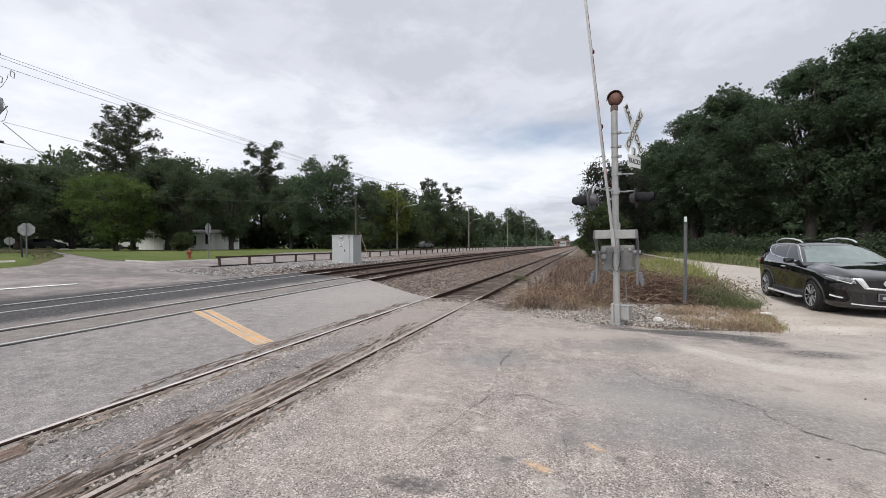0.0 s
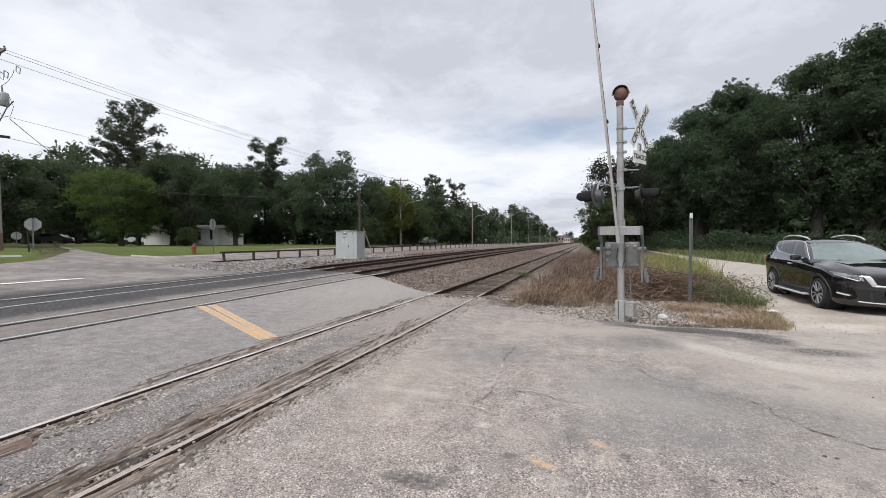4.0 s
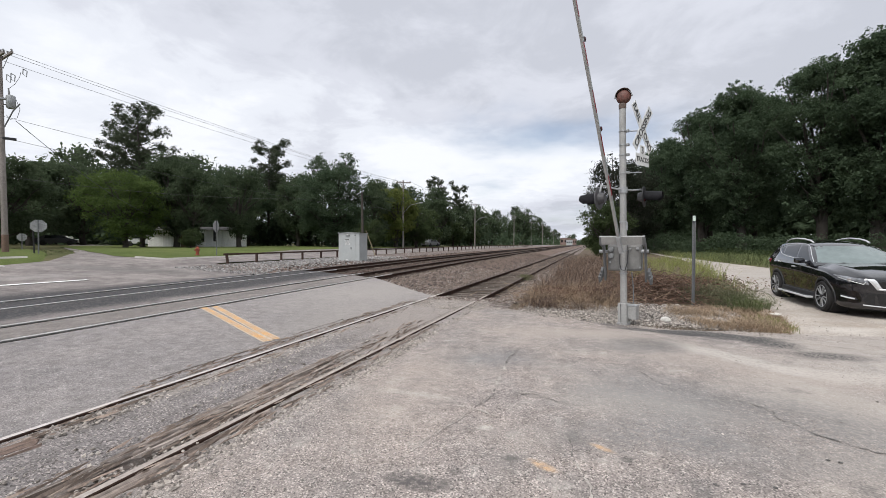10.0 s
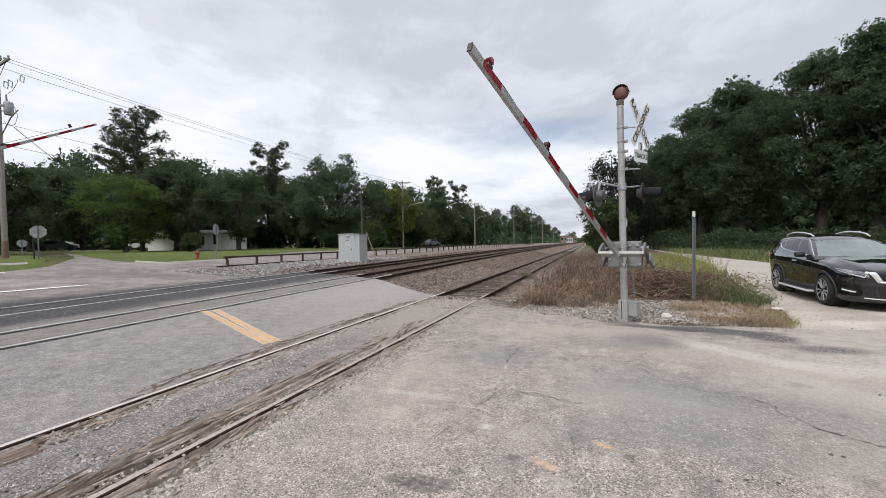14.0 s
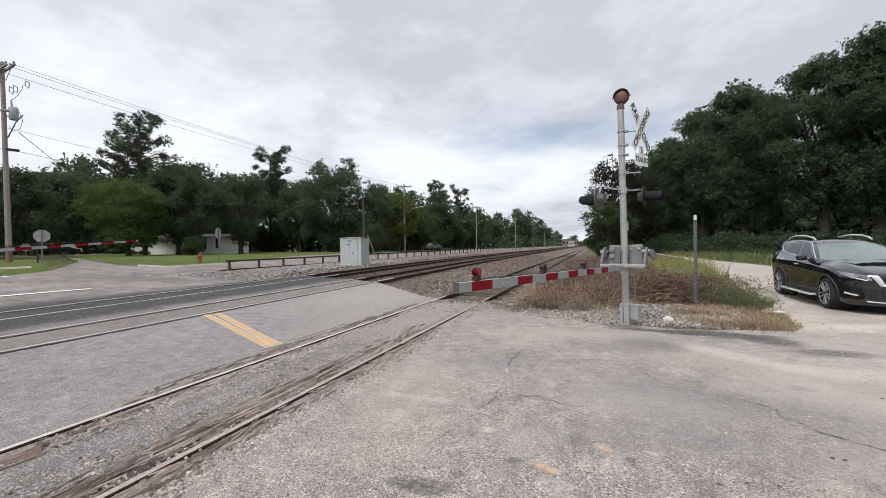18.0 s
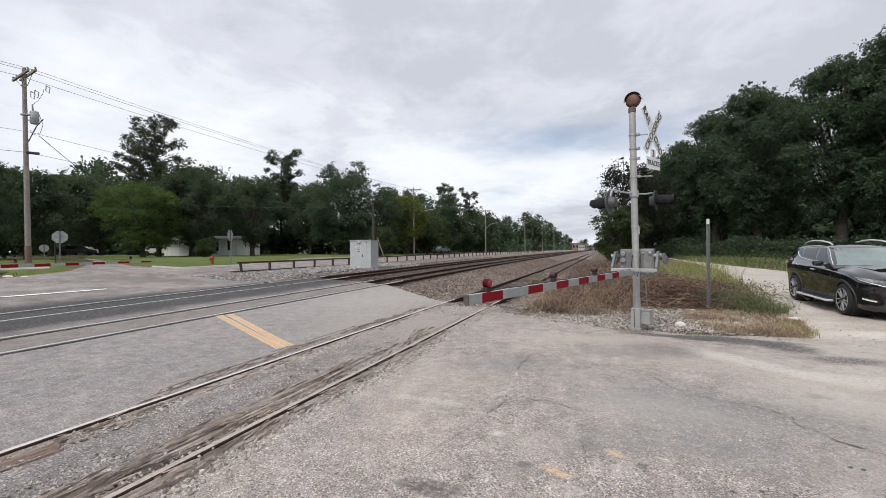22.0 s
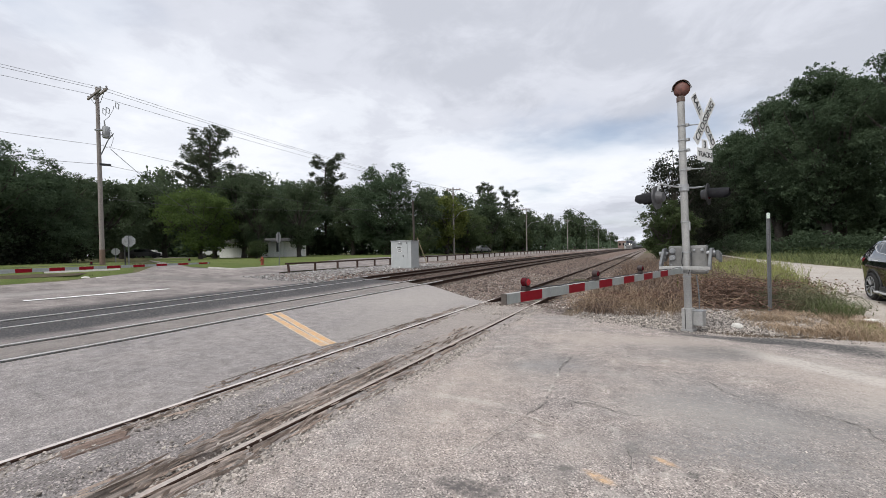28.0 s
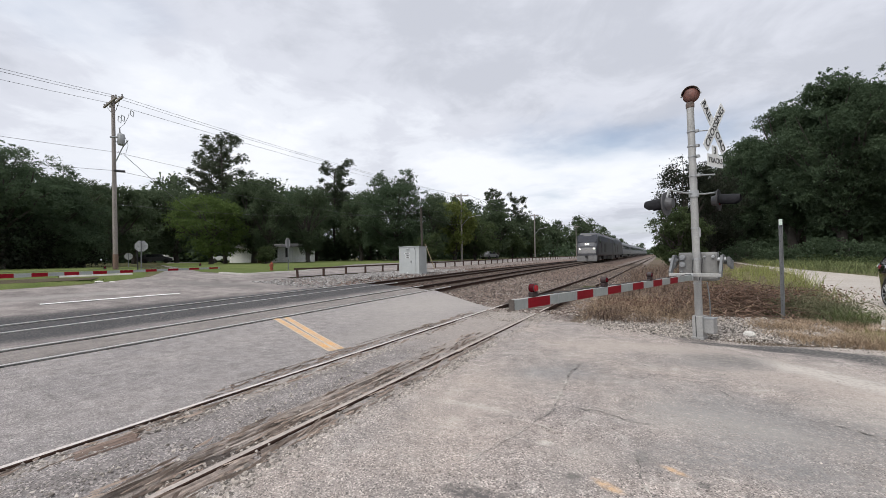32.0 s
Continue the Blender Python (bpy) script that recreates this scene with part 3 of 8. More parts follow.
M["lot"] = lot_material()
for key in ("ditch", "asphalt_far", "crossing_panel", "ballast", "ballast_grey", "lawn", "grass", "flangeway", "dry_soil", "tie", "rust", "fence", "sand"):
    M[key].node_tree.nodes["Principled BSDF"].inputs["Specular IOR Level"].default_value = 0.12
for key in ("arm_red", "hood", "red_lens"):
    M[key].node_tree.nodes["Principled BSDF"].inputs["Specular IOR Level"].default_value = 0.15
M["loco_dark"].node_tree.nodes["Principled BSDF"].inputs["Specular IOR Level"].default_value = 0.08
M["carpaint"].node_tree.nodes["Principled BSDF"].inputs["Coat Weight"].default_value = 1.0
daub(M["fill"], [(-3.8, 9.2, 0.9, 3.2, 0.0, (0.36, 0.315, 0.285), 0.85, 0.6), (-4.3, 5.0, 0.12, 5.0, 0.0, (0.40, 0.355, 0.32), 0.75, 0.7), (-3.3, 6.5, 0.3, 2.6, 0.0, (0.34, 0.295, 0.265), 0.8, 0.7), (-2.8, 5.0, 0.2, 7.0, 0.0, (0.38, 0.335, 0.305), 0.7, 0.7), (-3.3, 3.4, 0.2, 1.6, 0.0, (0.27, 0.225, 0.19), 0.6, 0.8)], 0.25, 3.0)
daub(M["asphalt_pale"], [(-6.6, 11.6, 2.4, 4.2, 0.15, (0.345, 0.315, 0.293), 0.95, 0.9), (-5.2, 7.6, 0.9, 2.4, 0.0, (0.31, 0.283, 0.262), 0.7, 0.9)], 0.5, 0.8)
daub(M["ballast"], [(-11.6, 200.0, 3.6, 600.0, 0.0, (0.075, 0.053, 0.044), 1.0, 0.35)], 0.5, 0.8)
# the main lines' crossing is paved darker round the far track
daub(M["asphalt_far"], [(-13.7, 0.0, 2.9, 45.0, -0.02, (0.055, 0.055, 0.058), 1.0, 0.3), (-13.5, 0.0, 2.4, 45.0, -0.02, (0.055, 0.055, 0.058), 1.0, 0.25), (-19.5, 14.0, 2.5, 1.2, 0.3, (0.13, 0.125, 0.12), 0.6, 0.8), (-22.5, 12.5, 3.0, 0.7, 0.5, (0.15, 0.145, 0.14), 0.6, 0.8), (-20.5, 6.5, 0.8, 6.0, 0.0, (0.33, 0.315, 0.30), 0.6, 0.9)], 0.5, 0.8)

# ---- helpers ----
def ss(v, a, b):
    t = min(1.0, max(0.0, (v - a) / (b - a)))
    return t * t * (3 - 2 * t)


def lerp(x, pts):
    if x <= pts[0][0]:
        return pts[0][1]
    for (a, u), (b, v) in zip(pts, pts[1:]):
        if x <= b:
            return u + (v - u) * (x - a) / (b - a)
    return pts[-1][1]


def rail_z(y):
    """Height of the main lines' rail heads along the track."""
    return lerp(y, [(-40, 0.03), (4, 0.045), (14, 0.15), (20, 0.22), (32, 0.33), (63, 0.46), (150, 0.62), (400, 0.7)])


def gz(x, y):
    """Height of the ground."""
    left = lerp(x, [(-90, 1.25), (-31, 1.05), (-28, 0.93), (-25, 0.70), (-21.5, 0.31), (-18, 0.12), (-15, 0.03)]) if x < -15 else 0.0
    bed = 0.30 * ss(-x, 14.4, 16.2) * ss(y, 14.5, 20) + min(0.3, 0.0045 * max(0, y - 20)) * ss(-x, 6.5, 9.5)
    trough = -0.14 * ss(y, 11.3, 13.2) * ss(-x, 1.9, 2.7) * ss(x, -6.6, -5.4)
    mains = ss(-x, 6.2, 7.8) * ss(x, -16.2, -14.9) * (rail_z(y) - 0.17) * ss(y, 14.0, 18)
    right = (0.05 * ss(y, 9, 12) + 0.02 * ss(y, 13, 15.5) + 0.31 * ss(y, 12, 30)) * ss(x, 2.0, 5.0)
    return max(left, bed, mains) + right + trough


def mesh_ob(name, verts, faces, material, parent=None, smooth=False):
    me = bpy.data.meshes.new(name)
    me.from_pydata([tuple(v) for v in verts], [], [tuple(f) for f in faces])
    if smooth:
        me.polygons.foreach_set("use_smooth", [True] * len(me.polygons))
    me.update()
    ob = new(name, me)
    for m in material if isinstance(material, (list, tuple)) else [material]:
        me.materials.append(m)
    if parent:
        ob.parent = parent
    return ob


def part(name, bm, material, parent=None, label="", smooth=False):
    """Link a bmesh as one mesh object under a thing or a part."""
    me = bpy.data.meshes.new(name)
    bmesh.ops.recalc_face_normals(bm, faces=bm.faces)
    bm.to_mesh(me)
    bm.free()
    if smooth:
        me.polygons.foreach_set("use_smooth", [True] * len(me.polygons))
        me.set_sharp_from_angle(angle=radians(38))
    for m in material if isinstance(material, (list, tuple)) else [material]:
        me.materials.append(m)
    ob = new(name, me)
    if parent:
        ob.parent = parent
    if label:
        tagged(ob, label)
    return ob


def add_box(bm, x, y, z, sx, sy, sz, m=None, bevel=0.0):
    """A box centred at (x, y, z)."""
    r = bmesh.ops.create_cube(bm, size=1.0)
    vs = r["verts"]
    mm = Matrix.LocRotScale((x, y, z), None, (sx, sy, sz))
    bmesh.ops.transform(bm, matrix=(m @ mm) if m else mm, verts=vs)
    if bevel:
        es = list({e for v in vs for e in v.link_edges})
        bmesh.ops.bevel(bm, geom=es, offset=bevel, segments=2, affect="EDGES", profile=0.6)
    return bm


def box(x, y, z, sx, sy, sz, m=None, bevel=0.0):
    return add_box(bmesh.new(), x, y, z, sx, sy, sz, m, bevel)


def add_tube(bm, a, b, r1, r2=None, n=12, caps=True):
    """A tapered tube from a to b."""
    a, b = Vector(a), Vector(b)
    q = (b - a).to_track_quat("Z", "Y").to_matrix().to_4x4()
    mm = Matrix.Translation((a + b) / 2) @ q
    bmesh.ops.create_cone(bm, cap_ends=caps, segments=n, radius1=r1, radius2=r1 if r2 is None else r2, depth=(b - a).length, matrix=mm)
    return bm


def tube(a, b, r1, r2=None, n=12):
    return add_tube(bmesh.new(), a, b, r1, r2, n)


def add_path(bm, pts, r, n=8):
    """A round bar along points, in one piece."""
    pts = [Vector(p) for p in pts]
    rings = []
    side = None
    for i, p in enumerate(pts):
        d = (pts[min(i + 1, len(pts) - 1)] - pts[max(i - 1, 0)]).normalized()
        side = (side - d * side.dot(d)).normalized() if side else d.orthogonal().normalized()
        up = d.cross(side)
        rings.append([bm.verts.new(p + (side * math.cos(6.28318 * k / n) + up * math.sin(6.28318 * k / n)) * r) for k in range(n)])
    for a, b in zip(rings, rings[1:]):
        for k in range(n):
            bm.faces.new((a[k], a[(k + 1) % n], b[(k + 1) % n], b[k]))
    if (pts[0] - pts[-1]).length > 1e-4:
        bm.faces.new(list(reversed(rings[0])))
        bm.faces.new(rings[-1])
    return bm


def add_prism(bm, outline, y0, y1, axis="y"):
    """An outline of (u, v) points, pushed from y0 to y1 along an axis."""
    def at(u, v, w):
        return {"y": (u, w, v), "x": (w, u, v), "z": (u, v, w)}[axis]
    a = [bm.verts.new(at(u, v, y0)) for u, v in outline]
    b = [bm.verts.new(at(u, v, y1)) for u, v in outline]
    bm.faces.new(a)
    bm.faces.new(list(reversed(b)))
    n = len(a)
    for i in range(n):
        bm.faces.new((a[i], b[i], b[(i + 1) % n], a[(i + 1) % n]))
    return bm


def lathe(prof, n=24):
    """A body of revolution round z from (radius, height) pairs."""
    bm = bmesh.new()
    rings = [[bm.verts.new((r * math.cos(6.28318 * k / n), r * math.sin(6.28318 * k / n), z)) for k in range(n)] for r, z in prof]
    for a, b in zip(rings, rings[1:]):
        for k in range(n):
            bm.faces.new((a[k], a[(k + 1) % n], b[(k + 1) % n], b[k]))
    bm.faces.new(list(reversed(rings[0])))
    bm.faces.new(rings[-1])
    return bm


def thing(name, m, label, category, group="", kind=""):
    ob = new(name)
    ob.matrix_basis = m
    ob.empty_display_size = 0.2
    return tagged(ob, label, category, group, kind)


def strip(name, a, b, n, k, dz, material, label, rough=0.0, height=gz, skirt=0.0):
    """A sheet on the ground between two edges of points, n cells along and k across."""
    def along(pts, t):
        f = t * (len(pts) - 1)
        i = min(int(f), len(pts) - 2)
        return Vector(pts[i]).lerp(Vector(pts[i + 1]), f - i)
    vs, fs = [], []
    for i in range(n + 1):
        p, q = along(a, i / n), along(b, i / n)
        d = (q - p).normalized()
        p -= d * rough * (noise.noise((p.x * 0.9, p.y * 0.9, 3)) + 0.5 * noise.noise((p.x * 3.1, p.y * 3.1, 5)))
        q += d * rough * (noise.noise((q.x * 0.9, q.y * 0.9, 8)) + 0.5 * noise.noise((q.x * 3.1, q.y * 3.1, 9)))
        for j in range(k + 1):
            v = p.lerp(q, j / k)
            z = height(v.x, v.y) + dz
            if skirt and j in (0, k):
                z -= skirt
            vs.append((v.x, v.y, z))
    for i in range(n):
        for j in range(k):
            u = i * (k + 1) + j
            fs.append((u, u + 1, u + k + 2, u + k + 1))
    ob = mesh_ob(name, vs, fs, material, smooth=True)
    if ob.data.polygons[0].normal.z < 0:
        ob.data.flip_normals()
    return tagged(ob, label, "", "", "structure")

# ---- ground, roads and track ----
A_RAILS, B_RAILS, S_RAILS = (-8.72, -10.23), (-12.76, -14.27), (-4.52, -3.03)


def ground_sheet():
    xs = [-2500, -1200, -600, -300, -200, -150, -110, -80, -65, -55, -48, -42, -38, -35] + [-33 + 0.6 * k for k in range(78)] + [15, 18, 22, 27, 35, 45, 60, 90, 140, 220, 400, 900, 2500]
    ys = [-1500, -600, -200, -90, -50, -30, -20] + [-14 + 0.8 * k for k in range(62)] + [37, 40, 45, 52, 60, 70, 85, 100, 130, 170, 230, 320, 450, 700, 1200, 2600]
    vs = [(x, y, gz(x, y) - 0.07 + 0.03 * noise.noise((x * 0.4, y * 0.4, 0))) for y in ys for x in xs]
    w = len(xs)
    fs = [(j * w + i, j * w + i + 1, (j + 1) * w + i + 1, (j + 1) * w + i) for j in range(len(ys) - 1) for i in range(w - 1)]
    return tagged(mesh_ob("ground", vs, fs, M["grass"], smooth=True), "flat ground of short grass and sandy soil", "", "", "structure")


def flat(h):
    return lambda x, y: h


ground_sheet()
# the near side of the crossing, with a ragged far edge
EDGE = [(-2.72, 10.7), (-2.0, 10.0), (-0.65, 9.62), (0.3, 9.15), (1.5, 8.75), (2.75, 9.0), (3.3, 9.1), (4.2, 9.3), (6, 9.6), (9, 9.4), (14, 9.0)]
pavement = strip("pavement", [(x, -14) for x, y in EDGE], EDGE, 120, 60, 0.0, M["lot"], "cracked worn grey asphalt with sandy patches", rough=0.10, height=lambda x, y: gz(x, y) + 0.012 * noise.noise((x * 0.5, y * 0.5, 2)))
# between the siding and the first main line
strip("road", [(-8.58, -14), (-8.6, 15.2)], [(-4.565, -14), (-4.565, 11.75)], 80, 14, 0.0, M["asphalt_pale"], "pale worn asphalt between siding and main line", height=lambda x, y: (rail_z(y) + 0.0) * ss(-x, 4.6, 8.6) + gz(x, y) * 0)
strip("road", [(-10.10, -14), (-10.10, 16.0)], [(-8.90, -14), (-8.90, 15.3)], 60, 4, -0.004, M["crossing_panel"], "tan-grey crossing surface between two rails", height=lambda x, y: rail_z(y))
strip("road", [(-12.69, -14), (-12.69, 17.0)], [(-10.31, -14), (-10.31, 16.1)], 60, 4, 0.0, M["asphalt_far"], "dark asphalt between the main lines", height=lambda x, y: rail_z(y))
strip("road", [(-14.13, -14), (-14.13, 17.6)], [(-12.90, -14), (-12.90, 17.1)], 60, 4, -0.004, M["asphalt_far"], "dark asphalt between two rails", height=lambda x, y: rail_z(y))
strip("road", [(-23.6, -30), (-23.2, 4), (-23.4, 8.5), (-25, 12.2), (-29, 15.4), (-45, 23), (-80, 42)], [(-14.34, -30), (-14.34, 0), (-14.34, 8), (-14.4, 14), (-16.5, 18.0), (-26, 19.6), (-78, 46)], 120, 22, 0.0, M["asphalt_far"], "worn grey asphalt road junction beyond the tracks", height=lambda x, y: max(gz(x, y), (rail_z(y) if x > -15 else 0)))
strip("road", [(-24.5, 18.6), (-24.6, 22.6), (-26.3, 26.3), (-28.0, 33), (-27.5, 120), (-27.5, 420)], [(-21.9, 18.0), (-21.9, 22.5), (-21.9, 26), (-21.9, 33), (-21.9, 120), (-21.9, 420)], 100, 8, 0.012, M["asphalt_far"], "pale asphalt road running beside the railway")
strip("flangeway", [(-14.45, -14), (-14.45, 17.4)], [(-8.5, -14), (-8.5, 15.1)], 60, 4, -0.06, M["flangeway"], "dark flangeways beside the main rails", height=lambda x, y: rail_z(y))
# gravel
strip("track_bed", [(-17.5, 17.4), (-16.5, 30), (-16.5, 1500)], [(-5.8, 12.2), (-5.9, 30), (-5.9, 1500)], 160, 26, 0.0, M["ballast"], "brown gravel ballast under the main lines", rough=0.25)
strip("track_bed", [(-21.4, 16.6), (-21.4, 30), (-21.4, 220)], [(-16.4, 16.6), (-16.2, 30), (-16.2, 220)], 80, 10, 0.01, M["ballast_grey"], "pale grey gravel beside the main lines", rough=0.3)
strip("siding_bed", [(-6.0, 10.6), (-6.0, 30), (-6.0, 900)], [(-2.0, 9.6), (-1.7, 30), (-1.7, 900)], 120, 10, -0.006, M["ballast_grey"], "pale gravel ballast of the old siding", rough=0.2)
strip("verge", [(-2.6, 8.4), (-2.0, 26), (-2.0, 120)], [(4.0, 8.4), (7.6, 30), (12.0, 120)], 90, 24, -0.032, M["dry_soil"], "dry soil verge with dead weeds", rough=0.2)
strip("dirt_road", [(3.35, 8.7), (3.75, 11), (4.6, 16), (5.5, 22.5), (6.3, 28.6), (6.85, 35), (7.15, 41), (7.5, 52), (8.3, 80), (10, 200)], [(16, 8.6), (15.2, 12), (13.6, 16), (11.2, 20.5), (9.3, 26), (8.7, 31), (8.4, 38), (8.05, 49.5), (8.9, 80), (11, 200)], 90, 14, -0.010, M["sand"], "pale sandy gravel road beside the verge", rough=0.3)
strip("lawn", [(-60, 30), (-40, 21.0), (-30, 16.6), (-26.3, 15.9), (-24.1, 17.2), (-24.25, 19.4), (-24.3, 22.6), (-26.0, 26.3), (-27.8, 33), (-28.2, 60)], [(-75, 60), (-70, 60), (-60, 60), (-45, 61), (-38, 62)], 60, 16, 0.02, M["lawn"], "mown green lawn across the road")
strip("verge", [(-23.7, -30), (-23.5, 4), (-23.8, 8.5), (-25.2, 12.0), (-28.9, 14.1), (-34, 15.8)], [(-40, -30), (-40, 4), (-40, 8.5), (-40, 12), (-40, 15), (-40, 18)], 70, 20, 0.05, M["lawn"], "raised grassy corner beside the junction", rough=0.15, skirt=0.14)


RAIL_SEC = [(-0.07, -0.17), (0.07, -0.17), (0.07, -0.155), (0.012, -0.13), (0.012, -0.045), (0.037, -0.035), (0.037, -0.008), (0.028, 0), (-0.028, 0), (-0.037, -0.008), (-0.037, -0.035), (-0.012, -0.045), (-0.012, -0.13), (-0.07, -0.155)]


def rail(x0, y0, y1, zf, parent, label, lift=0.0, top=None, paved=16.0, worn=(7,)):
    """One rail of flat-bottomed section along the track."""
    ys = [y0 + 1.5 * k for k in range(int((90 - y0) / 1.5))] + [90 + 15 * k for k in range(int((y1 - 90) / 15) + 1)]
    vs, fs, mi = [], [], []
    k = len(RAIL_SEC)
    for y in ys:
        dx = 0.006 * noise.noise((x0, y * 0.3, 1))
        for u, v in RAIL_SEC:
            vs.append((x0 + u + dx, y, zf(y) + v + lift))
    for i in range(len(ys) - 1):
        for j in range(k):
            fs.append((i * k + j, (i + 1) * k + j, (i + 1) * k + (j + 1) % k, i * k + (j + 1) % k))
            mi.append(0 if j not in worn else 1 if ys[i] < paved else 2)
    ob = mesh_ob("rail", vs, fs, [M["rust"], top or M["railtop"], M["rail_brown"]], parent)
    ob.data.polygons.foreach_set("material_index", mi)
    return tagged(ob, label)


def siding_z(y):
    return 0.012


def track(rails, zf, y_ties, label, tie_label, lift, top, n_ties=150, proud=0.0):
    t = thing("railway_track", pose(0, 0, 0), label, "railway track", "tracks over the crossing")
    for x, head in zip(rails, top):
        rail(x, -40, 1500, zf, t, "rusty steel rail with worn head", lift, head, y_ties - 0.5, ((7,) if zf is siding_z else (5, 6, 7)) if x == min(rails) else (7, 8, 9) if zf is siding_z else (5, 6, 7, 8, 9))
    cx = sum(rails) / 2
    bm = box(0, 0, 0, 2.55, 0.22, 0.16, bevel=0.015)
    first = part("tie", bm, M["tie"], t, tie_label)
    first.location = (cx, y_ties, zf(y_ties) - 0.25 + lift + proud)
    for k in range(1, n_ties):
        y = y_ties + 0.52 * k
        o = new("tie", first.data)
        o.parent = t
        o.location = (cx + random.uniform(-0.07, 0.07), y + random.uniform(-0.03, 0.03), zf(y) - 0.243 + lift + proud + random.uniform(-0.012, 0.015))
        o.rotation_euler = (0, 0, random.uniform(-0.03, 0.03))
    return t


track(A_RAILS, rail_z, 16.1, "main line track with rusty rails on ties", "creosoted wooden tie", 0.024, (M["railtop"], M["railtop"]))
track(B_RAILS, rail_z, 17.8, "main line track with rusty rails on ties", "creosoted wooden tie", 0.024, (M["railtop"], M["railtop"]))
track(S_RAILS, siding_z, 11.9, "old siding track set into the crossing", "weathered grey wooden tie", 0.0, (M["railtop_dull"], M["railtop_brown"]), 130, 0.035)

# the siding through the crossing: gravelly fill between the rails, and planks along them
strip("road", [(-4.475, -14), (-4.475, 11.6)], [(-3.075, -14), (-3.075, 11.0)], 160, 16, -0.001, M["fill"], "gravelly asphalt fill between siding rails", height=lambda x, y: 0.018 * noise.noise((x * 2.2, y * 1.1, 7)) - 0.006 * ss(abs(x + 3.77), 0.62, 0.69) - 0.045 * ss(x, -3.74, -3.64) * ss(-x, 3.11, 3.17) * ss(-y, -5.2, -3.6))
strip("road", [(-2.985, -14), (-2.985, 10.9)], [(-2.66, -14), (-2.7, 10.7)], 160, 5, -0.005, M["fill"], "gravel gap beside the siding rail", height=lambda x, y: 0.012 * noise.noise((x * 3, y * 2, 4)) - 0.008 * ss(-x, 2.78, 2.83))


def plank(x, y0, y1, w, z, tilt=0.0, name="crossing_plank", label="split weathered grey crossing timber", material="plank"):
    """A rotten timber along the rail: deep splits along the grain, slivers at uneven heights, bitten edges and ends."""
    n = max(10, int((y1 - y0) / 0.07))
    cols = max(6, int(w / 0.014))
    key = x * 31 + y0 * 7
    vs, fs = [], []
    for i in range(n + 1):
        for j in range(cols + 1):
            u = j / cols - 0.5
            y = y0 + (y1 - y0) * i / n
            if i in (0, n):
                y += 0.06 * noise.noise((u * 5, key, y0))
            grain = noise.noise((key + j * 0.61, y * 0.40, 3))
            split = -0.060 * max(0, grain - 0.27) / 0.4 if 0 < j < cols else 0
            sliver = 0.0045 * noise.noise((key + j * 1.7, y * 0.9, 11))
            rot = -0.030 * max(0, noise.noise((key * 0.3 + u * 3, y * 1.9, 5)) - 0.10)
            dz = 0.010 * noise.noise((key + u * 9, y * 1.1, 3)) + split + sliver + rot + (-0.025 if j in (0, cols) else 0)
            side = -1 if j == 0 else 1
            ragged = 0.0
            if j in (0, cols):
                bite = max(0, noise.noise((y * 1.3, side * 5, key)) - 0.15)
                ragged = -side * min(0.5 * w, 0.12 * bite) + 0.018 * noise.noise((y * 8, side, key))
            vs.append((x + u * w + ragged, y, z - 0.006 + dz + tilt * u))
    k = cols + 1
    m = len(vs)
    rim = [j for j in range(k)] + [i * k + cols for i in range(1, n + 1)] + [n * k + j for j in range(cols - 1, -1, -1)] + [i * k for i in range(n - 1, 0, -1)]
    for i in range(n):
        for j in range(cols):
            q = i * k + j
            fs.append((q, q + 1, q + k + 1, q + k))
    for q in rim:
        vs.append((vs[q][0], vs[q][1], z - 0.12))
    for c in range(len(rim)):
        d = (c + 1) % len(rim)
        fs.append((rim[d], rim[c], m + c, m + d))
    ob = mesh_ob(name, vs, fs, M[material])
    return tagged(ob, label, "timber", "timbers along the siding rails")


def splinters():
    """Loose slivers of rotten wood lying along the rails."""
    rng = np.random.RandomState(77)
    vs, fs = [], []
    for i in range(900):
        k = rng.rand()
        if k < 0.62:
            x, y = rng.uniform(-3.50, -2.74), 0.6 + 7.2 * rng.rand() ** 1.3
        elif k < 0.85:
            x, y = rng.normal(-4.72, 0.09), rng.uniform(2.9, 10.8)
        else:
            x, y = rng.normal(-4.33, 0.07), rng.uniform(0.8, 10.0)
        if min(abs(x + 4.52), abs(x + 3.03)) < 0.05:
            continue
        l, w, h, a = 0.05 + 0.42 * rng.rand() ** 2, rng.uniform(0.003, 0.013), rng.uniform(0.004, 0.012), rng.normal() * 0.16
        dx, dy = math.sin(a) * l / 2, math.cos(a) * l / 2
        z, up = 0.006 + 0.010 * rng.rand(), rng.normal() * 0.012
        c = len(vs)
        vs += [(x - dx - w, y - dy, z), (x - dx + w, y - dy, z), (x + dx, y + dy, z + up), (x - dx * 0.3, y - dy * 0.3, z + h + up * 0.3), (x + w * 1.2, y, z - 0.006)]
        fs += [(c, c + 1, c + 3), (c + 1, c + 4, c + 3), (c + 4, c + 2, c + 3), (c + 2, c, c + 3), (c, c + 2, c + 4, c + 1)]
    ob = mesh_ob("wood_splinters", vs, fs, M["splinter"])
    return tagged(ob, "loose grey-brown splinters of rotten timber", "splinters", "", "stuff")


splinters()
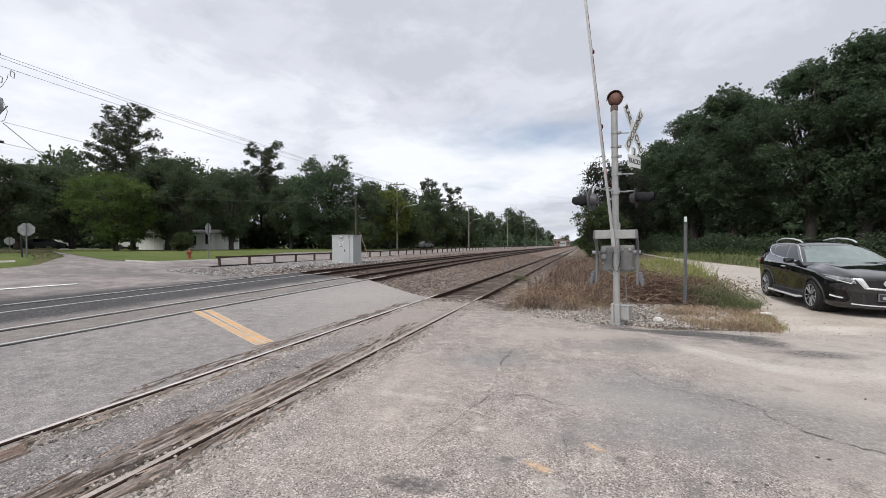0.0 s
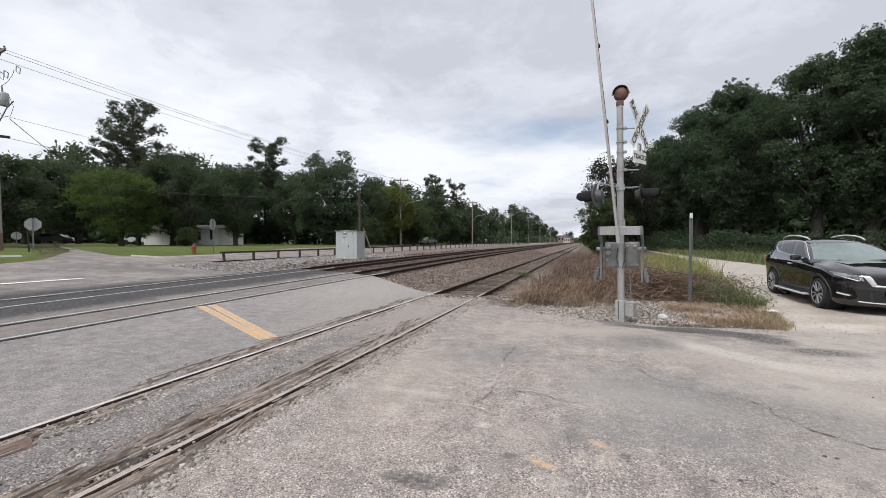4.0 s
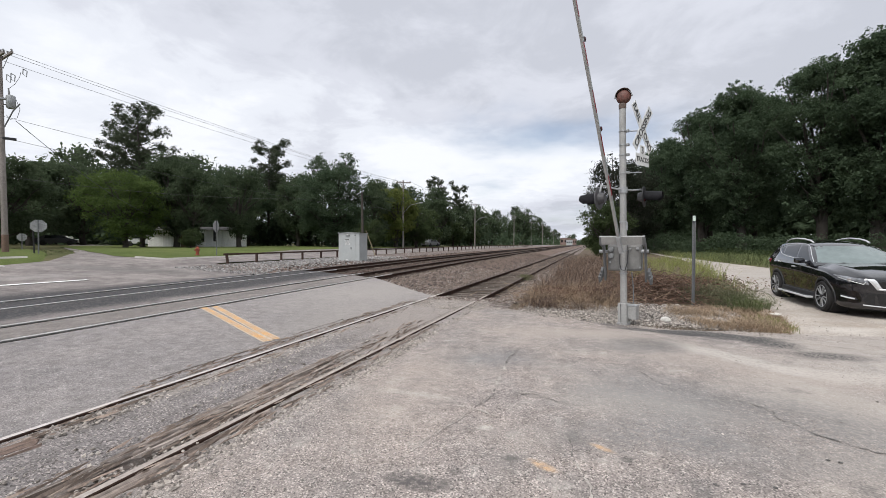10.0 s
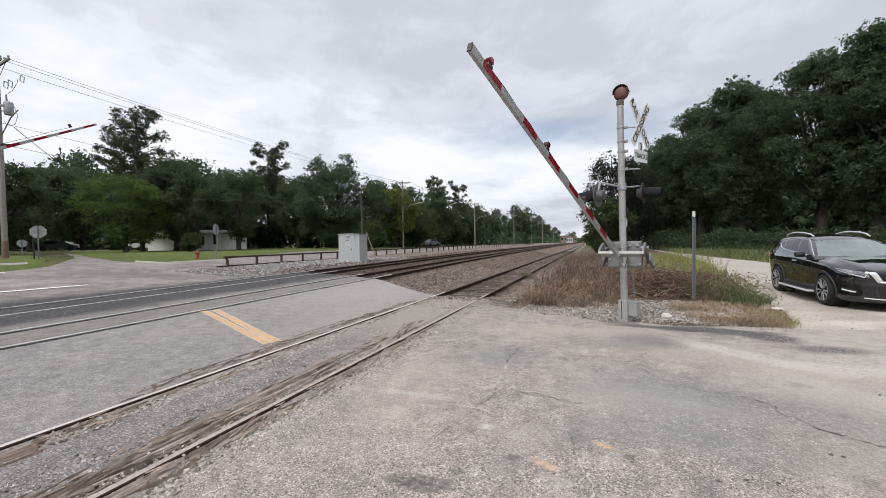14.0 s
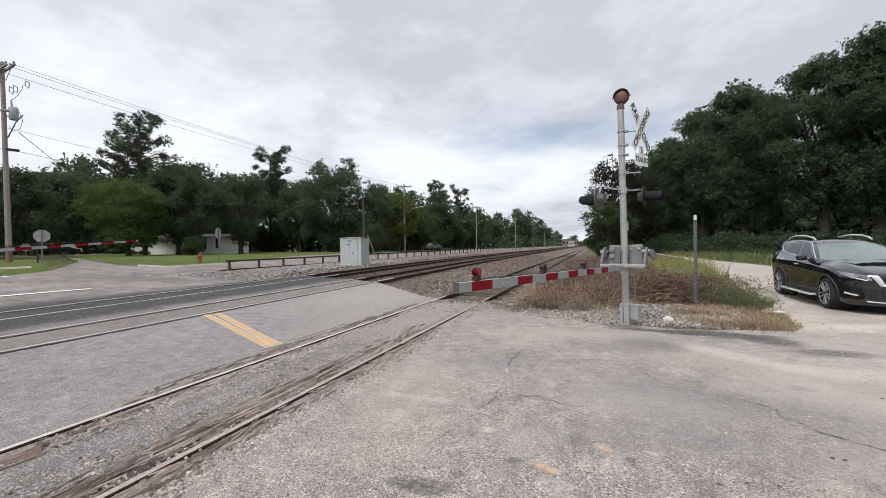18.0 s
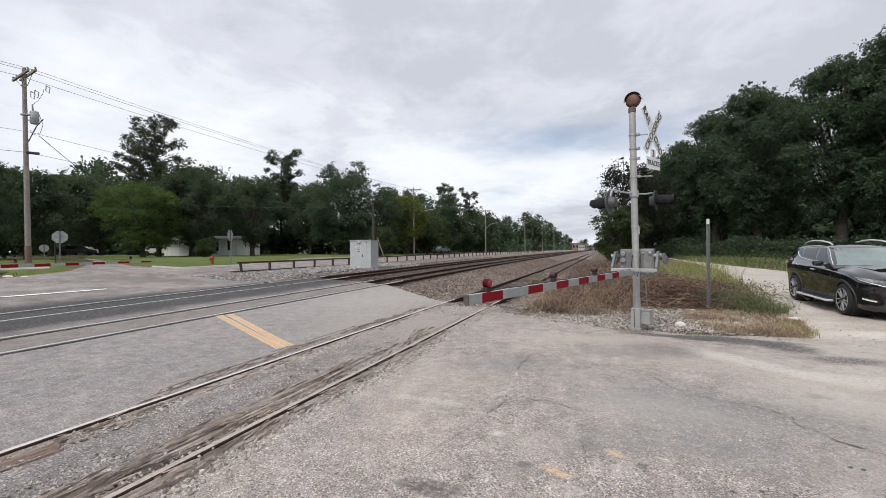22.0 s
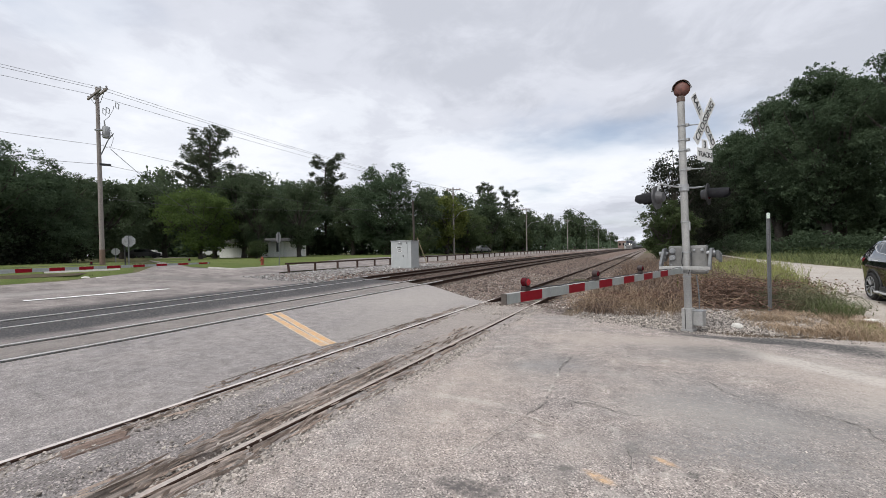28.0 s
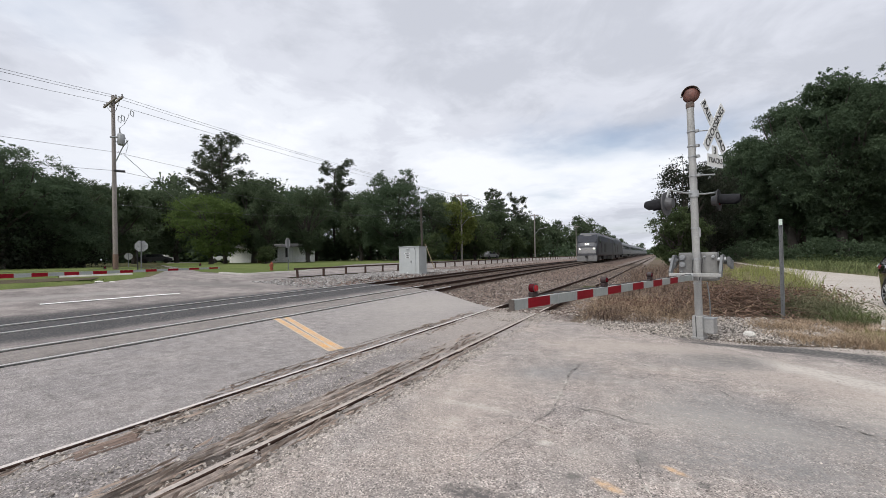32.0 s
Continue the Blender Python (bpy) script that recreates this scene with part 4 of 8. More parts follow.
# split timbers inside the right-hand rail, oily ones outside it, short ends beside the other rail
for i, (x, y0, y1, w, z) in enumerate(((-3.25, -6, 1.2, 0.15, 0.004), (-3.36, -6, 1.9, 0.07, 0.012), (-3.245, 1.24, 2.72, 0.14, 0.006), (-3.345, 1.95, 3.0, 0.07, 0.012), (-3.42, 2.75, 5.3, 0.13, 0.012), (-3.28, 2.78, 4.6, 0.13, 0.006), (-3.18, 3.2, 5.0, 0.07, 0.0), (-3.50, 3.4, 4.9, 0.05, 0.004), (-3.30, 4.7, 6.6, 0.10, 0.004), (-3.17, 5.1, 7.3, 0.07, 0.0), (-3.44, 5.4, 6.6, 0.06, 0.0), (-3.18, 7.5, 9.2, 0.06, 0.0))):
    plank(x, y0, y1, w, z, 0.05 * (i % 3 - 1))
for y0, y1, w in ((-6, 0.2, 0.13), (0.26, 2.2, 0.14), (2.24, 3.1, 0.11), (5.6, 7.6, 0.07)):
    plank(-2.885, y0, y1, w, 0.006, -0.05, label="weathered brown crossing timber outside the rail", material="plank_brown")
plank(-4.22, 1.52, 1.97, 0.23, 0.016, label="loose reddish-brown crossing timber end", material="plank_red")
for y0, y1, w, x in ((2.0, 2.75, 0.10, -4.36), (2.8, 3.7, 0.05, -4.15), (3.8, 5.6, 0.09, -4.37), (5.0, 6.4, 0.05, -4.17), (6.1, 8.0, 0.08, -4.38), (8.1, 10.2, 0.08, -4.38)):
    plank(x, y0, y1, w, -0.002, material="plank_brown")
for y0, y1, w, x in ((3.3, 5.0, 0.06, -4.82), (4.2, 6.6, 0.12, -4.80), (5.05, 7.4, 0.10, -4.92), (6.7, 8.4, 0.10, -4.76), (7.5, 10.5, 0.14, -4.72)):
    plank(x, y0, y1, w, 0.008, -0.02, label="splintered dark timber edge outside the rail", material="plank_dark")


# ---- markings ----
def paint(name, a, b, w, material, label, n=24, dz=0.006, height=None):
    """A worn painted stripe from a to b with a ragged edge."""
    h = height or gz
    a, b = Vector(a), Vector(b)
    d = (b - a).normalized()
    s = Vector((-d.y, d.x))
    vs, fs = [], []
    for i in range(n + 1):
        c = a.lerp(b, i / n)
        k = w * (0.5 + 0.05 * noise.noise((c.x * 4, c.y * 4, 1)))
        for q in (-1, 0, 1):
            v = c + s * (k * q)
            vs.append((v.x, v.y, h(v.x, v.y) + dz))
    for i in range(n):
        for j in range(2):
            fs.append((i * 3 + j, (i + 1) * 3 + j, (i + 1) * 3 + j + 1, i * 3 + j + 1))
    ob = mesh_ob(name, vs, fs, material)
    if ob.data.polygons[0].normal.z < 0:
        ob.data.flip_normals()
    return tagged(ob, label, "", "", "structure")


def mid_road(x, y):
    return rail_z(y) * ss(-x, 4.6, 8.6)


for (xa, ya), (xb, yb) in (((-8.62, 7.12), (-4.99, 5.30)), ((-8.515, 7.335), (-4.965, 5.465))):
    paint("road_marking", (xa, ya), (xb, yb), 0.165, M["paint_edge"], "bleached edge of the old centre line", dz=0.004, height=mid_road)
    paint("road_marking", (xa, ya), (xb, yb), 0.108, M["yellow"], "worn yellow-orange centre line on the road", dz=0.007, height=mid_road)
paint("road_marking", (-18.6, 5.7), (-18.45, 10.2), 0.23, M["white_line"], "worn white edge line on the road", n=60, dz=0.02)


def crack(pts, w, material="crack"):
    """A crack: a narrow irregular dark line following points."""
    vs, fs = [], []
    fine = []
    for (x0, y0), (x1, y1) in zip(pts, pts[1:]):
        n = max(3, int(math.hypot(x1 - x0, y1 - y0) / 0.022))
        for i in range(n):
            t = i / n
            fine.append((x0 + (x1 - x0) * t, y0 + (y1 - y0) * t))
    fine.append(pts[-1])
    for i, (x, y) in enumerate(fine):
        dx, dy = (0.04 * noise.noise((x * 5, y * 5, 3)) + 0.022 * noise.noise((x * 23, y * 23, 5)), 0.04 * noise.noise((x * 5, y * 5, 9)) + 0.022 * noise.noise((x * 23, y * 23, 8)))
        a, b = fine[max(0, i - 1)], fine[min(len(fine) - 1, i + 1)]
        d = Vector((b[0] - a[0], b[1] - a[1])).normalized()
        k = 1.35 * w * max(0.12, 0.6 + 1.5 * noise.noise((x * 13, y * 13, 6))) * min(1, 0.25 + i / 6, 0.25 + (len(fine) - 1 - i) / 6)
        for q in (-1, 1):
            vx, vy = x + dx - d.y * k * q * 0.5, y + dy + d.x * k * q * 0.5
            vs.append((vx, vy, gz(vx, vy) + 0.007 + 0.012 * noise.noise((vx * 0.5, vy * 0.5, 2))))
    for i in range(len(fine) - 1):
        fs.append((i * 2, i * 2 + 1, i * 2 + 3, i * 2 + 2))
    ob = mesh_ob("crack", vs, fs, M[material], pavement)
    if ob.data.polygons[0].normal.z < 0:
        ob.data.flip_normals()
    return ob


for pts, w, kind in (([(-1.02, 6.28), (-1.09, 5.8), (-1.07, 5.4)], 0.022, "crack"), ([(-1.07, 5.4), (-1.03, 4.8), (-1.0, 4.5)], 0.022, "crack_pale"), ([(-1.0, 4.5), (-0.99, 4.19), (-1.06, 3.85)], 0.012, "crack"), ([(-1.07, 3.84), (-1.24, 3.2), (-1.34, 2.67)], 0.009, "crack_pale"), ([(-1.02, 6.28), (-0.8, 6.5), (-0.5, 6.6)], 0.012, "crack"), ([(-1.29, 3.92), (-1.07, 3.83), (-0.79, 3.76)], 0.022, "crack_pale"), ([(-0.73, 4.47), (-0.44, 4.44)], 0.02, "crack_pale"), ([(-0.76, 4.43), (-0.44, 4.37), (-0.23, 4.28), (-0.04, 4.3)], 0.009, "crack"),
                     ([(-0.07, 5.58), (0.19, 5.6)], 0.012, "crack"), ([(0.17, 5.95), (0.54, 5.96), (0.7, 5.38), (0.93, 5.17), (1.24, 5.02), (1.54, 4.93), (1.65, 4.8), (1.63, 4.63), (1.82, 4.35), (2.03, 4.16), (2.5, 3.9), (3.2, 3.5)], 0.010, "crack"),
                     ([(-0.18, 3.56), (-0.14, 3.37), (-0.11, 3.16)], 0.013, "crack"), ([(-0.12, 3.2), (-0.05, 3.0), (0.0, 2.83), (0.05, 2.5), (0.08, 2.2)], 0.018, "crack_pale"), ([(0.1, 3.38), (0.25, 3.31)], 0.012, "crack"), ([(1.3, 8.2), (2.0, 7.9), (2.9, 7.5)], 0.01, "crack"), ([(-2.2, 5.6), (-1.7, 6.2), (-1.3, 6.5), (-1.02, 6.28)], 0.008, "crack")):
    crack(pts, w, kind)
# small lumps of tar
for x, y in ((1.68, 3.85), (1.75, 3.84), (0.97, 3.26), (1.16, 3.29), (0.79, 3.19), (-0.30, 6.55), (-0.2, 6.5)):
    bm = bmesh.new()
    bmesh.ops.create_icosphere(bm, subdivisions=1, radius=0.013, matrix=Matrix.Translation((x, y, gz(x, y) + 0.004)) @ Matrix.Diagonal((1.3, 0.9, 0.4, 1)))
    part("tar_lump", bm, M["oil"], pavement)

# ---- trees, bushes and weeds ----
def leaf_mesh(name, pos, nrm, size, material, parent=None, aspect=0.75):
    """Many small bent leaf sprays: each two triangles folded along the middle, at pos, facing nrm."""
    n = len(pos)
    rng = np.random.RandomState(len(pos) % 9973)
    t = np.cross(nrm, rng.normal(size=(n, 3)))
    t /= np.linalg.norm(t, axis=1)[:, None] + 1e-9
    b = np.cross(nrm, t)
    s = size[:, None]
    v = np.stack([pos - t * s, pos + b * s * aspect * 0.6 + nrm * s * 0.12, pos + t * s, pos - b * s * aspect * 0.6 + nrm * s * 0.12], 1)
    v += rng.normal(size=v.shape) * s[:, None] * 0.12
    me = bpy.data.meshes.new(name)
    me.vertices.add(4 * n)
    me.vertices.foreach_set("co", v.reshape(-1))
    i = np.arange(n) * 4
    tri = np.stack([i, i + 1, i + 2, i, i + 2, i + 3], 1).reshape(-1)
    me.loops.add(6 * n)
    me.loops.foreach_set("vertex_index", tri)
    me.polygons.add(2 * n)
    me.polygons.foreach_set("loop_start", np.arange(2 * n) * 3)
    me.polygons.foreach_set("loop_total", np.full(2 * n, 3))
    me.update(calc_edges=True)
    me.materials.append(material)
    ob = new(name, me)
    if parent:
        ob.parent = parent
    return ob


def limb(bm, a, b, r1, r2, bend, rng, n=4, sides=7):
    a, b = Vector(a), Vector(b)
    pts = [a.lerp(b, i / n) + Vector(rng.normal(size=3) * bend * (0 < i < n)) for i in range(n + 1)]
    for i in range(n):
        ra, rb = r1 + (r2 - r1) * i / n, r1 + (r2 - r1) * (i + 1) / n
        add_tube(bm, pts[i], pts[i + 1], ra, rb, sides, False)


def tufts_to_leaves(tufts, per, size, rng, flat_z=0.7, spread=0.75):
    """Leaf sprays gathered in tufts (x, y, z, radius, dx, dy, dz): small folded leaves round each twig end."""
    tufts = np.asarray(tufts)
    m = len(tufts)
    q = np.repeat(np.arange(m), per)
    pos = tufts[q, :3] + rng.normal(size=(m * per, 3)) * tufts[q, 3][:, None] * np.array([0.62, 0.62, 0.62 * flat_z])
    nrm = tufts[q, 4:7] * 0.35 + np.array([0, 0, 0.55]) + rng.normal(size=(m * per, 3)) * spread
    nrm /= np.linalg.norm(nrm, axis=1)[:, None]
    return pos, nrm, size * (0.45 + 0.9 * rng.rand(m * per))


def twigs(lobes, m, size, rng, rise=0.35):
    """Twig ends that radiate from lobes (x, y, z, r): most fill the lobe, some stand out of its skin."""
    lobes = np.asarray(lobes)
    w = lobes[:, 3] ** 2
    k = rng.choice(len(lobes), m, p=w / w.sum())
    d = rng.normal(size=(m, 3))
    d[:, 2] += rise
    d /= np.linalg.norm(d, axis=1)[:, None]
    u = 0.25 + 0.80 * rng.rand(m) ** 0.6
    out = rng.rand(m) < 0.16
    u = np.where(out, 1.0 + 0.42 * rng.rand(m), u)
    c = lobes[k, :3] + d * (lobes[k, 3] * u)[:, None] * np.array([1, 1, 0.88])
    r = size * np.where(out, 1.2 + 0.9 * rng.rand(m), 2.2 + 2.4 * rng.rand(m))
    return np.column_stack([c, r, d])


def broad_tree(seed, h, r, base, n, size, material, name="tree", lobes_n=30, squat=1.0, label="", group=""):
    """A broadleaf tree: tapered trunk, limbs to each lobe, twigs out of the lobes and tufts of small leaves on them."""
    rng = np.random.RandomState(seed)
    t = thing(name, pose(0, 0, 0), label, "tree", group)
    cz, hz = (h + base) / 2, (h - base) / 2
    lobes = []
    for i in range(lobes_n):
        a, e = i * 2.39996 + rng.uniform(-0.5, 0.5), rng.uniform(-0.97, 0.97)
        q = math.sqrt(max(0.02, 1 - e * e)) ** squat * (0.42 + 0.40 * rng.rand())
        lr = r * (0.15 + 0.17 * rng.rand())
        lobes.append((math.cos(a) * r * q, math.sin(a) * r * q, cz + e * (hz - lr * 0.75), lr))
    # leading shoots that stand out of the crown
    for i in range(22):
        a, e = rng.uniform(0, 6.283), 0.05 + 0.92 * rng.rand()
        q = math.sqrt(1 - e * e) * (0.70 + 0.30 * rng.rand())
        lobes.append((math.cos(a) * r * q, math.sin(a) * r * q, cz + hz * (e * 0.94 + 0.07 * rng.rand()), r * (0.06 + 0.08 * rng.rand())))
    lobes += [(rng.uniform(-0.25, 0.25) * r, rng.uniform(-0.25, 0.25) * r, cz + f * hz, r * 0.34) for f in (-0.5, -0.15, 0.2, 0.5)]
    bm = bmesh.new()
    tr = 0.022 * h + 0.06
    limb(bm, (0, 0, -0.3), (rng.normal() * 0.15, rng.normal() * 0.15, base + hz * 0.5), tr * 1.25, tr * 0.6, 0.08, rng, 6, 10)
    for x, y, z, lr in lobes[:16] + lobes[lobes_n:lobes_n + 10]:
        limb(bm, (0, 0, max(base * 0.7, z * 0.45)), (x, y, z), tr * 0.36, tr * 0.07, 0.18, rng, 4, 6)
    part("trunk", bm, M["bark"], t, smooth=True)
    per = 22
    pos, nrm, sz = tufts_to_leaves(twigs(lobes, n // per, size, rng), per, size, rng)
    leaf_mesh("crown", pos, nrm, sz, material, t, 0.85)
    return t


def pine_tree(seed, h, r, base, n, size, label="", whorls=42, top=0.45, material=None):
    """A tall pine: bare trunk, rising limbs high up, and flat separate tufts of needles along their outer ends."""
    rng = np.random.RandomState(seed)
    t = thing("pine_tree", pose(0, 0, 0), label, "tree", "tall pines")
    bm = bmesh.new()
    tr = 0.012 * h + 0.05
    lean = Vector((rng.normal() * 0.3, rng.normal() * 0.3, h * 0.97))
    limb(bm, (0, 0, -0.3), lean, tr, tr * 0.2, 0.08, rng, 9, 10)
    lobes = [(lean.x, lean.y, h * 0.96, 0.7)]
    for i in range(whorls):
        f = (i + rng.rand()) / whorls
        z = base + (h * 0.98 - base) * f
        a = i * 2.4 + rng.uniform(-0.6, 0.6)
        shape = (0.55 + 0.45 * min(1, f / 0.35)) * (1 - (1 - top) * max(0, f - 0.45) / 0.55)
        reach = r * shape * (0.45 + 0.55 * rng.rand())
        root = lean * (z / (h * 0.97))
        tip = root + Vector((math.cos(a) * reach, math.sin(a) * reach, reach * (0.12 + 0.45 * f)))
        limb(bm, root, tip, tr * 0.22, tr * 0.05, 0.10, rng, 3, 5)
        for k in range(1 + int(reach * 0.75)):
            p = root.lerp(tip, 1.0 - 0.28 * k) + Vector(rng.normal(size=3) * 0.22) + Vector((0, 0, 0.2))
            lobes.append((*p, (0.42 + 0.50 * rng.rand()) * (1 if k == 0 else 0.8)))
    part("trunk", bm, M["bark"], t, smooth=True)
    pos, nrm, sz = tufts_to_leaves(twigs(lobes, n // 20, 0.6 * size, rng, 0.2), 20, size, rng, 0.6, 0.8)
    leaf_mesh("crown", pos, nrm, sz, material or M["leaf_c"], t, 0.5)
    return t


def set_at(t, x, y, s=1.0, turn=0.0, sz=1.0):
    t.matrix_basis = pose(x, y, gz(x, y), 0, 0, turn) @ Matrix.Diagonal((s, s, s * sz, 1))
    return t


def again(t, x, y, s=1.0, turn=0.0, sz=1.0, label=""):
    o = copy_thing(t, Matrix.Identity(4))
    set_at(o, x, y, s, turn, sz)
    if label:
        tagged(o, label)
    return o


OAK = "large dark green oak tree at the wood's edge"
oak = broad_tree(11, 20, 5.9, 2.2, 80000, 0.118, M["leaf_a"], "oak_tree", 52, 1.35, OAK, "woods beside the dirt road")
oak2 = broad_tree(23, 20, 5.5, 3.0, 80000, 0.118, M["leaf_a"], "oak_tree", 48, 1.5, OAK, "woods beside the dirt road")
mid = broad_tree(31, 13, 5.6, 1.2, 34000, 0.115, M["leaf_a"], "shade_tree", 36, 1.25, "dark green shade tree beside the lawn", "trees across the tracks")
mid2 = broad_tree(47, 13, 5.0, 1.6, 34000, 0.115, M["leaf_a2"], "shade_tree", 34, 1.3, "dense dark green shade tree beside the road", "trees across the tracks")
far_tree = broad_tree(33, 13, 5.4, 1.0, 6500, 0.30, M["leaf_a2"], "shade_tree", 30, 0.8, "distant dark green tree along the line", "trees across the tracks")
set_at(far_tree, 14, 118, 1.3, 0)
back = broad_tree(37, 13, 5.2, 1.2, 14000, 0.19, M["leaf_a2"], "shade_tree", 30, 0.8, "dark green tree behind the others", "trees across the tracks")
set_at(back, -72, 33, 0.98, 0, 0.9)
back_oak = broad_tree(29, 20, 5.8, 2.4, 24000, 0.215, M["leaf_a"], "oak_tree", 50, 1.2, "large dark oak tree deeper in the woods", "woods beside the dirt road")
set_at(back_oak, 33, 62, 1.14, 60)
set_at(oak, 17.8, 61, 1.02, 20, 1.05)
set_at(oak2, 14.6, 66, 1.0, 70, 1.0)
# far_tree copies here are unseen, added to block light and reflect in the car
for x, y, s, tn, src in ((24.0, 57, 1.04, 130, oak2), (27.8, 54.5, 1.12, 210, oak), (31.5, 52, 1.17, 300, oak2), (36.5, 49, 1.23, 20, back_oak), (41.5, 43, 1.5, 100, far_tree), (46, 36, 1.6, 190, far_tree), (11.2, 72, 0.86, 250, oak), (39, 57, 1.3, 160, back_oak), (22, 70, 1.10, 40, back_oak), (18, 76, 1.05, 140, back_oak), (12.5, 92, 0.95, 15, back_oak), (46, 24, 1.5, 10, far_tree)):
    again(src, x, y, s, tn, 1.045)
LEFT = "dark green shade tree across the tracks"
mid3 = broad_tree(49, 13, 4.8, 1.3, 34000, 0.112, M["leaf_a2"], "shade_tree", 32, 1.2, "dark green magnolia with a raised crown", "trees across the tracks")
set_at(mid3, -46.5, 31.0, 0.68, 140)
set_at(mid, -52.0, 49, 1.0, 10, 0.95)
magnolia = broad_tree(36, 14.2, 6.8, 0.1, 76000, 0.115, M["leaf_a"], "shade_tree", 62, 1.15, "broad dark magnolia with branches to the ground", "trees across the tracks")
set_at(magnolia, -35.6, 51, 0.98, 40, 0.96)
set_at(mid2, -43.0, 52.0, 0.80, 200)
for x, y, s, tn, sz, src in ((-31, 54.5, 0.72, 90, 1.0, mid2), (-71.6, 39, 0.98, 80, 1.0, back), (-57.5, 42, 0.92, 160, 1.05, mid), (-41.0, 32.6, 0.62, 33, 1.12, mid3), (-44.3, 33.2, 0.84, 210, 1.0, mid3), (-39.5, 37.5, 0.72, 120, 1.02, mid3), (-53, 52, 0.84, 240, 1.0, back), (-50, 46, 0.78, 300, 0.95, mid), (-63, 45, 1.1, 20, 1.0, back), (-80, 28, 0.95, 20, 1.0, back), (-85, 45, 1.3, 140, 1.0, far_tree),
                         (-33, 75, 0.84, 45, 0.95, back), (-38.5, 72, 0.85, 145, 1.0, back), (-30.5, 90, 0.74, 222, 0.95, back), (-36, 98, 0.95, 12, 1.0, far_tree), (-32, 108, 0.72, 82, 0.95, far_tree), (-31.5, 122, 0.82, 192, 1.0, far_tree), (-33, 136, 0.8, 270, 1.0, far_tree), (-31.5, 150, 0.82, 15, 1.0, far_tree), (-33, 180, 0.8, 115, 1.0, far_tree), (-31, 213, 1.25, 200, 1.0, far_tree), (-34, 235, 1.1, 20, 1.0, far_tree), (-31, 278, 1.15, 60, 1.0, far_tree), (-30, 330, 1.1, 10, 1.0, far_tree), (-29, 400, 1.1, 90, 1.0, far_tree),
                         (-46, 58, 1.05, 60, 0.92, back), (-55, 62, 1.15, 160, 0.92, back), (-66, 56, 1.2, 260, 1.0, far_tree),
                         (-41.5, 10.6, 0.80, 10, 0.86, mid), (-43.5, 14.0, 0.62, 60, 0.92, magnolia), (-47.5, 9.0, 0.85, 130, 0.86, back), (-46.5, 17.2, 0.62, 77, 1.0, mid2), (-54, 14, 0.9, 180, 0.86, back), (-52, 22, 0.70, 280, 0.95, back), (-62, 20, 0.85, 50, 0.9, back), (-60, 8, 1.0, 150, 0.8, far_tree), (-42, 4, 0.85, 250, 0.82, back),
                         (-22, 540, 1.3, 0, 0.8, far_tree), (-6, 640, 1.3, 50, 0.7, far_tree), (10, 600, 1.2, 90, 0.8, far_tree), (6, 330, 1.0, 0, 1.0, far_tree), (9, 240, 1.0, 30, 1.0, far_tree), (14, 150, 1.3, 60, 1.0, far_tree), (13, 190, 1.2, 160, 1.0, far_tree)):
    again(src, x - (3.2 if 74 < y < 420 and -37 < x < -28 else 0), y, s * (1.2 if 70 < y < 300 and x < -25 else 1), tn, sz, LEFT)
bright = broad_tree(52, 7.6, 4.4, 0.7, 22000, 0.10, M["leaf_b"], "shade_tree", 30, 0.7, "bright green young tree on the lawn", "trees across the tracks")
set_at(bright, -43.8, 27.4, 1.0, 0)
yel = broad_tree(58, 6.8, 2.7, 0.5, 13000, 0.13, M["leaf_d"], "shade_tree", 22, 0.8, "yellow-green tree beside the far road", "trees across the tracks")
set_at(yel, -30.2, 60.5, 1.4, 0)
green = broad_tree(61, 7, 3.4, 0.4, 14000, 0.13, M["leaf_e"], "shade_tree", 24, 0.8, "mid-green tree beside the far road", "trees across the tracks")
set_at(green, -28.9, 66, 1.05, 0)
again(green, -32.6, 79, 1.1, 120)
again(green, -32.2, 96, 1.0, 220)
again(green, -32.4, 113, 0.9, 20)
again(green, -27.6, 47.5, 0.62, 70, 0.9, "low green bush beside the far road")
again(green, -37.2, 29.4, 0.34, 20, 0.8, "small green shrub beside the house")
pine = pine_tree(71, 19.0, 4.8, 7.0, 42000, 0.115, "tall pine tree with a bare trunk", 36, 0.75)
set_at(pine, -54.5, 36.2, 0.97, 0, 0.95)
pine2 = pine_tree(76, 18.6, 3.8, 9.0, 34000, 0.125, "tall dense pine tree above the woods", 30, 0.85)
set_at(pine2, -52.5, 56.0, 1.0, 0, 0.91)
again(pine2, -40, 103, 0.93, 60)
again(pine2, -34.8, 110, 0.88, 160)
again(pine, -58, 60, 0.72, 120)
again(pine2, -60, 38, 0.8, 220)
again(pine2, -44, 118, 0.85, 20)
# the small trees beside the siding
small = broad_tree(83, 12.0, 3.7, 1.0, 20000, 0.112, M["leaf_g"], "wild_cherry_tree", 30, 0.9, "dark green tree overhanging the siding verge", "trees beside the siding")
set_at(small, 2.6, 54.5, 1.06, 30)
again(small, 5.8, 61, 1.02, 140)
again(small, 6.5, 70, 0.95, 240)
sapling = broad_tree(85, 6.2, 2.3, 0.3, 13000, 0.095, M["leaf_e"], "sapling", 20, 0.9, "mid-green young tree beside the siding", "trees beside the siding")
set_at(sapling, 1.2, 45.5, 1.0, 0)
again(sapling, 2.9, 47.5, 0.9, 120)
again(sapling, 0.9, 63, 0.8, 20)


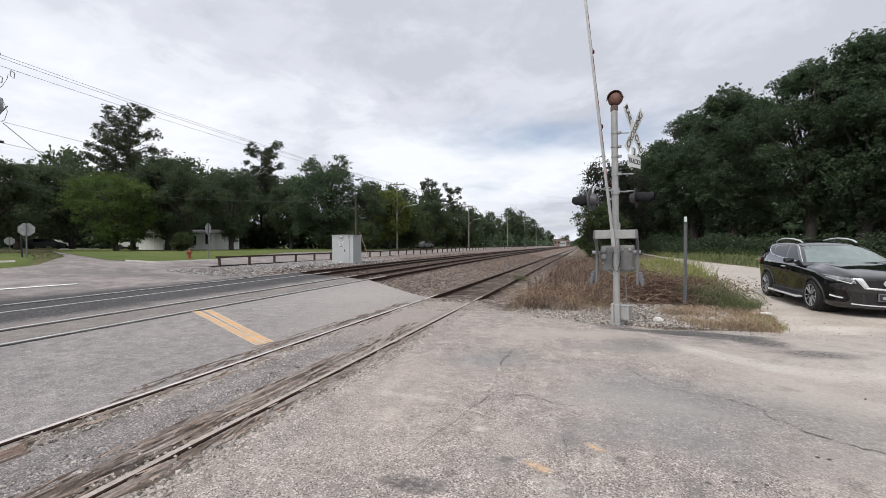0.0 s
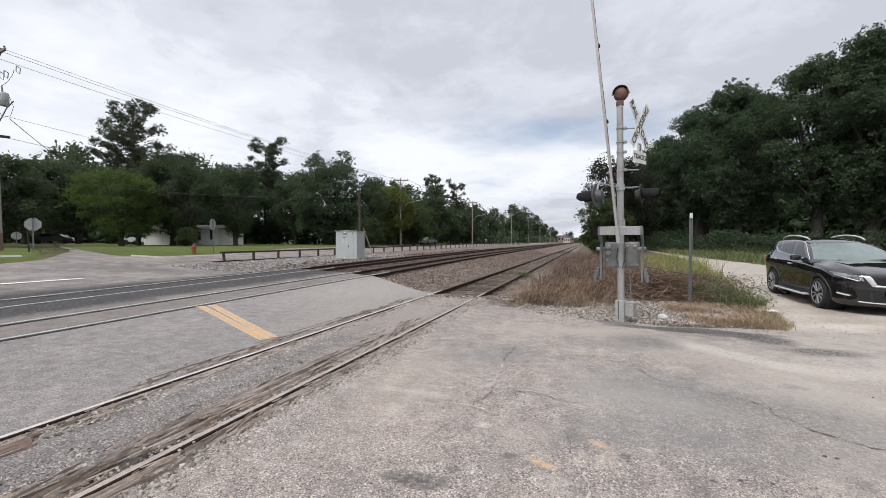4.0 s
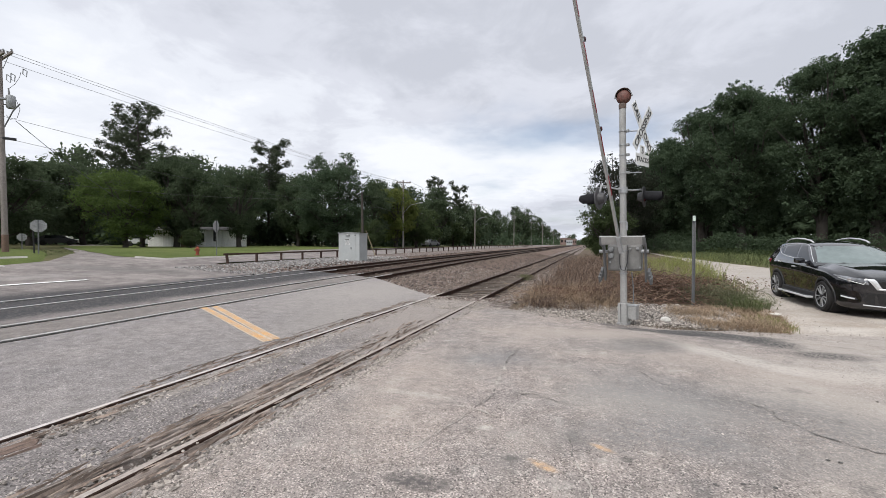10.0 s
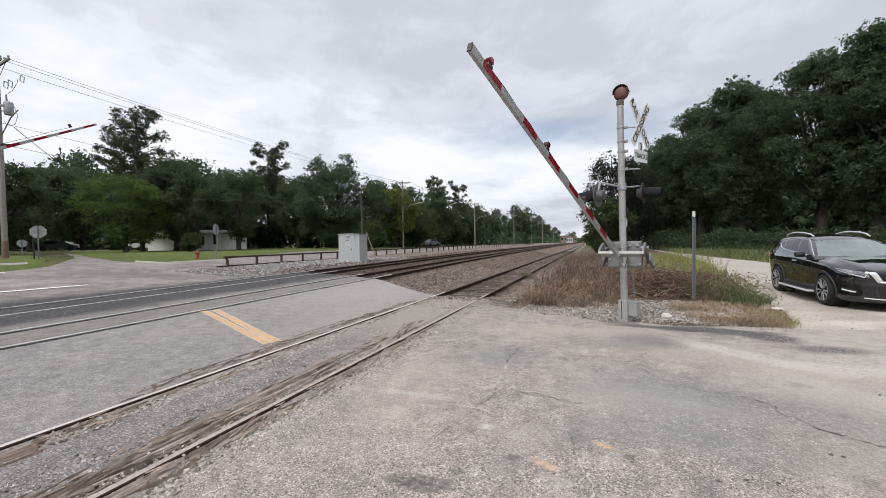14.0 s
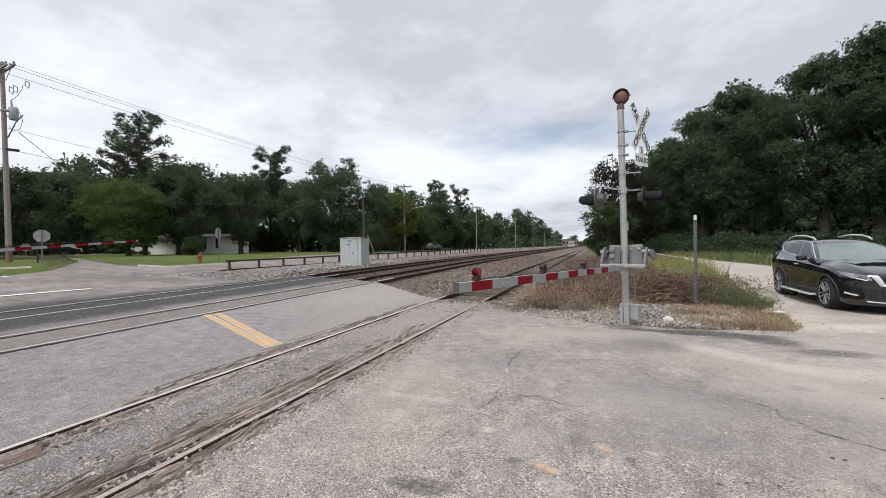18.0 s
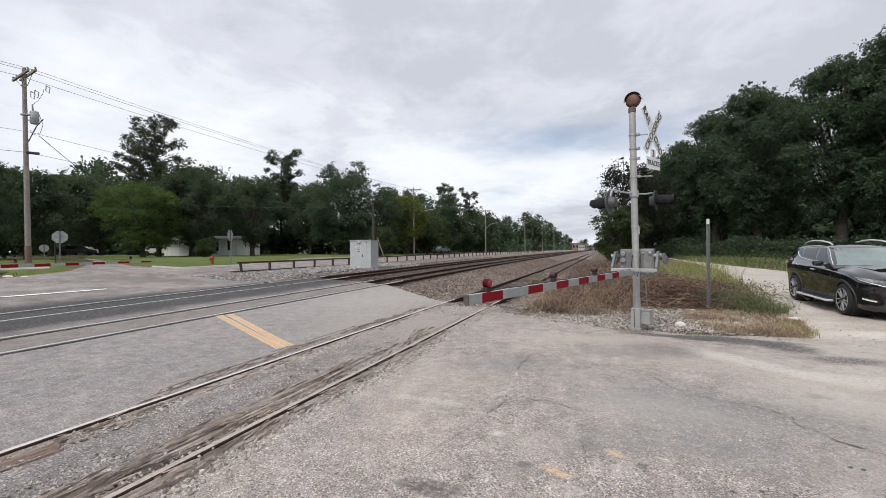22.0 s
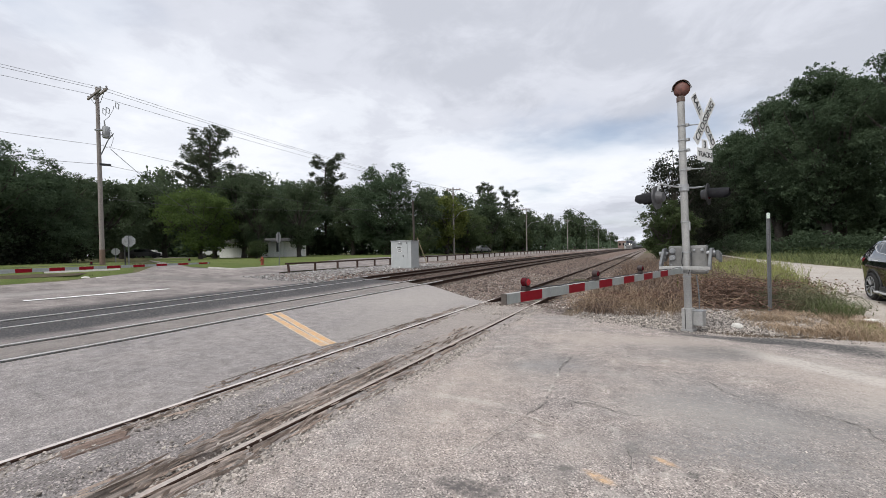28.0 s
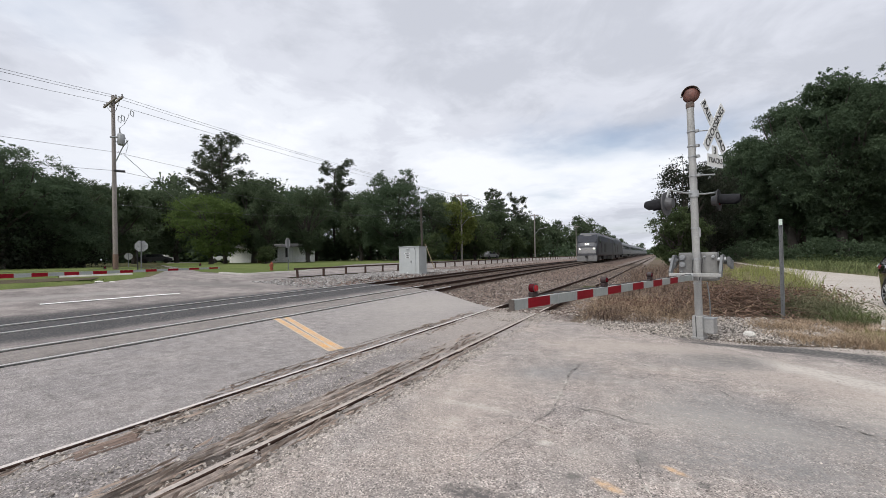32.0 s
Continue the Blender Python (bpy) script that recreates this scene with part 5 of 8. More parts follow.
def undergrowth(name, line, depth, h, n, size, material, label, seed):
    """Dense low growth along a line of points on the ground."""
    rng = np.random.RandomState(seed)
    pos = np.zeros((n, 3))
    seg = rng.rand(n) * (len(line) - 1)
    for i in range(n):
        k = int(seg[i])
        f = seg[i] - k
        x = line[k][0] + (line[k + 1][0] - line[k][0]) * f + rng.normal() * depth
        y = line[k][1] + (line[k + 1][1] - line[k][1]) * f + rng.normal() * depth
        top = h * (0.55 + 0.6 * noise.noise((x * 0.22, y * 0.22, seed)) + 0.35)
        pos[i] = (x, y, gz(x, y) + top * rng.rand() ** 0.8)
    nrm = rng.normal(size=(n, 3)) + np.array([0, 0, 0.5])
    nrm /= np.linalg.norm(nrm, axis=1)[:, None]
    ob = leaf_mesh(name, pos, nrm, size * (0.5 + rng.rand(n)), material)
    return tagged(ob, label, "undergrowth", "", "stuff")


undergrowth("undergrowth", [(4, 84), (9, 68), (13, 61), (18.5, 57), (23, 52.5), (30, 47), (37, 38), (42, 25)], 1.3, 2.4, 22000, 0.13, M["leaf_a"], "dark undergrowth below the roadside woods", 5)
undergrowth("undergrowth", [(14.6, 60), (16.5, 45), (19.0, 33), (22.0, 22), (26, 14)], 0.9, 0.8, 4500, 0.11, M["leaf_e"], "rank green weeds along the wood's edge", 6)
undergrowth("undergrowth", [(-88, 44), (-70, 50), (-56, 56), (-44, 60), (-37.5, 66), (-37.2, 85), (-36.7, 120)], 1.8, 5.0, 18000, 0.45, M["leaf_a"], "dark undergrowth below the far trees", 7)
undergrowth("undergrowth", [(-95, 70), (-100, 40), (-95, 10), (-85, -20), (-70, -50)], 3.0, 9.0, 16000, 0.8, M["leaf_a"], "distant woods behind the junction", 10)
undergrowth("undergrowth", [(50, 70), (55, 40), (56, 10), (50, -20)], 3.0, 9.0, 5000, 0.8, M["leaf_a"], "distant woods behind the dirt road", 11)
undergrowth("undergrowth", [(15, 125), (26, 96), (40, 84), (52, 74)], 2.0, 11.0, 15000, 0.7, M["leaf_a"], "dark woods behind the roadside trees", 12)
undergrowth("undergrowth", [(-37.5, 120), (-36.5, 200), (-35, 330), (-24, 520), (0, 620), (16, 420)], 2.5, 6.0, 7000, 0.9, M["leaf_a"], "distant woods along the railway", 8)
# the near-black shade under these trees is put into the leaf colour
undergrowth("undergrowth", [(-35, -4), (-38.5, 4), (-41, 10), (-44, 14.5), (-49, 18)], 0.9, 3.4, 20000, 0.12, M["leaf_g"], "dense growth below the junction trees, leaves darkened for shade", 13)
undergrowth("undergrowth", [(-80, 24), (-60, 15), (-50, 10), (-44, 6), (-40, -6)], 2.0, 5.0, 14000, 0.40, M["leaf_a"], "dark undergrowth behind the junction corner", 9)


def blades(name, n, area, h, w, material, label, seed, lean=0.35, dens=None, clump=0.0):
    """Grass blades and dry stalks: thin bent triangles standing on the ground."""
    rng = np.random.RandomState(seed)
    vs, fs = [], []
    made = 0
    while made < n:
        x, y = rng.uniform(area[0], area[1]), rng.uniform(area[2], area[3])
        if dens and rng.rand() > dens(x, y):
            continue
        if clump and noise.noise((x * 1.3, y * 1.3, seed)) < clump * rng.rand():
            continue
        made += 1
        z = gz(x, y) - 0.02
        a, hh = rng.uniform(0, 6.283), h * (0.45 + 0.75 * rng.rand()) * max(0.35, 0.95 + 1.25 * noise.noise((x * 1.5, y * 1.5, seed + 0.5)))
        lx, ly = math.cos(a) * hh * lean * rng.rand() * 2, math.sin(a) * hh * lean * rng.rand() * 2
        b = rng.uniform(0, 6.283)
        ux, uy = math.cos(b) * w, math.sin(b) * w
        k = len(vs)
        vs += [(x - ux, y - uy, z), (x + ux, y + uy, z), (x + lx * 0.4 + ux * 0.7, y + ly * 0.4 + uy * 0.7, z + hh * 0.6), (x + lx * 0.4 - ux * 0.7, y + ly * 0.4 - uy * 0.7, z + hh * 0.6), (x + lx, y + ly, z + hh * (1 - 0.2 * lean))]
        fs += [(k, k + 1, k + 2, k + 3), (k + 3, k + 2, k + 4)]
    ob = mesh_ob(name, vs, fs, material)
    return tagged(ob, label, "weeds", "", "stuff")


def oval(cx, cy, rx, ry):
    def f(x, y):
        q = ((x - cx) / rx) ** 2 + ((y - cy) / ry) ** 2 + 0.5 * noise.noise((x, y, 4))
        return 1.0 if q < 0.7 else max(0.0, 1.5 - q)
    return f


def verge_limit(x, y):
    """Where the verge's growth ends towards the sandy road."""
    return 1.0 if x < lerp(y, [(9, 3.4), (10, 3.75), (13, 4.3), (16, 4.8), (22.5, 5.6), (30, 6.5), (40, 7.1)]) else 0.0


blades("dry_weeds", 1500, (-1.8, 0.8, 10.2, 15), 0.5, 0.0035, M["straw"], "pale dead stems among the brown weeds", 29, 1.1, oval(-0.5, 12.2, 1.5, 2.2))
# dead brown weeds left of the mast and along the siding, brush pile, tall green grass
blades("dry_weeds", 5200, (-1.9, 0.7, 10.4, 15.5), 0.46, 0.004, M["dead"], "dead brown weeds beside the siding", 21, 1.4, oval(-0.6, 12.4, 1.4, 2.2), 0.22)
blades("dry_weeds", 9500, (-1.7, 3.2, 13, 40), 0.72, 0.007, M["dead"], "dead brown weeds beside the siding", 22, 1.3, lambda x, y: 0.9 if noise.noise((x * 0.5, y * 0.3, 2)) > -0.1 else 0.1)
blades("dry_weeds", 9000, (1.4, 4.1, 9.0, 12.4), 0.15, 0.004, M["straw"], "pale dry grass on the verge", 23, 1.2, lambda x, y: oval(3.0, 10.6, 1.2, 1.7)(x, y) * verge_limit(x, y))
blades("tall_grass", 900, (2.9, 4.6, 11.6, 15.5), 0.42, 0.004, M["blade"], "green grass at the edge of the verge", 24, 1.0, lambda x, y: oval(3.8, 13.2, 0.8, 1.8)(x, y) * verge_limit(x, y), 0.25)
blades("tall_grass", 3400, (0.8, 6.2, 15.2, 34), 0.62, 0.007, M["blade_pale"], "tall pale green grass beside the dirt road", 25, 0.5, lambda x, y: verge_limit(x, y) * (1.0 if x > 0.8 + 0.15 * (y - 15) else 0.1) * (1.0 if noise.noise((x * 0.9, y * 0.6, 8)) > 0.12 else 0.08))
blades("tall_grass", 900, (2.9, 3.9, 9.2, 11.0), 0.17, 0.005, M["blade_pale"], "green grass tuft at the verge's end", 26, 0.5, oval(3.35, 9.85, 0.34, 0.7))
blades("tall_grass", 9000, (-40, -24, 2, 17), 0.08, 0.014, M["blade"], "grass on the raised corner", 27, 0.5, lambda x, y: 1.0 if x < -24.4 - max(0, (y - 10)) * 0.9 else 0.0)
blades("tall_grass", 20000, (8.4, 24, 14, 70), 0.42, 0.018, M["blade"], "grass strip between dirt road and woods", 28, 0.5, lambda x, y: 1.0 if x > lerp(y, [(14, 14.8), (16, 13.9), (20.5, 11.5), (26, 9.6), (31, 9.0), (38, 8.7), (50, 8.3), (80, 9.2)]) else 0.0)


def brush_pile():
    """A heap of cut brown branches and curled vines behind the mast."""
    rng = np.random.RandomState(5)
    bm = bmesh.new()
    for i in range(800):
        x, y = rng.normal(1.8, 0.85), rng.normal(13.5, 0.6)
        heap = 0.85 * math.exp(-((x - 1.9) / 1.3) ** 2 - ((y - 13.7) / 0.9) ** 2)
        z = gz(x, y) + max(0.03, heap * rng.rand() ** 0.6)
        a, l, r = rng.uniform(0, 6.283), rng.uniform(0.25, 0.95), rng.uniform(0.003, 0.010) * (1.6 if i % 9 == 0 else 1)
        rise, curl = rng.normal() * 0.35, rng.normal() * 1.3
        p, pts = Vector((x, y, z)), []
        for k in range(6):
            pts.append(p.copy())
            a += curl * 0.35 + rng.normal() * 0.25
            rise = rise * 0.75 - 0.10 * k * 0.5 + rng.normal() * 0.10
            p = p + Vector((math.cos(a), math.sin(a), rise)) * (l / 5)
            p.z = max(p.z, gz(p.x, p.y) + 0.008)
        add_path(bm, pts, r, 4)
    ob = part("brush_pile", bm, M["twig"])
    return tagged(ob, "heap of dead brown branches and vines", "brush", "", "stuff")


def arching_weeds():
    """Long stems that arch over the verge's edge with small leaves along them."""
    rng = np.random.RandomState(19)
    bm = bmesh.new()
    pos, nrm = [], []
    for i in range(260):
        f = rng.rand()
        x, y = 2.85 + 0.9 * f + rng.normal() * 0.18, 13.7 - 0.9 * f + rng.normal() * 0.25
        a, l = rng.uniform(0, 6.283), rng.uniform(0.45, 1.15)
        p, rise, pts = Vector((x, y, gz(x, y) - 0.01)), rng.uniform(0.9, 2.4), []
        for k in range(8):
            pts.append(p.copy())
            d = Vector((math.cos(a), math.sin(a), rise)).normalized()
            p = p + d * (l / 7)
            rise -= rng.uniform(0.25, 0.75)
            a += rng.normal() * 0.15
            p.z = max(p.z, gz(p.x, p.y) + 0.01)
            if k > 1:
                for q in range(9):
                    pos.append(p + Vector(rng.normal(size=3) * 0.025))
                    nrm.append(rng.normal(size=3) + np.array([0, 0, 0.5]))
        add_path(bm, pts, rng.uniform(0.003, 0.0065), 4)
    tagged(part("weed_stems", bm, M["weed_stem"]), "arching grey-green stems at the verge's edge", "weeds", "", "stuff")
    nrm = np.array(nrm)
    nrm /= np.linalg.norm(nrm, axis=1)[:, None]
    ob = leaf_mesh("weed_leaves", np.array([tuple(v) for v in pos]), nrm, 0.010 + 0.013 * rng.rand(len(pos)), M["leaf_f"])
    return tagged(ob, "small grey-green leaves on arching weed stems", "weeds", "", "stuff")


def fallen_stems():
    """Dry stems lying and leaning among the weeds beside the siding."""
    rng = np.random.RandomState(8)
    bm = bmesh.new()
    for i in range(150):
        x, y = rng.normal(-0.5, 0.75), rng.normal(11.9, 0.8)
        a, l = rng.uniform(0, 6.283), rng.uniform(0.3, 0.9)
        z = gz(x, y) + rng.uniform(0.02, 0.22)
        up = rng.uniform(-0.1, 0.45)
        p = Vector((x, y, z))
        q = p + Vector((math.cos(a) * l, math.sin(a) * l, l * up))
        m = (p + q) / 2 + Vector((0, 0, 0.07 * l))
        add_tube(bm, p, m, 0.005, 0.004, 4, False)
        add_tube(bm, m, q, 0.004, 0.002, 4, False)
    return tagged(part("fallen_stems", bm, M["straw"]), "pale dry stems lying among the weeds", "weeds", "", "stuff")


brush_pile()
arching_weeds()
fallen_stems()
undergrowth("dry_brush", [(1.0, 13.6), (1.9, 13.8), (2.7, 13.9)], 0.42, 0.72, 5200, 0.022, M["deadleaf"], "withered brown leaves on the brush heap", 31)
undergrowth("weed_plants", [(2.9, 13.8), (3.2, 13.4), (3.6, 12.9), (3.8, 12.5)], 0.17, 0.36, 3600, 0.017, M["leaf_f"], "leafy green weeds at the verge's edge", 32)
undergrowth("dry_brush", [(-1.5, 11.6), (-0.9, 12.2), (-0.2, 11.6), (0.2, 12.6), (-0.6, 13.4), (0.4, 14.5), (0.6, 17)], 0.5, 0.36, 6500, 0.019, M["deadleaf"], "withered brown growth among the dead weeds", 34)
undergrowth("dry_brush", [(1.2, 14.4), (2.6, 14.6), (3.6, 15.2), (4.2, 16.5), (3.0, 17.5)], 0.6, 0.4, 3600, 0.03, M["deadleaf"], "withered brown growth in the tall grass", 35)
undergrowth("weed_plants", [(1.8, 14.4), (2.8, 14.8), (3.5, 15.8), (3.9, 17.4)], 0.35, 0.45, 5000, 0.02, M["leaf_f"], "leafy olive weeds in the tall grass", 36)
undergrowth("weed_plants", [(-2.95, 19.6), (-2.9, 20.2)], 0.16, 0.4, 500, 0.04, M["leaf_f"], "grey-green weed between the siding rails", 33)


# ---- loose stones ----
def stones(name, n, area, r, material, label, seed, dens=None, lift=0.0, height=None):
    rng = np.random.RandomState(seed)
    h = height or gz
    vs, fs = [], []
    base = [(1, 0, 0), (0, 1, 0), (-1, 0, 0), (0, -1, 0), (0, 0, 1), (0, 0, -1)]
    tri = [(0, 1, 4), (1, 2, 4), (2, 3, 4), (3, 0, 4), (1, 0, 5), (2, 1, 5), (3, 2, 5), (0, 3, 5)]
    made = 0
    while made < n:
        x, y = rng.uniform(area[0], area[1]), rng.uniform(area[2], area[3])
        if dens and rng.rand() > dens(x, y):
            continue
        made += 1
        s = r * (0.5 + rng.rand() ** 2 * 1.3)
        m = Euler(rng.uniform(0, 6.28, 3)).to_matrix()
        z = h(x, y) + lift + s * 0.3
        k = len(vs)
        for v in base:
            w = m @ Vector((v[0] * rng.uniform(0.7, 1.2), v[1] * rng.uniform(0.6, 1.1), v[2] * rng.uniform(0.5, 0.9)))
            vs.append((x + w.x * s, y + w.y * s, z + w.z * s * 0.8))
        fs += [(a + k, b + k, c + k) for a, b, c in tri]
    return tagged(mesh_ob(name, vs, fs, material), label, "stones", "", "stuff")


def past_apron(x, y):
    """Whether a place lies beyond the paved apron of the crossing."""
    return y > 11.9 - (x + 4.565) * 0.855 if x < -4.5 else y > 11.0


def siding_fill_z(x, y):
    return -0.008


stones("gravel", 12000, (-1.6, 3.2, 9.0, 12.9), 0.022, M["stone_pale"], "pale limestone gravel round the signal mast", 41, oval(0.9, 10.6, 2.3, 1.7))
stones("gravel", 9000, (-7.8, -1.7, 10.6, 24), 0.028, M["stone_brown"], "brown and pale ballast stones of the siding", 42, lambda x, y: 0 if not past_apron(x, y) else 0.05 if -4.7 < x < -2.85 and y > 11.7 else 1)
stones("gravel", 9000, (-8.3, -1.7, 10.4, 26), 0.025, M["stone_pale"], "pale ballast stones of the siding", 48, lambda x, y: 0.0 if not past_apron(x, y) else 0.07 if -4.7 < x < -2.85 and y > 11.7 else 1)
stones("gravel", 1500, (-2.84, -2.58, 0.4, 7.0), 0.016, M["stone_pale"], "broken pale stones between the rail and the asphalt", 54, lift=0.004, height=siding_fill_z)
stones("gravel", 2200, (-2.6, 3.1, 8.7, 10.9), 0.012, M["stone_pale"], "fine gravel where asphalt meets the verge", 49, lambda x, y: 1 if abs(y - lerp(x, EDGE)) < 0.35 else 0.12)
stones("gravel", 5000, (-8.5, -4.8, 13.6, 30), 0.045, M["stone_brown"], "brown ballast stones beside the main line", 43)
stones("gravel", 6500, (-21, -14.9, 15.5, 34), 0.05, M["stone_grey"], "pale ballast stones beside the signal house", 44)
stones("gravel", 9500, (-4.46, -2.52, 0.2, 11.5), 0.015, M["stone_pale"], "small loose stones along the siding rails", 45, lambda x, y: 1 if (abs(x + 4.27 + 0.05 * math.sin(y)) < 0.15 and 2.0 < y < 6.2) or (abs(x + 2.68) < 0.12 and 1.7 < y < 6.5) or (abs(x + 3.11) < 0.045 and y < 7) or y > 9.5 else 0.5 if abs(x + 2.70) < 0.08 else 0.07, height=siding_fill_z)
stones("gravel", 1500, (-2.6, 4.5, 1.5, 10.2), 0.008, M["stone_pale"], "small loose stones on the asphalt", 46, lambda x, y: 1 if y > 8.6 else 0.25)
stones("gravel", 1500, (-4.86, -4.58, 3.2, 10.5), 0.012, M["stone_pale"], "small stones between the rail and the broken edge", 52, height=siding_fill_z)
stones("gravel", 900, (-4.44, -3.7, 0.7, 1.75), 0.014, M["stone_pale"], "pale gravel patch at the timber's end", 47, height=siding_fill_z)
stones("gravel", 800, (3.9, 9.5, 9.2, 17), 0.009, M["stone_pale"], "loose pale stones on the sandy road", 53)
stones("gravel", 7500, (-8.6, -1.8, 24, 62), 0.055, M["stone_brown"], "brown and grey ballast stones along the line", 50)
stones("gravel", 5500, (-16.3, -8.2, 17.5, 60), 0.06, M["stone_dark"], "dark ballast stones between the main rails", 51)

# ---- crossing signals and gates ----
def letters(body, size, m, material, parent, name="lettering", label="", depth=0.003):
    """Words in the built-in font as a mesh; m places the text, which lies in its own x, y plane and is centred."""
    c = bpy.data.curves.new("text", "FONT")
    c.body, c.size, c.align_x, c.align_y, c.extrude, c.resolution_u = body, size, "CENTER", "CENTER", depth, 3
    o = bpy.data.objects.new("text", c)
    scene.collection.objects.link(o)
    bpy.context.view_layer.update()
    me = bpy.data.meshes.new_from_object(o.evaluated_get(bpy.context.evaluated_depsgraph_get()))
    bpy.data.objects.remove(o)
    bpy.data.curves.remove(c)
    me.transform(m)
    me.materials.clear()
    me.materials.append(material)
    ob = new(name, me)
    ob.parent = parent
    return tagged(ob, label) if label else ob


# in a signal's own space x looks towards the oncoming traffic, y runs across the road
FACE = Matrix(((0, 0, 1, 0), (1, 0, 0, 0), (0, 1, 0, 0), (0, 0, 0, 1)))


def light_head(parent, x, y, z, way, aim=0.0):
    """A flashing light: round black background, hood, lens and housing; way is +1 or -1 along x, aim turns it on its arm."""
    bm = bmesh.new()
    add_tube(bm, (0, y, z), (0.018 * way, y, z), 0.215, 0.215, 28)
    disc = part("background_disc", bm, M["black"] if way > 0 else M["disc_back"], parent, "round dark background disc")
    bm = bmesh.new()
    n = 20
    for i in range(n):
        a0, a1 = [radians(-35 + 250 * (i + k) / n) for k in (0, 1)]
        r = 0.118
        q = []
        for a, xx in ((a0, 0.02), (a1, 0.02), (a1, 0.36 - 0.14 * max(0, -math.sin(a1))), (a0, 0.36 - 0.14 * max(0, -math.sin(a0)))):
            q.append(bm.verts.new((xx * way, y + r * math.cos(a), z + r * math.sin(a) - 0.10 * (xx - 0.02))))
        bm.faces.new(q)
    bmesh.ops.remove_doubles(bm, verts=bm.verts, dist=0.002)
    bmesh.ops.solidify(bm, geom=list(bm.faces), thickness=0.006)
    part("hood", bm, M["hood"], parent, "black metal hood", smooth=True)
    part("lens", tube((0.02 * way, y, z), (0.035 * way, y, z), 0.105, 0.095, 20), M["red_lens"], parent, "dark red glass lens")
    part("housing", tube((-0.002 * way, y, z), (-0.11 * way, y, z), 0.12, 0.085, 18), M["disc_back"], parent, "grey metal lamp housing")
    turn = Matrix.Translation((x, y, z)) @ Matrix.Rotation(radians(aim), 4, "Z") @ Matrix.Translation((0, -y, -z))
    for ob in [c for c in parent.children if c.name.split(".")[0] in ("background_disc", "hood", "lens", "housing") and c.data.vertices[0].co.y * y > 0]:
        ob.data.transform(turn)


def signal(m, label):
    s = thing("crossing_signal", m, label, "crossing signal", "signals at the crossing")
    mast = part("mast", tube((0, 0, 0.02), (0, 0, 4.37), 0.066, 0.062, 20), M["silver"], s, "grey painted steel pipe mast", smooth=True)
    for z in (1.02, 1.12, 1.48, 2.06, 3.05, 3.42, 3.62, 3.90):
        part("band", tube((0, 0, z), (0, 0, z + 0.025), 0.075, 0.075, 18), M["galv"], mast)
    bm = box(0, 0, 0.22, 0.18, 0.18, 0.42, bevel=0.015)
    add_box(bm, 0, 0, 0.02, 0.21, 0.21, 0.05, bevel=0.01)
    part("base_casing", bm, M["silver"], s, "grey two-piece cast base casing")
    part("seam", box(-0.02, -0.091, 0.22, 0.012, 0.01, 0.40), M["black"], s)
    bm = box(0.17, 0.05, 0.25, 0.17, 0.17, 0.27, bevel=0.02)
    part("junction_box", bm, M["silver"], s, "grey cast junction box with a lid")
    part("lid", box(0.17, 0.05, 0.395, 0.19, 0.19, 0.025, bevel=0.008), M["galv"], s)
    # bell
    bm = lathe([(0.058, 4.36), (0.072, 4.37), (0.072, 4.45), (0.06, 4.47)], 16)
    part("bell_collar", bm, M["bell_cover"], s)
    turn = pose(0.02, 0.01, 4.61, 0, 0, 14) @ Matrix.Diagonal((0.9, 0.9, 0.92, 1))
    bm = bmesh.new()
    prof = [(0.0, -0.075), (0.08, -0.07), (0.13, -0.045), (0.155, -0.01), (0.16, 0.02), (0.15, 0.04), (0.11, 0.055), (0.05, 0.065), (0.0, 0.07)]
    n = 26
    rings = [[bm.verts.new((max(r, 0.002) * math.cos(6.2832 * k / n), h, max(r, 0.002) * math.sin(6.2832 * k / n))) for k in range(n)] for r, h in prof]
    for a, b in zip(rings, rings[1:]):
        for k in range(n):
            bm.faces.new((a[k], a[(k + 1) % n], b[(k + 1) % n], b[k]))
    bmesh.ops.transform(bm, matrix=turn, verts=bm.verts)
    bell = part("bell", bm, M["bell"], s, "weathered red gong bell", smooth=True)
    bm = bmesh.new()
    for k in range(14):
        a0, a1 = radians(5 + 170 * k / 14), radians(5 + 170 * (k + 1) / 14)
        q = [bm.verts.new((r * math.cos(a), yy, r * math.sin(a))) for a, r, yy in ((a0, 0.166, -0.08), (a1, 0.166, -0.08), (a1, 0.166, 0.05), (a0, 0.166, 0.05))]
        bm.faces.new(q)
    bmesh.ops.remove_doubles(bm, verts=bm.verts, dist=0.001)
    bmesh.ops.solidify(bm, geom=list(bm.faces), thickness=0.008)
    bmesh.ops.transform(bm, matrix=turn, verts=bm.verts)
    part("bell_cover", bm, M["bell_cover"], bell, "curved grey-brown bell cover", smooth=True)
    for sx in (-1, 1):
        bm = tube((0.165 * sx, -0.03, 0.0), (0.19 * sx, -0.03, 0.0), 0.022, 0.022, 10)
        bmesh.ops.transform(bm, matrix=turn, verts=bm.verts)
        part("bolt", bm, M["galv"], bell)
    # crossbuck: two boards that cross, lettered
    cx, cy, cz = 0.285, 0.255, 3.97
    for z, x1, y1 in ((3.90, 0.275, 0.245), (3.62, 0.10, 0.10), (3.42, 0.10, 0.10), (3.06, 0.27, 0.25)):
        bm = box(0.05, 0.04, z + 0.012, 0.12, 0.07, 0.05, bevel=0.006)
        if x1 > 0.12:
            add_tube(bm, (0, 0, z + 0.012), (x1, y1, z + 0.012), 0.012, 0.012, 8)
        part("bracket", bm, M["galv"], s, "galvanised clamp bracket")
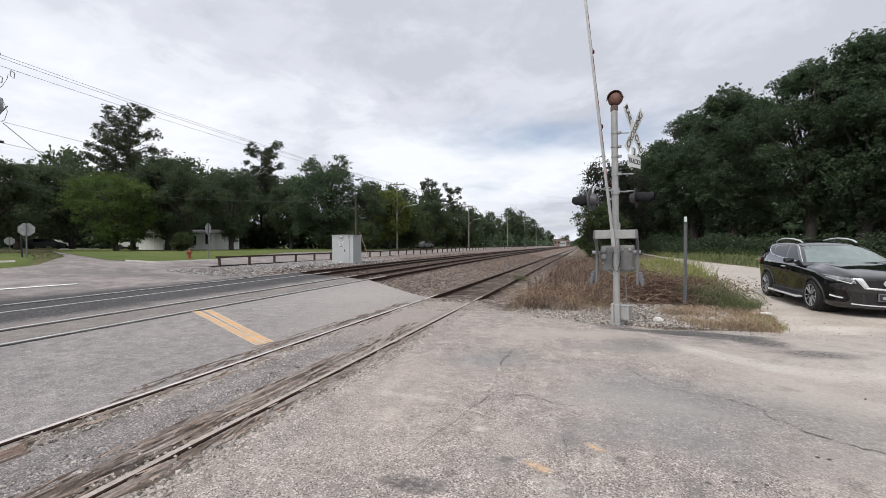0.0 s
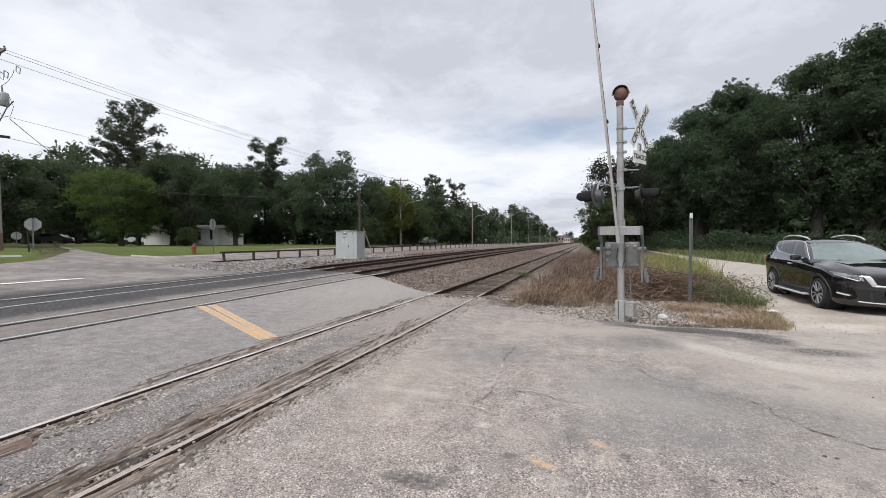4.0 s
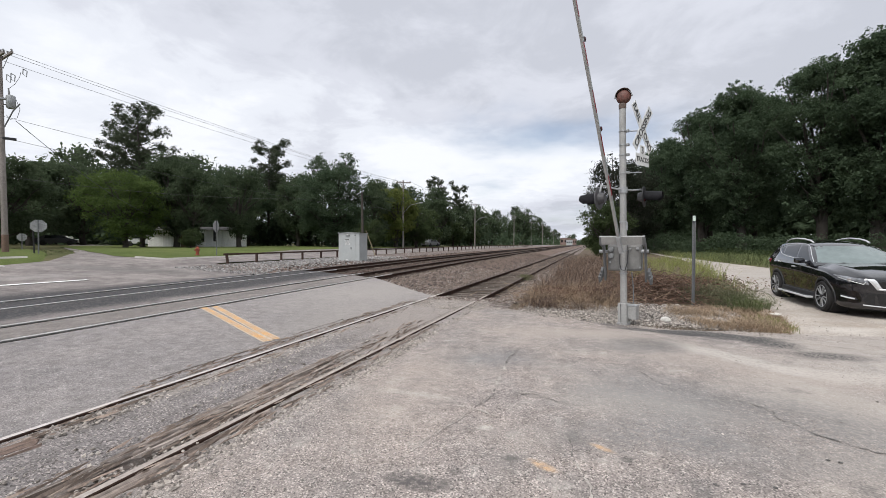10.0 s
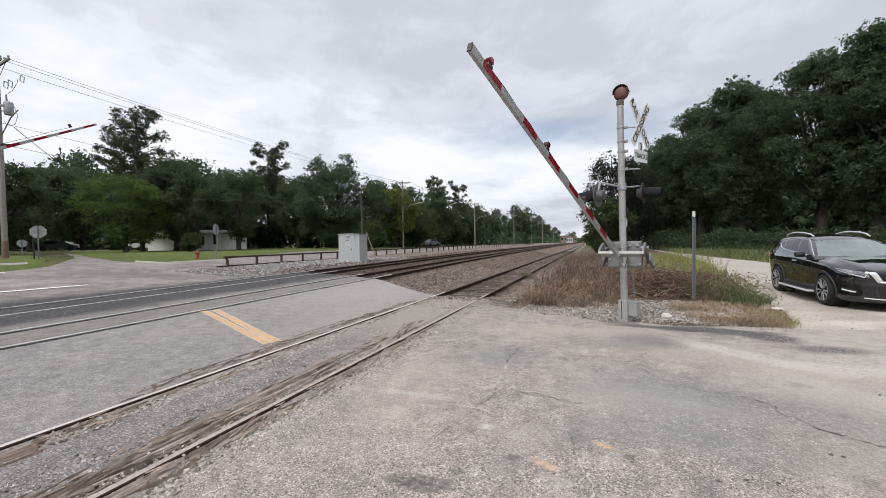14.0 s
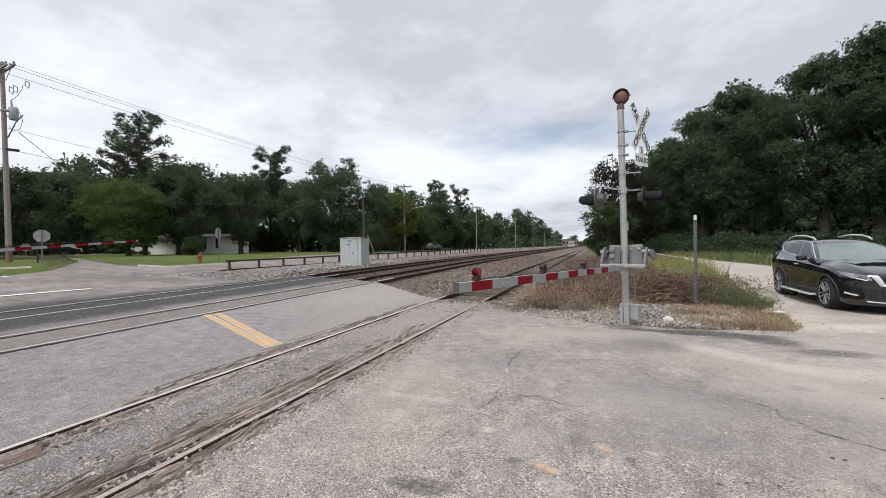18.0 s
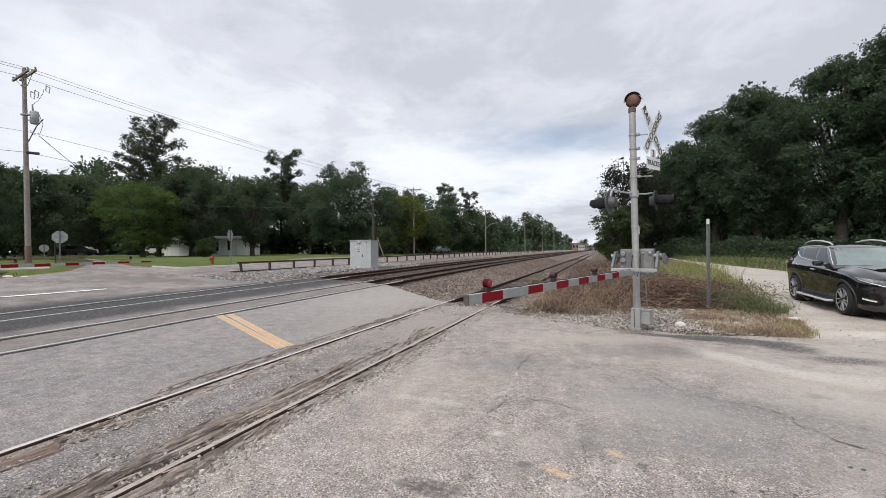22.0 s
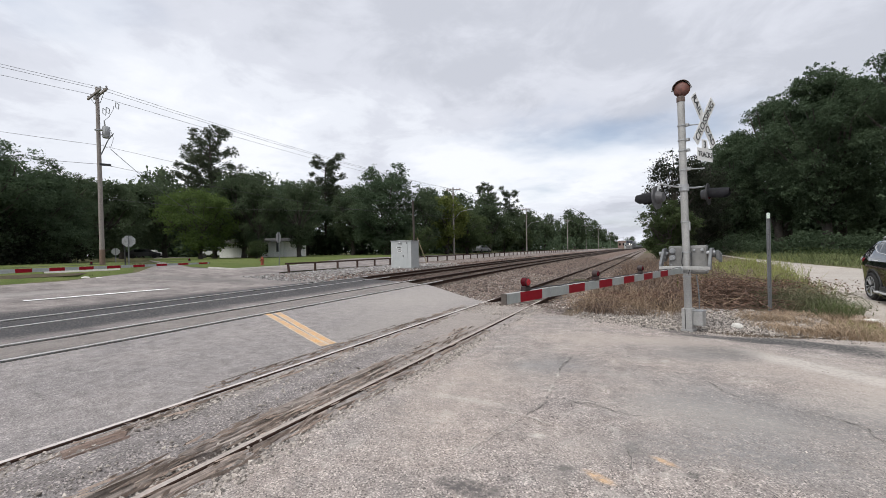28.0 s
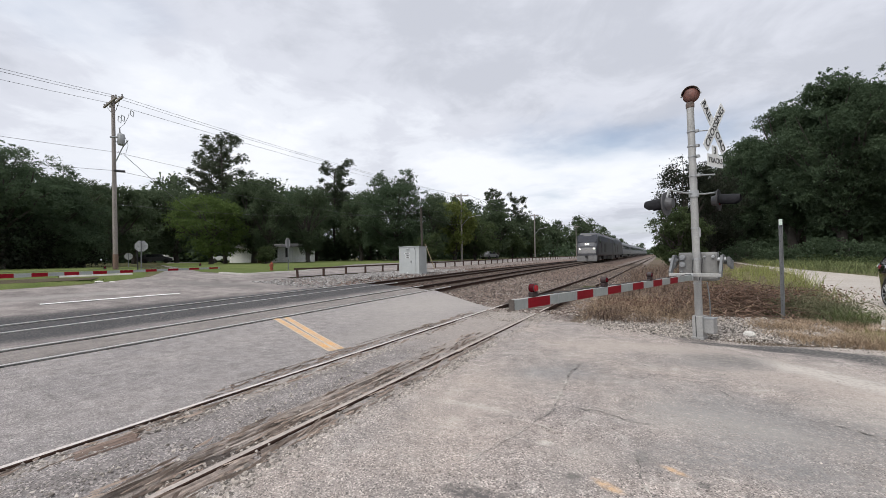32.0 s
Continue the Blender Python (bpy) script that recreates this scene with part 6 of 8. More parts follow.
    for word, tilt, off, gap in (("RAIL   ROAD", -52, 0.0, 0), ("CROSSING", 52, 0.014, 0)):
        rot = Matrix.Translation((cx, cy, cz)) @ pose(off, 0, 0, 0, 0, -6) @ FACE @ pose(0, 0, 0, 0, 0, tilt)
        bm = box(0, 0, 0, 1.12, 0.205, 0.006, rot, bevel=0.002)
        b = part("crossbuck_board", bm, M["sign_white"], s, "white crossbuck board with black letters")
        letters(word, 0.188, rot @ Matrix.Translation((0, -0.005, 0.008)) @ Matrix.Diagonal((1.02 if "   " in word else 1.12, 1.0, 1, 1)), M["sign_black"], b)
    # the plate below
    rot = Matrix.Translation((0.28, 0.275, 3.40)) @ pose(0, 0, 0, 0, 0, -6) @ FACE
    bm = add_box(box(0, -0.075, 0, 0.54, 0.235, 0.006, rot, bevel=0.002), 0, 0.12, 0, 0.20, 0.19, 0.0055, rot, bevel=0.002)
    plate = part("track_count_plate", bm, M["sign_white"], s, "white plate with black letters")
    letters("3", 0.20, rot @ Matrix.Translation((0, 0.115, 0.006)), M["sign_black"], plate)
    letters("TRACKS", 0.145, rot @ Matrix.Translation((0, -0.075, 0.006)) @ Matrix.Diagonal((0.95, 1, 1, 1)), M["sign_black"], plate)
    # light bar and heads
    bm = add_path(bmesh.new(), [(-0.15, -0.64, 2.77), (-0.07, -0.3, 2.735), (0, 0, 2.725), (0.07, 0.3, 2.735), (0.13, 0.64, 2.78)], 0.017, 10)
    add_tube(bm, (0, 0, 2.66), (0, 0, 2.78), 0.085, 0.085, 14)
    add_tube(bm, (-0.15, -0.64, 2.77), (-0.17, -0.70, 2.62), 0.02, 0.02, 8)
    add_tube(bm, (0.13, 0.64, 2.78), (0.15, 0.70, 2.72), 0.02, 0.02, 8)
    part("light_bar", bm, M["galv"], s, "galvanised arm bar", smooth=True)
    light_head(s, -0.17, -0.70, 2.51, -1, 3)
    light_head(s, 0.15, 0.70, 2.63, 1, 9)
    # cable and conduit
    bm = add_path(bmesh.new(), [(0.10, 0.16, 1.05), (0.13, 0.15, 0.8), (0.15, 0.12, 0.55), (0.16, 0.08, 0.42)], 0.012, 8)
    part("conduit", bm, M["galv_dark"], s, "flexible grey conduit", smooth=True)
    bm = add_path(bmesh.new(), [(-0.03, -0.07, 1.50), (-0.05, -0.09, 1.3), (-0.01, -0.10, 1.12), (0.06, -0.09, 1.08), (0.10, -0.06, 1.25), (0.10, 0.0, 1.5)], 0.008, 6)
    part("cable", bm, M["black"], s)
    part("lamp_holder", box(0.075, 0.0, 1.98, 0.03, 0.03, 0.16, bevel=0.006), M["galv"], s)
    # gate mechanism behind the mast
    g = pose(0, 0, 0, 0, 0, GATE_TURN)
    bm = box(0.0, 0.27, 1.345, 0.64, 0.32, 0.54, g, bevel=0.04)
    mech = part("gate_mechanism", bm, M["cast"], s, "grey cast gate mechanism case")
    part("door", box(0.06, 0.105, 1.345, 0.46, 0.015, 0.46, g, bevel=0.006), M["cast"], mech)
    for u, v, q in ((-0.25, 1.52, 0.055), (-0.25, 1.39, 0.055), (-0.27, 1.25, 0.02), (0.12, 1.53, 0.02), (0.25, 1.53, 0.03), (0.30, 1.15, 0.02)):
        bm = add_tube(bmesh.new(), (u, 0.11, v), (u, 0.06, v), q, q * 0.85, 14)
        add_tube(bm, (u, 0.06, v), (u, 0.045, v), q * 0.5, q * 0.45, 8)
        bmesh.ops.transform(bm, matrix=g, verts=bm.verts)
        part("bolt", bm, M["galv"], mech)
    bm = add_tube(bmesh.new(), (-0.46, 0.0, 1.477), (-0.34, 0.0, 1.477), 0.035, 0.035, 14)
    add_tube(bm, (0.34, 0.0, 1.477), (0.46, 0.0, 1.477), 0.035, 0.035, 14)
    for sx in (-1, 1):
        add_tube(bm, (0.345 * sx, 0.0, 1.477), (0.345 * sx, 0.2, 1.477), 0.03, 0.03, 10)
    bmesh.ops.transform(bm, matrix=g, verts=bm.verts)
    part("shaft", bm, M["galv"], s, "steel gate shaft")
    bm = box(0, 0.06, 1.477, 0.09, 0.2, 0.12, g)
    part("shaft_bearing", bm, M["galv"], s)
    return s


def gate(name_m, length, lamps, off, stripes, label, h0=0.094, h1=0.088, zb=-0.27, yaw=0.0):
    """A gate arm on its yoke: it lies along -y when down and turns about x through the origin."""
    a = thing("gate_arm", name_m, label, "gate arm", "gate arms at the crossing")
    # yoke: cross bar, two side plates with counterweights behind
    bm = box(0, -0.37, -0.27, 0.80, 0.17, 0.055, bevel=0.008)
    part("yoke_bar", bm, M["silver"], a, "grey steel yoke bar")
    for sx in (-1, 1):
        bm = add_prism(bmesh.new(), [(-0.45, -0.30), (-0.44, -0.20), (-0.10, 0.08), (0.12, 0.09), (0.60, 0.02), (0.64, -0.10), (0.12, -0.04), (-0.10, -0.05), (-0.29, -0.30)], 0.385 * sx - 0.02, 0.385 * sx + 0.02, "x")
        plate = part("side_plate", bm, M["galv_dark"], a, "grey steel side plate")
        for k in range(3):
            part("counterweight", box(0.44 * sx + 0.02 * k * sx, 0.48 + 0.05 * k, -0.04 - 0.03 * k, 0.05, 0.18 - 0.02 * k, 0.17, bevel=0.012), M["galv_dark"], plate, "cast iron counterweight")
    # the arm in stripes, slightly tapered
    n = len(stripes)
    y = 0.34
    part("arm_socket", box(off, -0.30, zb, 0.07, 0.34, 0.12, bevel=0.01), M["galv"], a, "grey arm socket")
    beam = None
    for w, colour in stripes:
        y2 = min(length, y + w)
        ha, hb = [h0 + (h1 - h0) * v / length for v in (y, y2)]
        bm = bmesh.new()
        vs = [bm.verts.new((off + sx * 0.023, -yy, zb + sz * hh / 2)) for yy, hh in ((y, ha), (y2, hb)) for sx, sz in ((-1, -1), (1, -1), (1, 1), (-1, 1))]
        for f in ((0, 1, 2, 3), (7, 6, 5, 4), (0, 4, 5, 1), (1, 5, 6, 2), (2, 6, 7, 3), (3, 7, 4, 0)):
            bm.faces.new([vs[i] for i in f])
        sec = part("arm_section", bm, [M[colour], M["arm_al"]], a, "red reflective arm section" if colour == "arm_red" else "grey-white reflective arm section")
        for poly in sec.data.polygons:
            poly.material_index = 1 if abs(poly.normal.z) > 0.7 else 0
        y = y2
    part("end_cap", box(off, -length - 0.006, zb, 0.050, 0.014, h1 + 0.004), M["arm_end"], a, "dark hollow arm end")
    part("splice_strap", box(off, -length * 0.874, zb, 0.050, 0.012, h1 + 0.01), M["galv"], a)
    # lamps on top with their cable
    top = zb + h0 / 2
    for k, (ly, lit) in enumerate(lamps):
        bm = add_tube(bmesh.new(), (off, -ly, top), (off, -ly, top + 0.05), 0.016, 0.016, 8)
        add_tube(bm, (off - 0.03, -ly, top + 0.08), (off + 0.03, -ly, top + 0.08), 0.037, 0.040, 16)
        add_box(bm, off, -ly, top + 0.022, 0.055, 0.085, 0.044, bevel=0.008)
        lamp = part("gate_lamp", bm, M["lamp_body"], a, "small black gate lamp")
        part("lamp_drum", tube((off - 0.026, -ly, top + 0.08), (off + 0.026, -ly, top + 0.08), 0.041, 0.041, 16), M["red_lens"] if lit else M["lamp_body"], lamp, "dark red lamp drum" if lit else "black lamp drum")
        for sx in (-1, 1):
            part("lens", tube((off + 0.03 * sx, -ly, top + 0.08), (off + 0.040 * sx, -ly, top + 0.08), 0.032, 0.024, 16), M["red_glow"] if lit else M["red_lens"], lamp, "lit red lens" if lit else "dim red lens")
    pts = [(off + 0.012, -0.5 - (lamps[0][0] - 0.5) * i / 16, top + 0.006 + 0.012 * (i % 2)) for i in range(17)]
    part("cable", add_path(bmesh.new(), pts, 0.006, 5), M["black"], a, "thin black lamp cable")
    # the arm is bolted to the yoke at a slight angle
    skew = Matrix.Rotation(radians(-yaw), 4, "Z")
    for ob in a.children_recursive:
        if not ob.name.startswith(("yoke_bar", "side_plate", "counterweight")):
            ob.data.transform(skew)
    return a


GATE_TURN = 14.74
ROAD_TURN = -26.0
signal(pose(0.64, 9.0, 0, 0, -0.9, ROAD_TURN), "grey crossing signal mast with crossbuck, bell and lights")
signal(pose(-20.95, 1.0, gz(-20.95, 1.0) - 0.1, 0, 0, 180 + ROAD_TURN), "grey crossing signal mast beyond the tracks")
near_stripes = [(0.97, "arm_white")] + [(0.385, "arm_red"), (0.38, "arm_white")] * 4 + [(0.37, "arm_red"), (0.54, "arm_white"), (0.37, "arm_red"), (0.22, "arm_white")]
near_gate = gate(pose(0.64, 8.96, 1.477), 5.86, [(5.53, True), (4.03, False), (2.53, False)], 0.0, near_stripes, "red and grey striped gate arm with lamps", zb=-0.313, yaw=5.97)
far_stripes = [(0.66, "arm_white")] + [(0.40, "arm_red"), (0.41, "arm_white")] * 6 + [(0.39, "arm_red"), (0.37, "arm_white")] * 3 + [(0.35, "arm_red"), (0.36, "arm_white")] * 3 + [(0.32, "arm_red"), (0.1, "arm_white")]
far_gate = gate(pose(-20.9, 1.0, 1.36), 10.65, [(9.95, False), (6.95, False), (3.4, False)], -0.265, far_stripes, "red and grey striped gate arm beyond the tracks", 0.20, 0.06)

# ---- signal house ----
def signal_house():
    b = thing("signal_house", pose(-17.75, 26.0, 0.27), "grey steel signal house with a door and small signs", "equipment cabinet")
    w, d, h = 1.80, 1.12, 2.09
    part("plinth", box(w / 2, d / 2, -0.06, w + 0.1, d + 0.1, 0.2, bevel=0.01), M["concrete"], b, "concrete footing")
    part("body", box(w / 2, d / 2, h / 2, w, d, h, bevel=0.02), M["bungalow"], b, "pale grey painted steel body")
    bm = add_prism(bmesh.new(), [(-0.05, h), (w + 0.05, h), (w + 0.05, h + 0.03), (w / 2, h + 0.07), (-0.05, h + 0.03)], -0.05, d + 0.05)
    part("roof", bm, M["bungalow"], b, "shallow grey roof lid")
    for x, y in ((0, 0), (w, 0), (0, d), (w, d)):
        part("lifting_lug", box(x, y, h + 0.04, 0.04, 0.04, 0.08), M["galv"], b)
    door = part("door", box(w * 0.47, -0.012, h * 0.47, 1.30, 0.03, 1.82, bevel=0.008), M["bungalow"], b, "grey steel door")
    part("handle", box(w * 0.62, -0.05, 0.98, 0.04, 0.06, 0.16, bevel=0.01), M["black"], door, "black door handle")
    part("hasp", box(w * 0.42, -0.035, 0.12, 0.10, 0.03, 0.10, bevel=0.01), M["sign_white"], door)
    part("vent_hood", box(w * 0.45, -0.05, 1.95, 0.34, 0.1, 0.05, bevel=0.01), M["galv"], b)
    part("lamp", tube((w * 0.45, -0.02, 2.0), (w * 0.45, -0.10, 2.0), 0.05, 0.04, 12), M["sign_white"], b, "small white lamp")
    part("latch", box(w * 0.80, -0.02, 1.94, 0.06, 0.03, 0.08), M["black"], b)
    for x, z, ww in ((0.42, 1.62, 0.42), (0.44, 1.45, 0.22), (0.44, 1.30, 0.30)):
        sign = part("notice", box(w * x, -0.033, z, ww + 0.08, 0.006, 0.10), M["sign_white"], door, "small notice with dark bars of writing")
        part("writing_bar", box(w * x, -0.040, z, ww, 0.006, 0.045), M["sign_black"], sign)


signal_house()


# ---- guard fence beside the railway ----
def guard_fence():
    f = thing("guard_fence", pose(0, 0, 0), "long rusty guard fence of posts and one rail", "fence")
    y0, n, step = 19.4, 62, 2.35
    bm = box(0, 0, 0.1, 0.13, 0.11, 1.1, bevel=0.01)
    first = part("post", bm, M["fence"], f, "rusty steel post")
    top = []
    for k in range(n):
        x, y = -21.4 + 0.05 * noise.noise((k, 0, 0)), y0 + step * k
        z = gz(x, y)
        o = first if k == 0 else new("post", first.data)
        o.parent = f
        o.location = (x, y, z + (0 if k else -0.02))
        o.rotation_euler = (0, 0, 0) if k else (0.0, -0.16, 0.0)
        top.append((x + 0.09 - (0.16 if k == 0 else 0), y - (0.25 if k == 0 else 0), z + 0.60))
    for a, b in zip(top, top[1:]):
        d = Vector(b) - Vector(a)
        m = Matrix.Translation((Vector(a) + Vector(b)) / 2) @ d.to_track_quat("Y", "Z").to_matrix().to_4x4()
        part("fence_rail", box(0, 0, 0, 0.05, d.length, 0.11, m), M["fence"], f)


guard_fence()


# ---- marker post ----
def marker_post():
    p = thing("marker_post", pose(2.59, 12.52, 0.0), "galvanised square marker post with a white top", "post")
    out = [(-0.040, -0.012), (-0.030, -0.012), (-0.018, 0.022), (0.018, 0.022), (0.030, -0.012), (0.040, -0.012), (0.040, -0.006), (0.034, -0.006), (0.022, 0.030), (-0.022, 0.030), (-0.034, -0.006), (-0.040, -0.006)]
    part("post", add_prism(bmesh.new(), out, -0.03, 2.39, "z"), M["galv_dark"], p, "grey perforated steel channel post")
    part("reflector", box(0, -0.018, 2.32, 0.066, 0.008, 0.14, bevel=0.002), M["reflector"], p, "pale green reflector at the top")
    for k in range(14):
        part("hole", tube((0, 0.0205, 0.3 + 0.13 * k), (0, 0.0218, 0.3 + 0.13 * k), 0.008, 0.008, 8), M["black"], p)


marker_post()
rock = lathe([(0.02, 0.0), (0.09, 0.0), (0.11, 0.04), (0.08, 0.09), (0.03, 0.11)], 9)
for v in rock.verts:
    v.co += Vector((noise.noise(v.co * 9), noise.noise(v.co * 9 + Vector((3, 1, 0))), noise.noise(v.co * 9 + Vector((0, 5, 2))))) * 0.03
o = part("white_rock", rock, M["stone_white"])
o.location = (1.49, 9.62, gz(1.49, 9.62) - 0.01)
tagged(o, "white broken limestone rock on the verge", "rock")
for x, y, s in ((3.95, 11.2, 1.3), (3.6, 10.6, 0.5), (-0.9, 10.3, 0.5), (2.2, 12.4, 0.6), (0.2, 12.0, 0.5), (-24.0, 9.5, 1.6), (-23.8, 9.95, 1.2), (2.75, 13.3, 0.7)):
    o2 = new("white_rock", o.data)
    o2.matrix_basis = pose(x, y, gz(x, y) - 0.02, 0, 0, x * 90) @ Matrix.Diagonal((s, s, s * 0.5, 1))
    tagged(o2, "pale flat limestone rock on the verge", "rock")


# ---- signs and hydrant across the tracks ----
def stop_sign(x, y, zc, zg, turn, size, label, back=True, lean=0.0):
    s = thing("stop_sign", pose(x, y, zg, 0, lean, turn), label, "road sign", "stop signs at the junction")
    part("post", box(0, 0, (zc - zg + size / 2) / 2, 0.06, 0.05, zc - zg + size / 2, bevel=0.004), M["galv_dark"], s, "galvanised sign post")
    r = size / 2 / math.cos(radians(22.5))
    out = [(r * math.cos(radians(22.5 + 45 * k)), zc - zg + r * math.sin(radians(22.5 + 45 * k))) for k in range(8)]
    face = part("sign_plate", add_prism(bmesh.new(), out, 0.030, 0.036), M["sign_back"], s, "bare metal back of an octagonal sign")
    part("sign_face", add_prism(bmesh.new(), [(u * 0.98, zc - zg + (v - zc + zg) * 0.98) for u, v in out], 0.0365, 0.039), M["arm_red"], s, "red front of the sign")
    for z in (-0.2, 0.2):
        part("bolt", tube((0, -0.03, zc - zg + z), (0, -0.04, zc - zg + z), 0.012, 0.012, 8), M["galv"], s)


stop_sign(-28.2, 13.3, 2.50, 0.90, 60, 0.66, "stop sign seen from its bare metal back")
stop_sign(-36.5, 16.33, 1.95, 1.0, 65, 0.50, "small sign further down the side street")
stop_sign(-25.2, 21.9, 2.80, 0.72, 112, 0.80, "stop sign standing on the lawn")
p = thing("sign_post", pose(-28.7, 13.35, 0.9, 0, -4, 0), "leaning dark sign post beside the stop sign", "post")
part("post", box(0, 0, 0.75, 0.06, 0.05, 1.5), M["black"], p)


def hydrant(x, y):
    h = thing("fire_hydrant", pose(x, y, gz(x, y)), "rusty red fire hydrant on the lawn's edge", "hydrant")
    part("barrel", lathe([(0.16, 0), (0.16, 0.05), (0.10, 0.06), (0.10, 0.42), (0.13, 0.43), (0.13, 0.47), (0.11, 0.48), (0.09, 0.56), (0.04, 0.60)], 18), M["hydrant"], h, "red iron barrel", smooth=True)
    part("nut", lathe([(0.03, 0.59), (0.03, 0.66), (0.01, 0.67)], 6), M["hydrant"], h)
    for a in (0, 120, 240):
        c, s = math.cos(radians(a)), math.sin(radians(a))
        part("outlet", tube((0.09 * c, 0.09 * s, 0.36), (0.17 * c, 0.17 * s, 0.36), 0.06, 0.06, 12), M["hydrant"], h)


hydrant(-25.6, 20.7)
strip("kerb", [(-25.2, 16.3), (-24.0, 17.3), (-24.1, 19.4), (-24.15, 22.6), (-25.0, 24.6)], [(-25.3, 16.45), (-24.15, 17.35), (-24.25, 19.4), (-24.3, 22.6), (-25.15, 24.7)], 40, 3, 0.09, M["concrete"], "pale concrete kerb round the lawn's corner", skirt=0.1)
strip("ditch", [(-24.6, -8), (-24.55, 6.6), (-24.55, 8.0), (-24.6, 9.4), (-25.0, 10.0)], [(-26.0, -8), (-25.8, 7.0), (-25.7, 8.0), (-25.6, 9.4), (-25.3, 10.0)], 60, 6, 0.056, M["ditch"], "dark earthy ditch in the grassy corner", rough=0.25)
strip("kerb", [(-26.0, 8.7), (-26.0, 10.0), (-26.1, 11.9)], [(-26.2, 8.7), (-26.2, 10.0), (-26.3, 11.9)], 20, 3, 0.13, M["concrete"], "low broken concrete kerb on the raised corner", skirt=0.1)


# ---- utility poles and wires ----
def utility_pole(x, y, h, r, label, arm_z=(0.35,), arm_turn=0.0, arm_len=2.4, arms=1, material="wood_pole", arm_h=0.12):
    p = thing("utility_pole", pose(x, y, gz(x, y)), label, "utility pole", "utility poles along the road")
    part("pole", tube((0, 0, -0.3), (0, 0, h), r, r * 0.66, 14), M[material], p, "weathered wooden pole", smooth=True)
    q = pose(0, 0, 0, 0, 0, arm_turn)
    for k in range(arms):
        z = h - 0.35 - 0.12 * k
        off = (r * 0.75 + 0.05) * (1 if k == 0 else -1)
        a = part("crossarm", box(0, off, z, arm_len, 0.10, arm_h, q, bevel=0.008), M["wood_pole"], p, "wooden crossarm")
        for u in (-0.46, -0.25, 0.25, 0.46):
            bm = lathe([(0.02, z + 0.06), (0.02, z + 0.11), (0.05, z + 0.12), (0.055, z + 0.16), (0.03, z + 0.2)], 10)
            bmesh.ops.transform(bm, matrix=q @ Matrix.Translation((u * arm_len, off, 0)), verts=bm.verts)
            part("insulator", bm, M["insulator"], a, "porcelain insulator")
        for sx in (-1, 1):
            bm = add_tube(bmesh.new(), (0.3 * arm_len * sx, off, z - 0.05), (0, off * 0.8, z - 0.6), 0.015, 0.015, 6)
            bmesh.ops.transform(bm, matrix=q, verts=bm.verts)
            part("brace", bm, M["galv_dark"], a)
    return p


main_pole = utility_pole(-30.4, 12.9, 11.08, 0.140, "tall wooden utility pole with two crossarms and transformer", arm_turn=-9, arm_len=2.6, arms=2)
part("pole_foot", tube((0, 0, -0.2), (0, 0, 1.0), 0.146, 0.144, 14), M["wood_red"], main_pole, "reddish lower pole section", smooth=True)
tq = pose(0, 0, 0, 0, 0, -20)
bm = lathe([(0.17, 7.98), (0.20, 8.02), (0.20, 8.61), (0.18, 8.68), (0.09, 8.72)], 18)
bmesh.ops.transform(bm, matrix=Matrix.Translation((0.38, -0.05, 0)), verts=bm.verts)
tr = part("transformer", bm, M["galv"], main_pole, "grey pole transformer can", smooth=True)
part("bushing", tube((0.32, -0.05, 8.70), (0.30, -0.05, 9.08), 0.05, 0.03, 10), M["insulator"], tr)
part("transformer_bracket", add_tube(tube((0.1, 0, 8.5), (0.25, -0.05, 8.5), 0.03), (0.1, 0, 8.16), (0.25, -0.05, 8.16), 0.03), M["galv_dark"], tr)
part("lamp_arm", add_path(bmesh.new(), [(0.1, -0.1, 6.9), (0.45, -0.40, 7.8), (0.72, -0.6, 8.2)], 0.03, 8), M["galv_dark"], main_pole, "street lamp bracket")
part("street_lamp_head", box(0.88, -0.68, 8.24, 0.40, 0.18, 0.10, pose(0, 0, 0, 0, -6, 0), bevel=0.04), M["galv"], main_pole, "grey street lamp head")
for u, v, z in ((0.9, 0.4, 10.45), (0.42, 0.2, 10.0), (0.25, -0.3, 9.75)):
    part("cutout", add_path(bmesh.new(), [(u, v, z), (u + 0.16, v, z - 0.1), (u + 0.12, v, z - 0.42), (u - 0.02, v, z - 0.3), (u, v, z)], 0.025, 6), M["galv"], main_pole, "fuse cutout")
part("jumper_wire", add_path(bmesh.new(), [(0.8, 0.35, 10.2), (0.75, 0.25, 9.9), (0.55, 0.1, 9.4), (0.32, -0.03, 9.08)], 0.012, 5), M["black"], main_pole)
part("jumper_wire", add_path(bmesh.new(), [(0.58, -0.1, 8.5), (0.72, -0.1, 8.0), (0.6, -0.1, 7.5), (0.3, -0.05, 7.35), (0.2, 0.0, 7.6)], 0.012, 5), M["black"], main_pole)
part("cable_box", box(0.28, -0.05, 6.3, 0.55, 0.15, 0.14, bevel=0.03), M["black"], main_pole, "black cable splice case")

# the gear hangs on the side away from the junction, and the pole leans a little
main_pole.matrix_basis = pose(-30.4, 12.9, gz(-30.4, 12.9), 0.7, -0.3, 0)
for ob in main_pole.children_recursive:
    if ob.name.split(".")[0] not in ("pole", "pole_foot", "crossarm", "insulator", "brace"):
        ob.data.transform(Matrix.Rotation(radians(67), 4, "Z"))

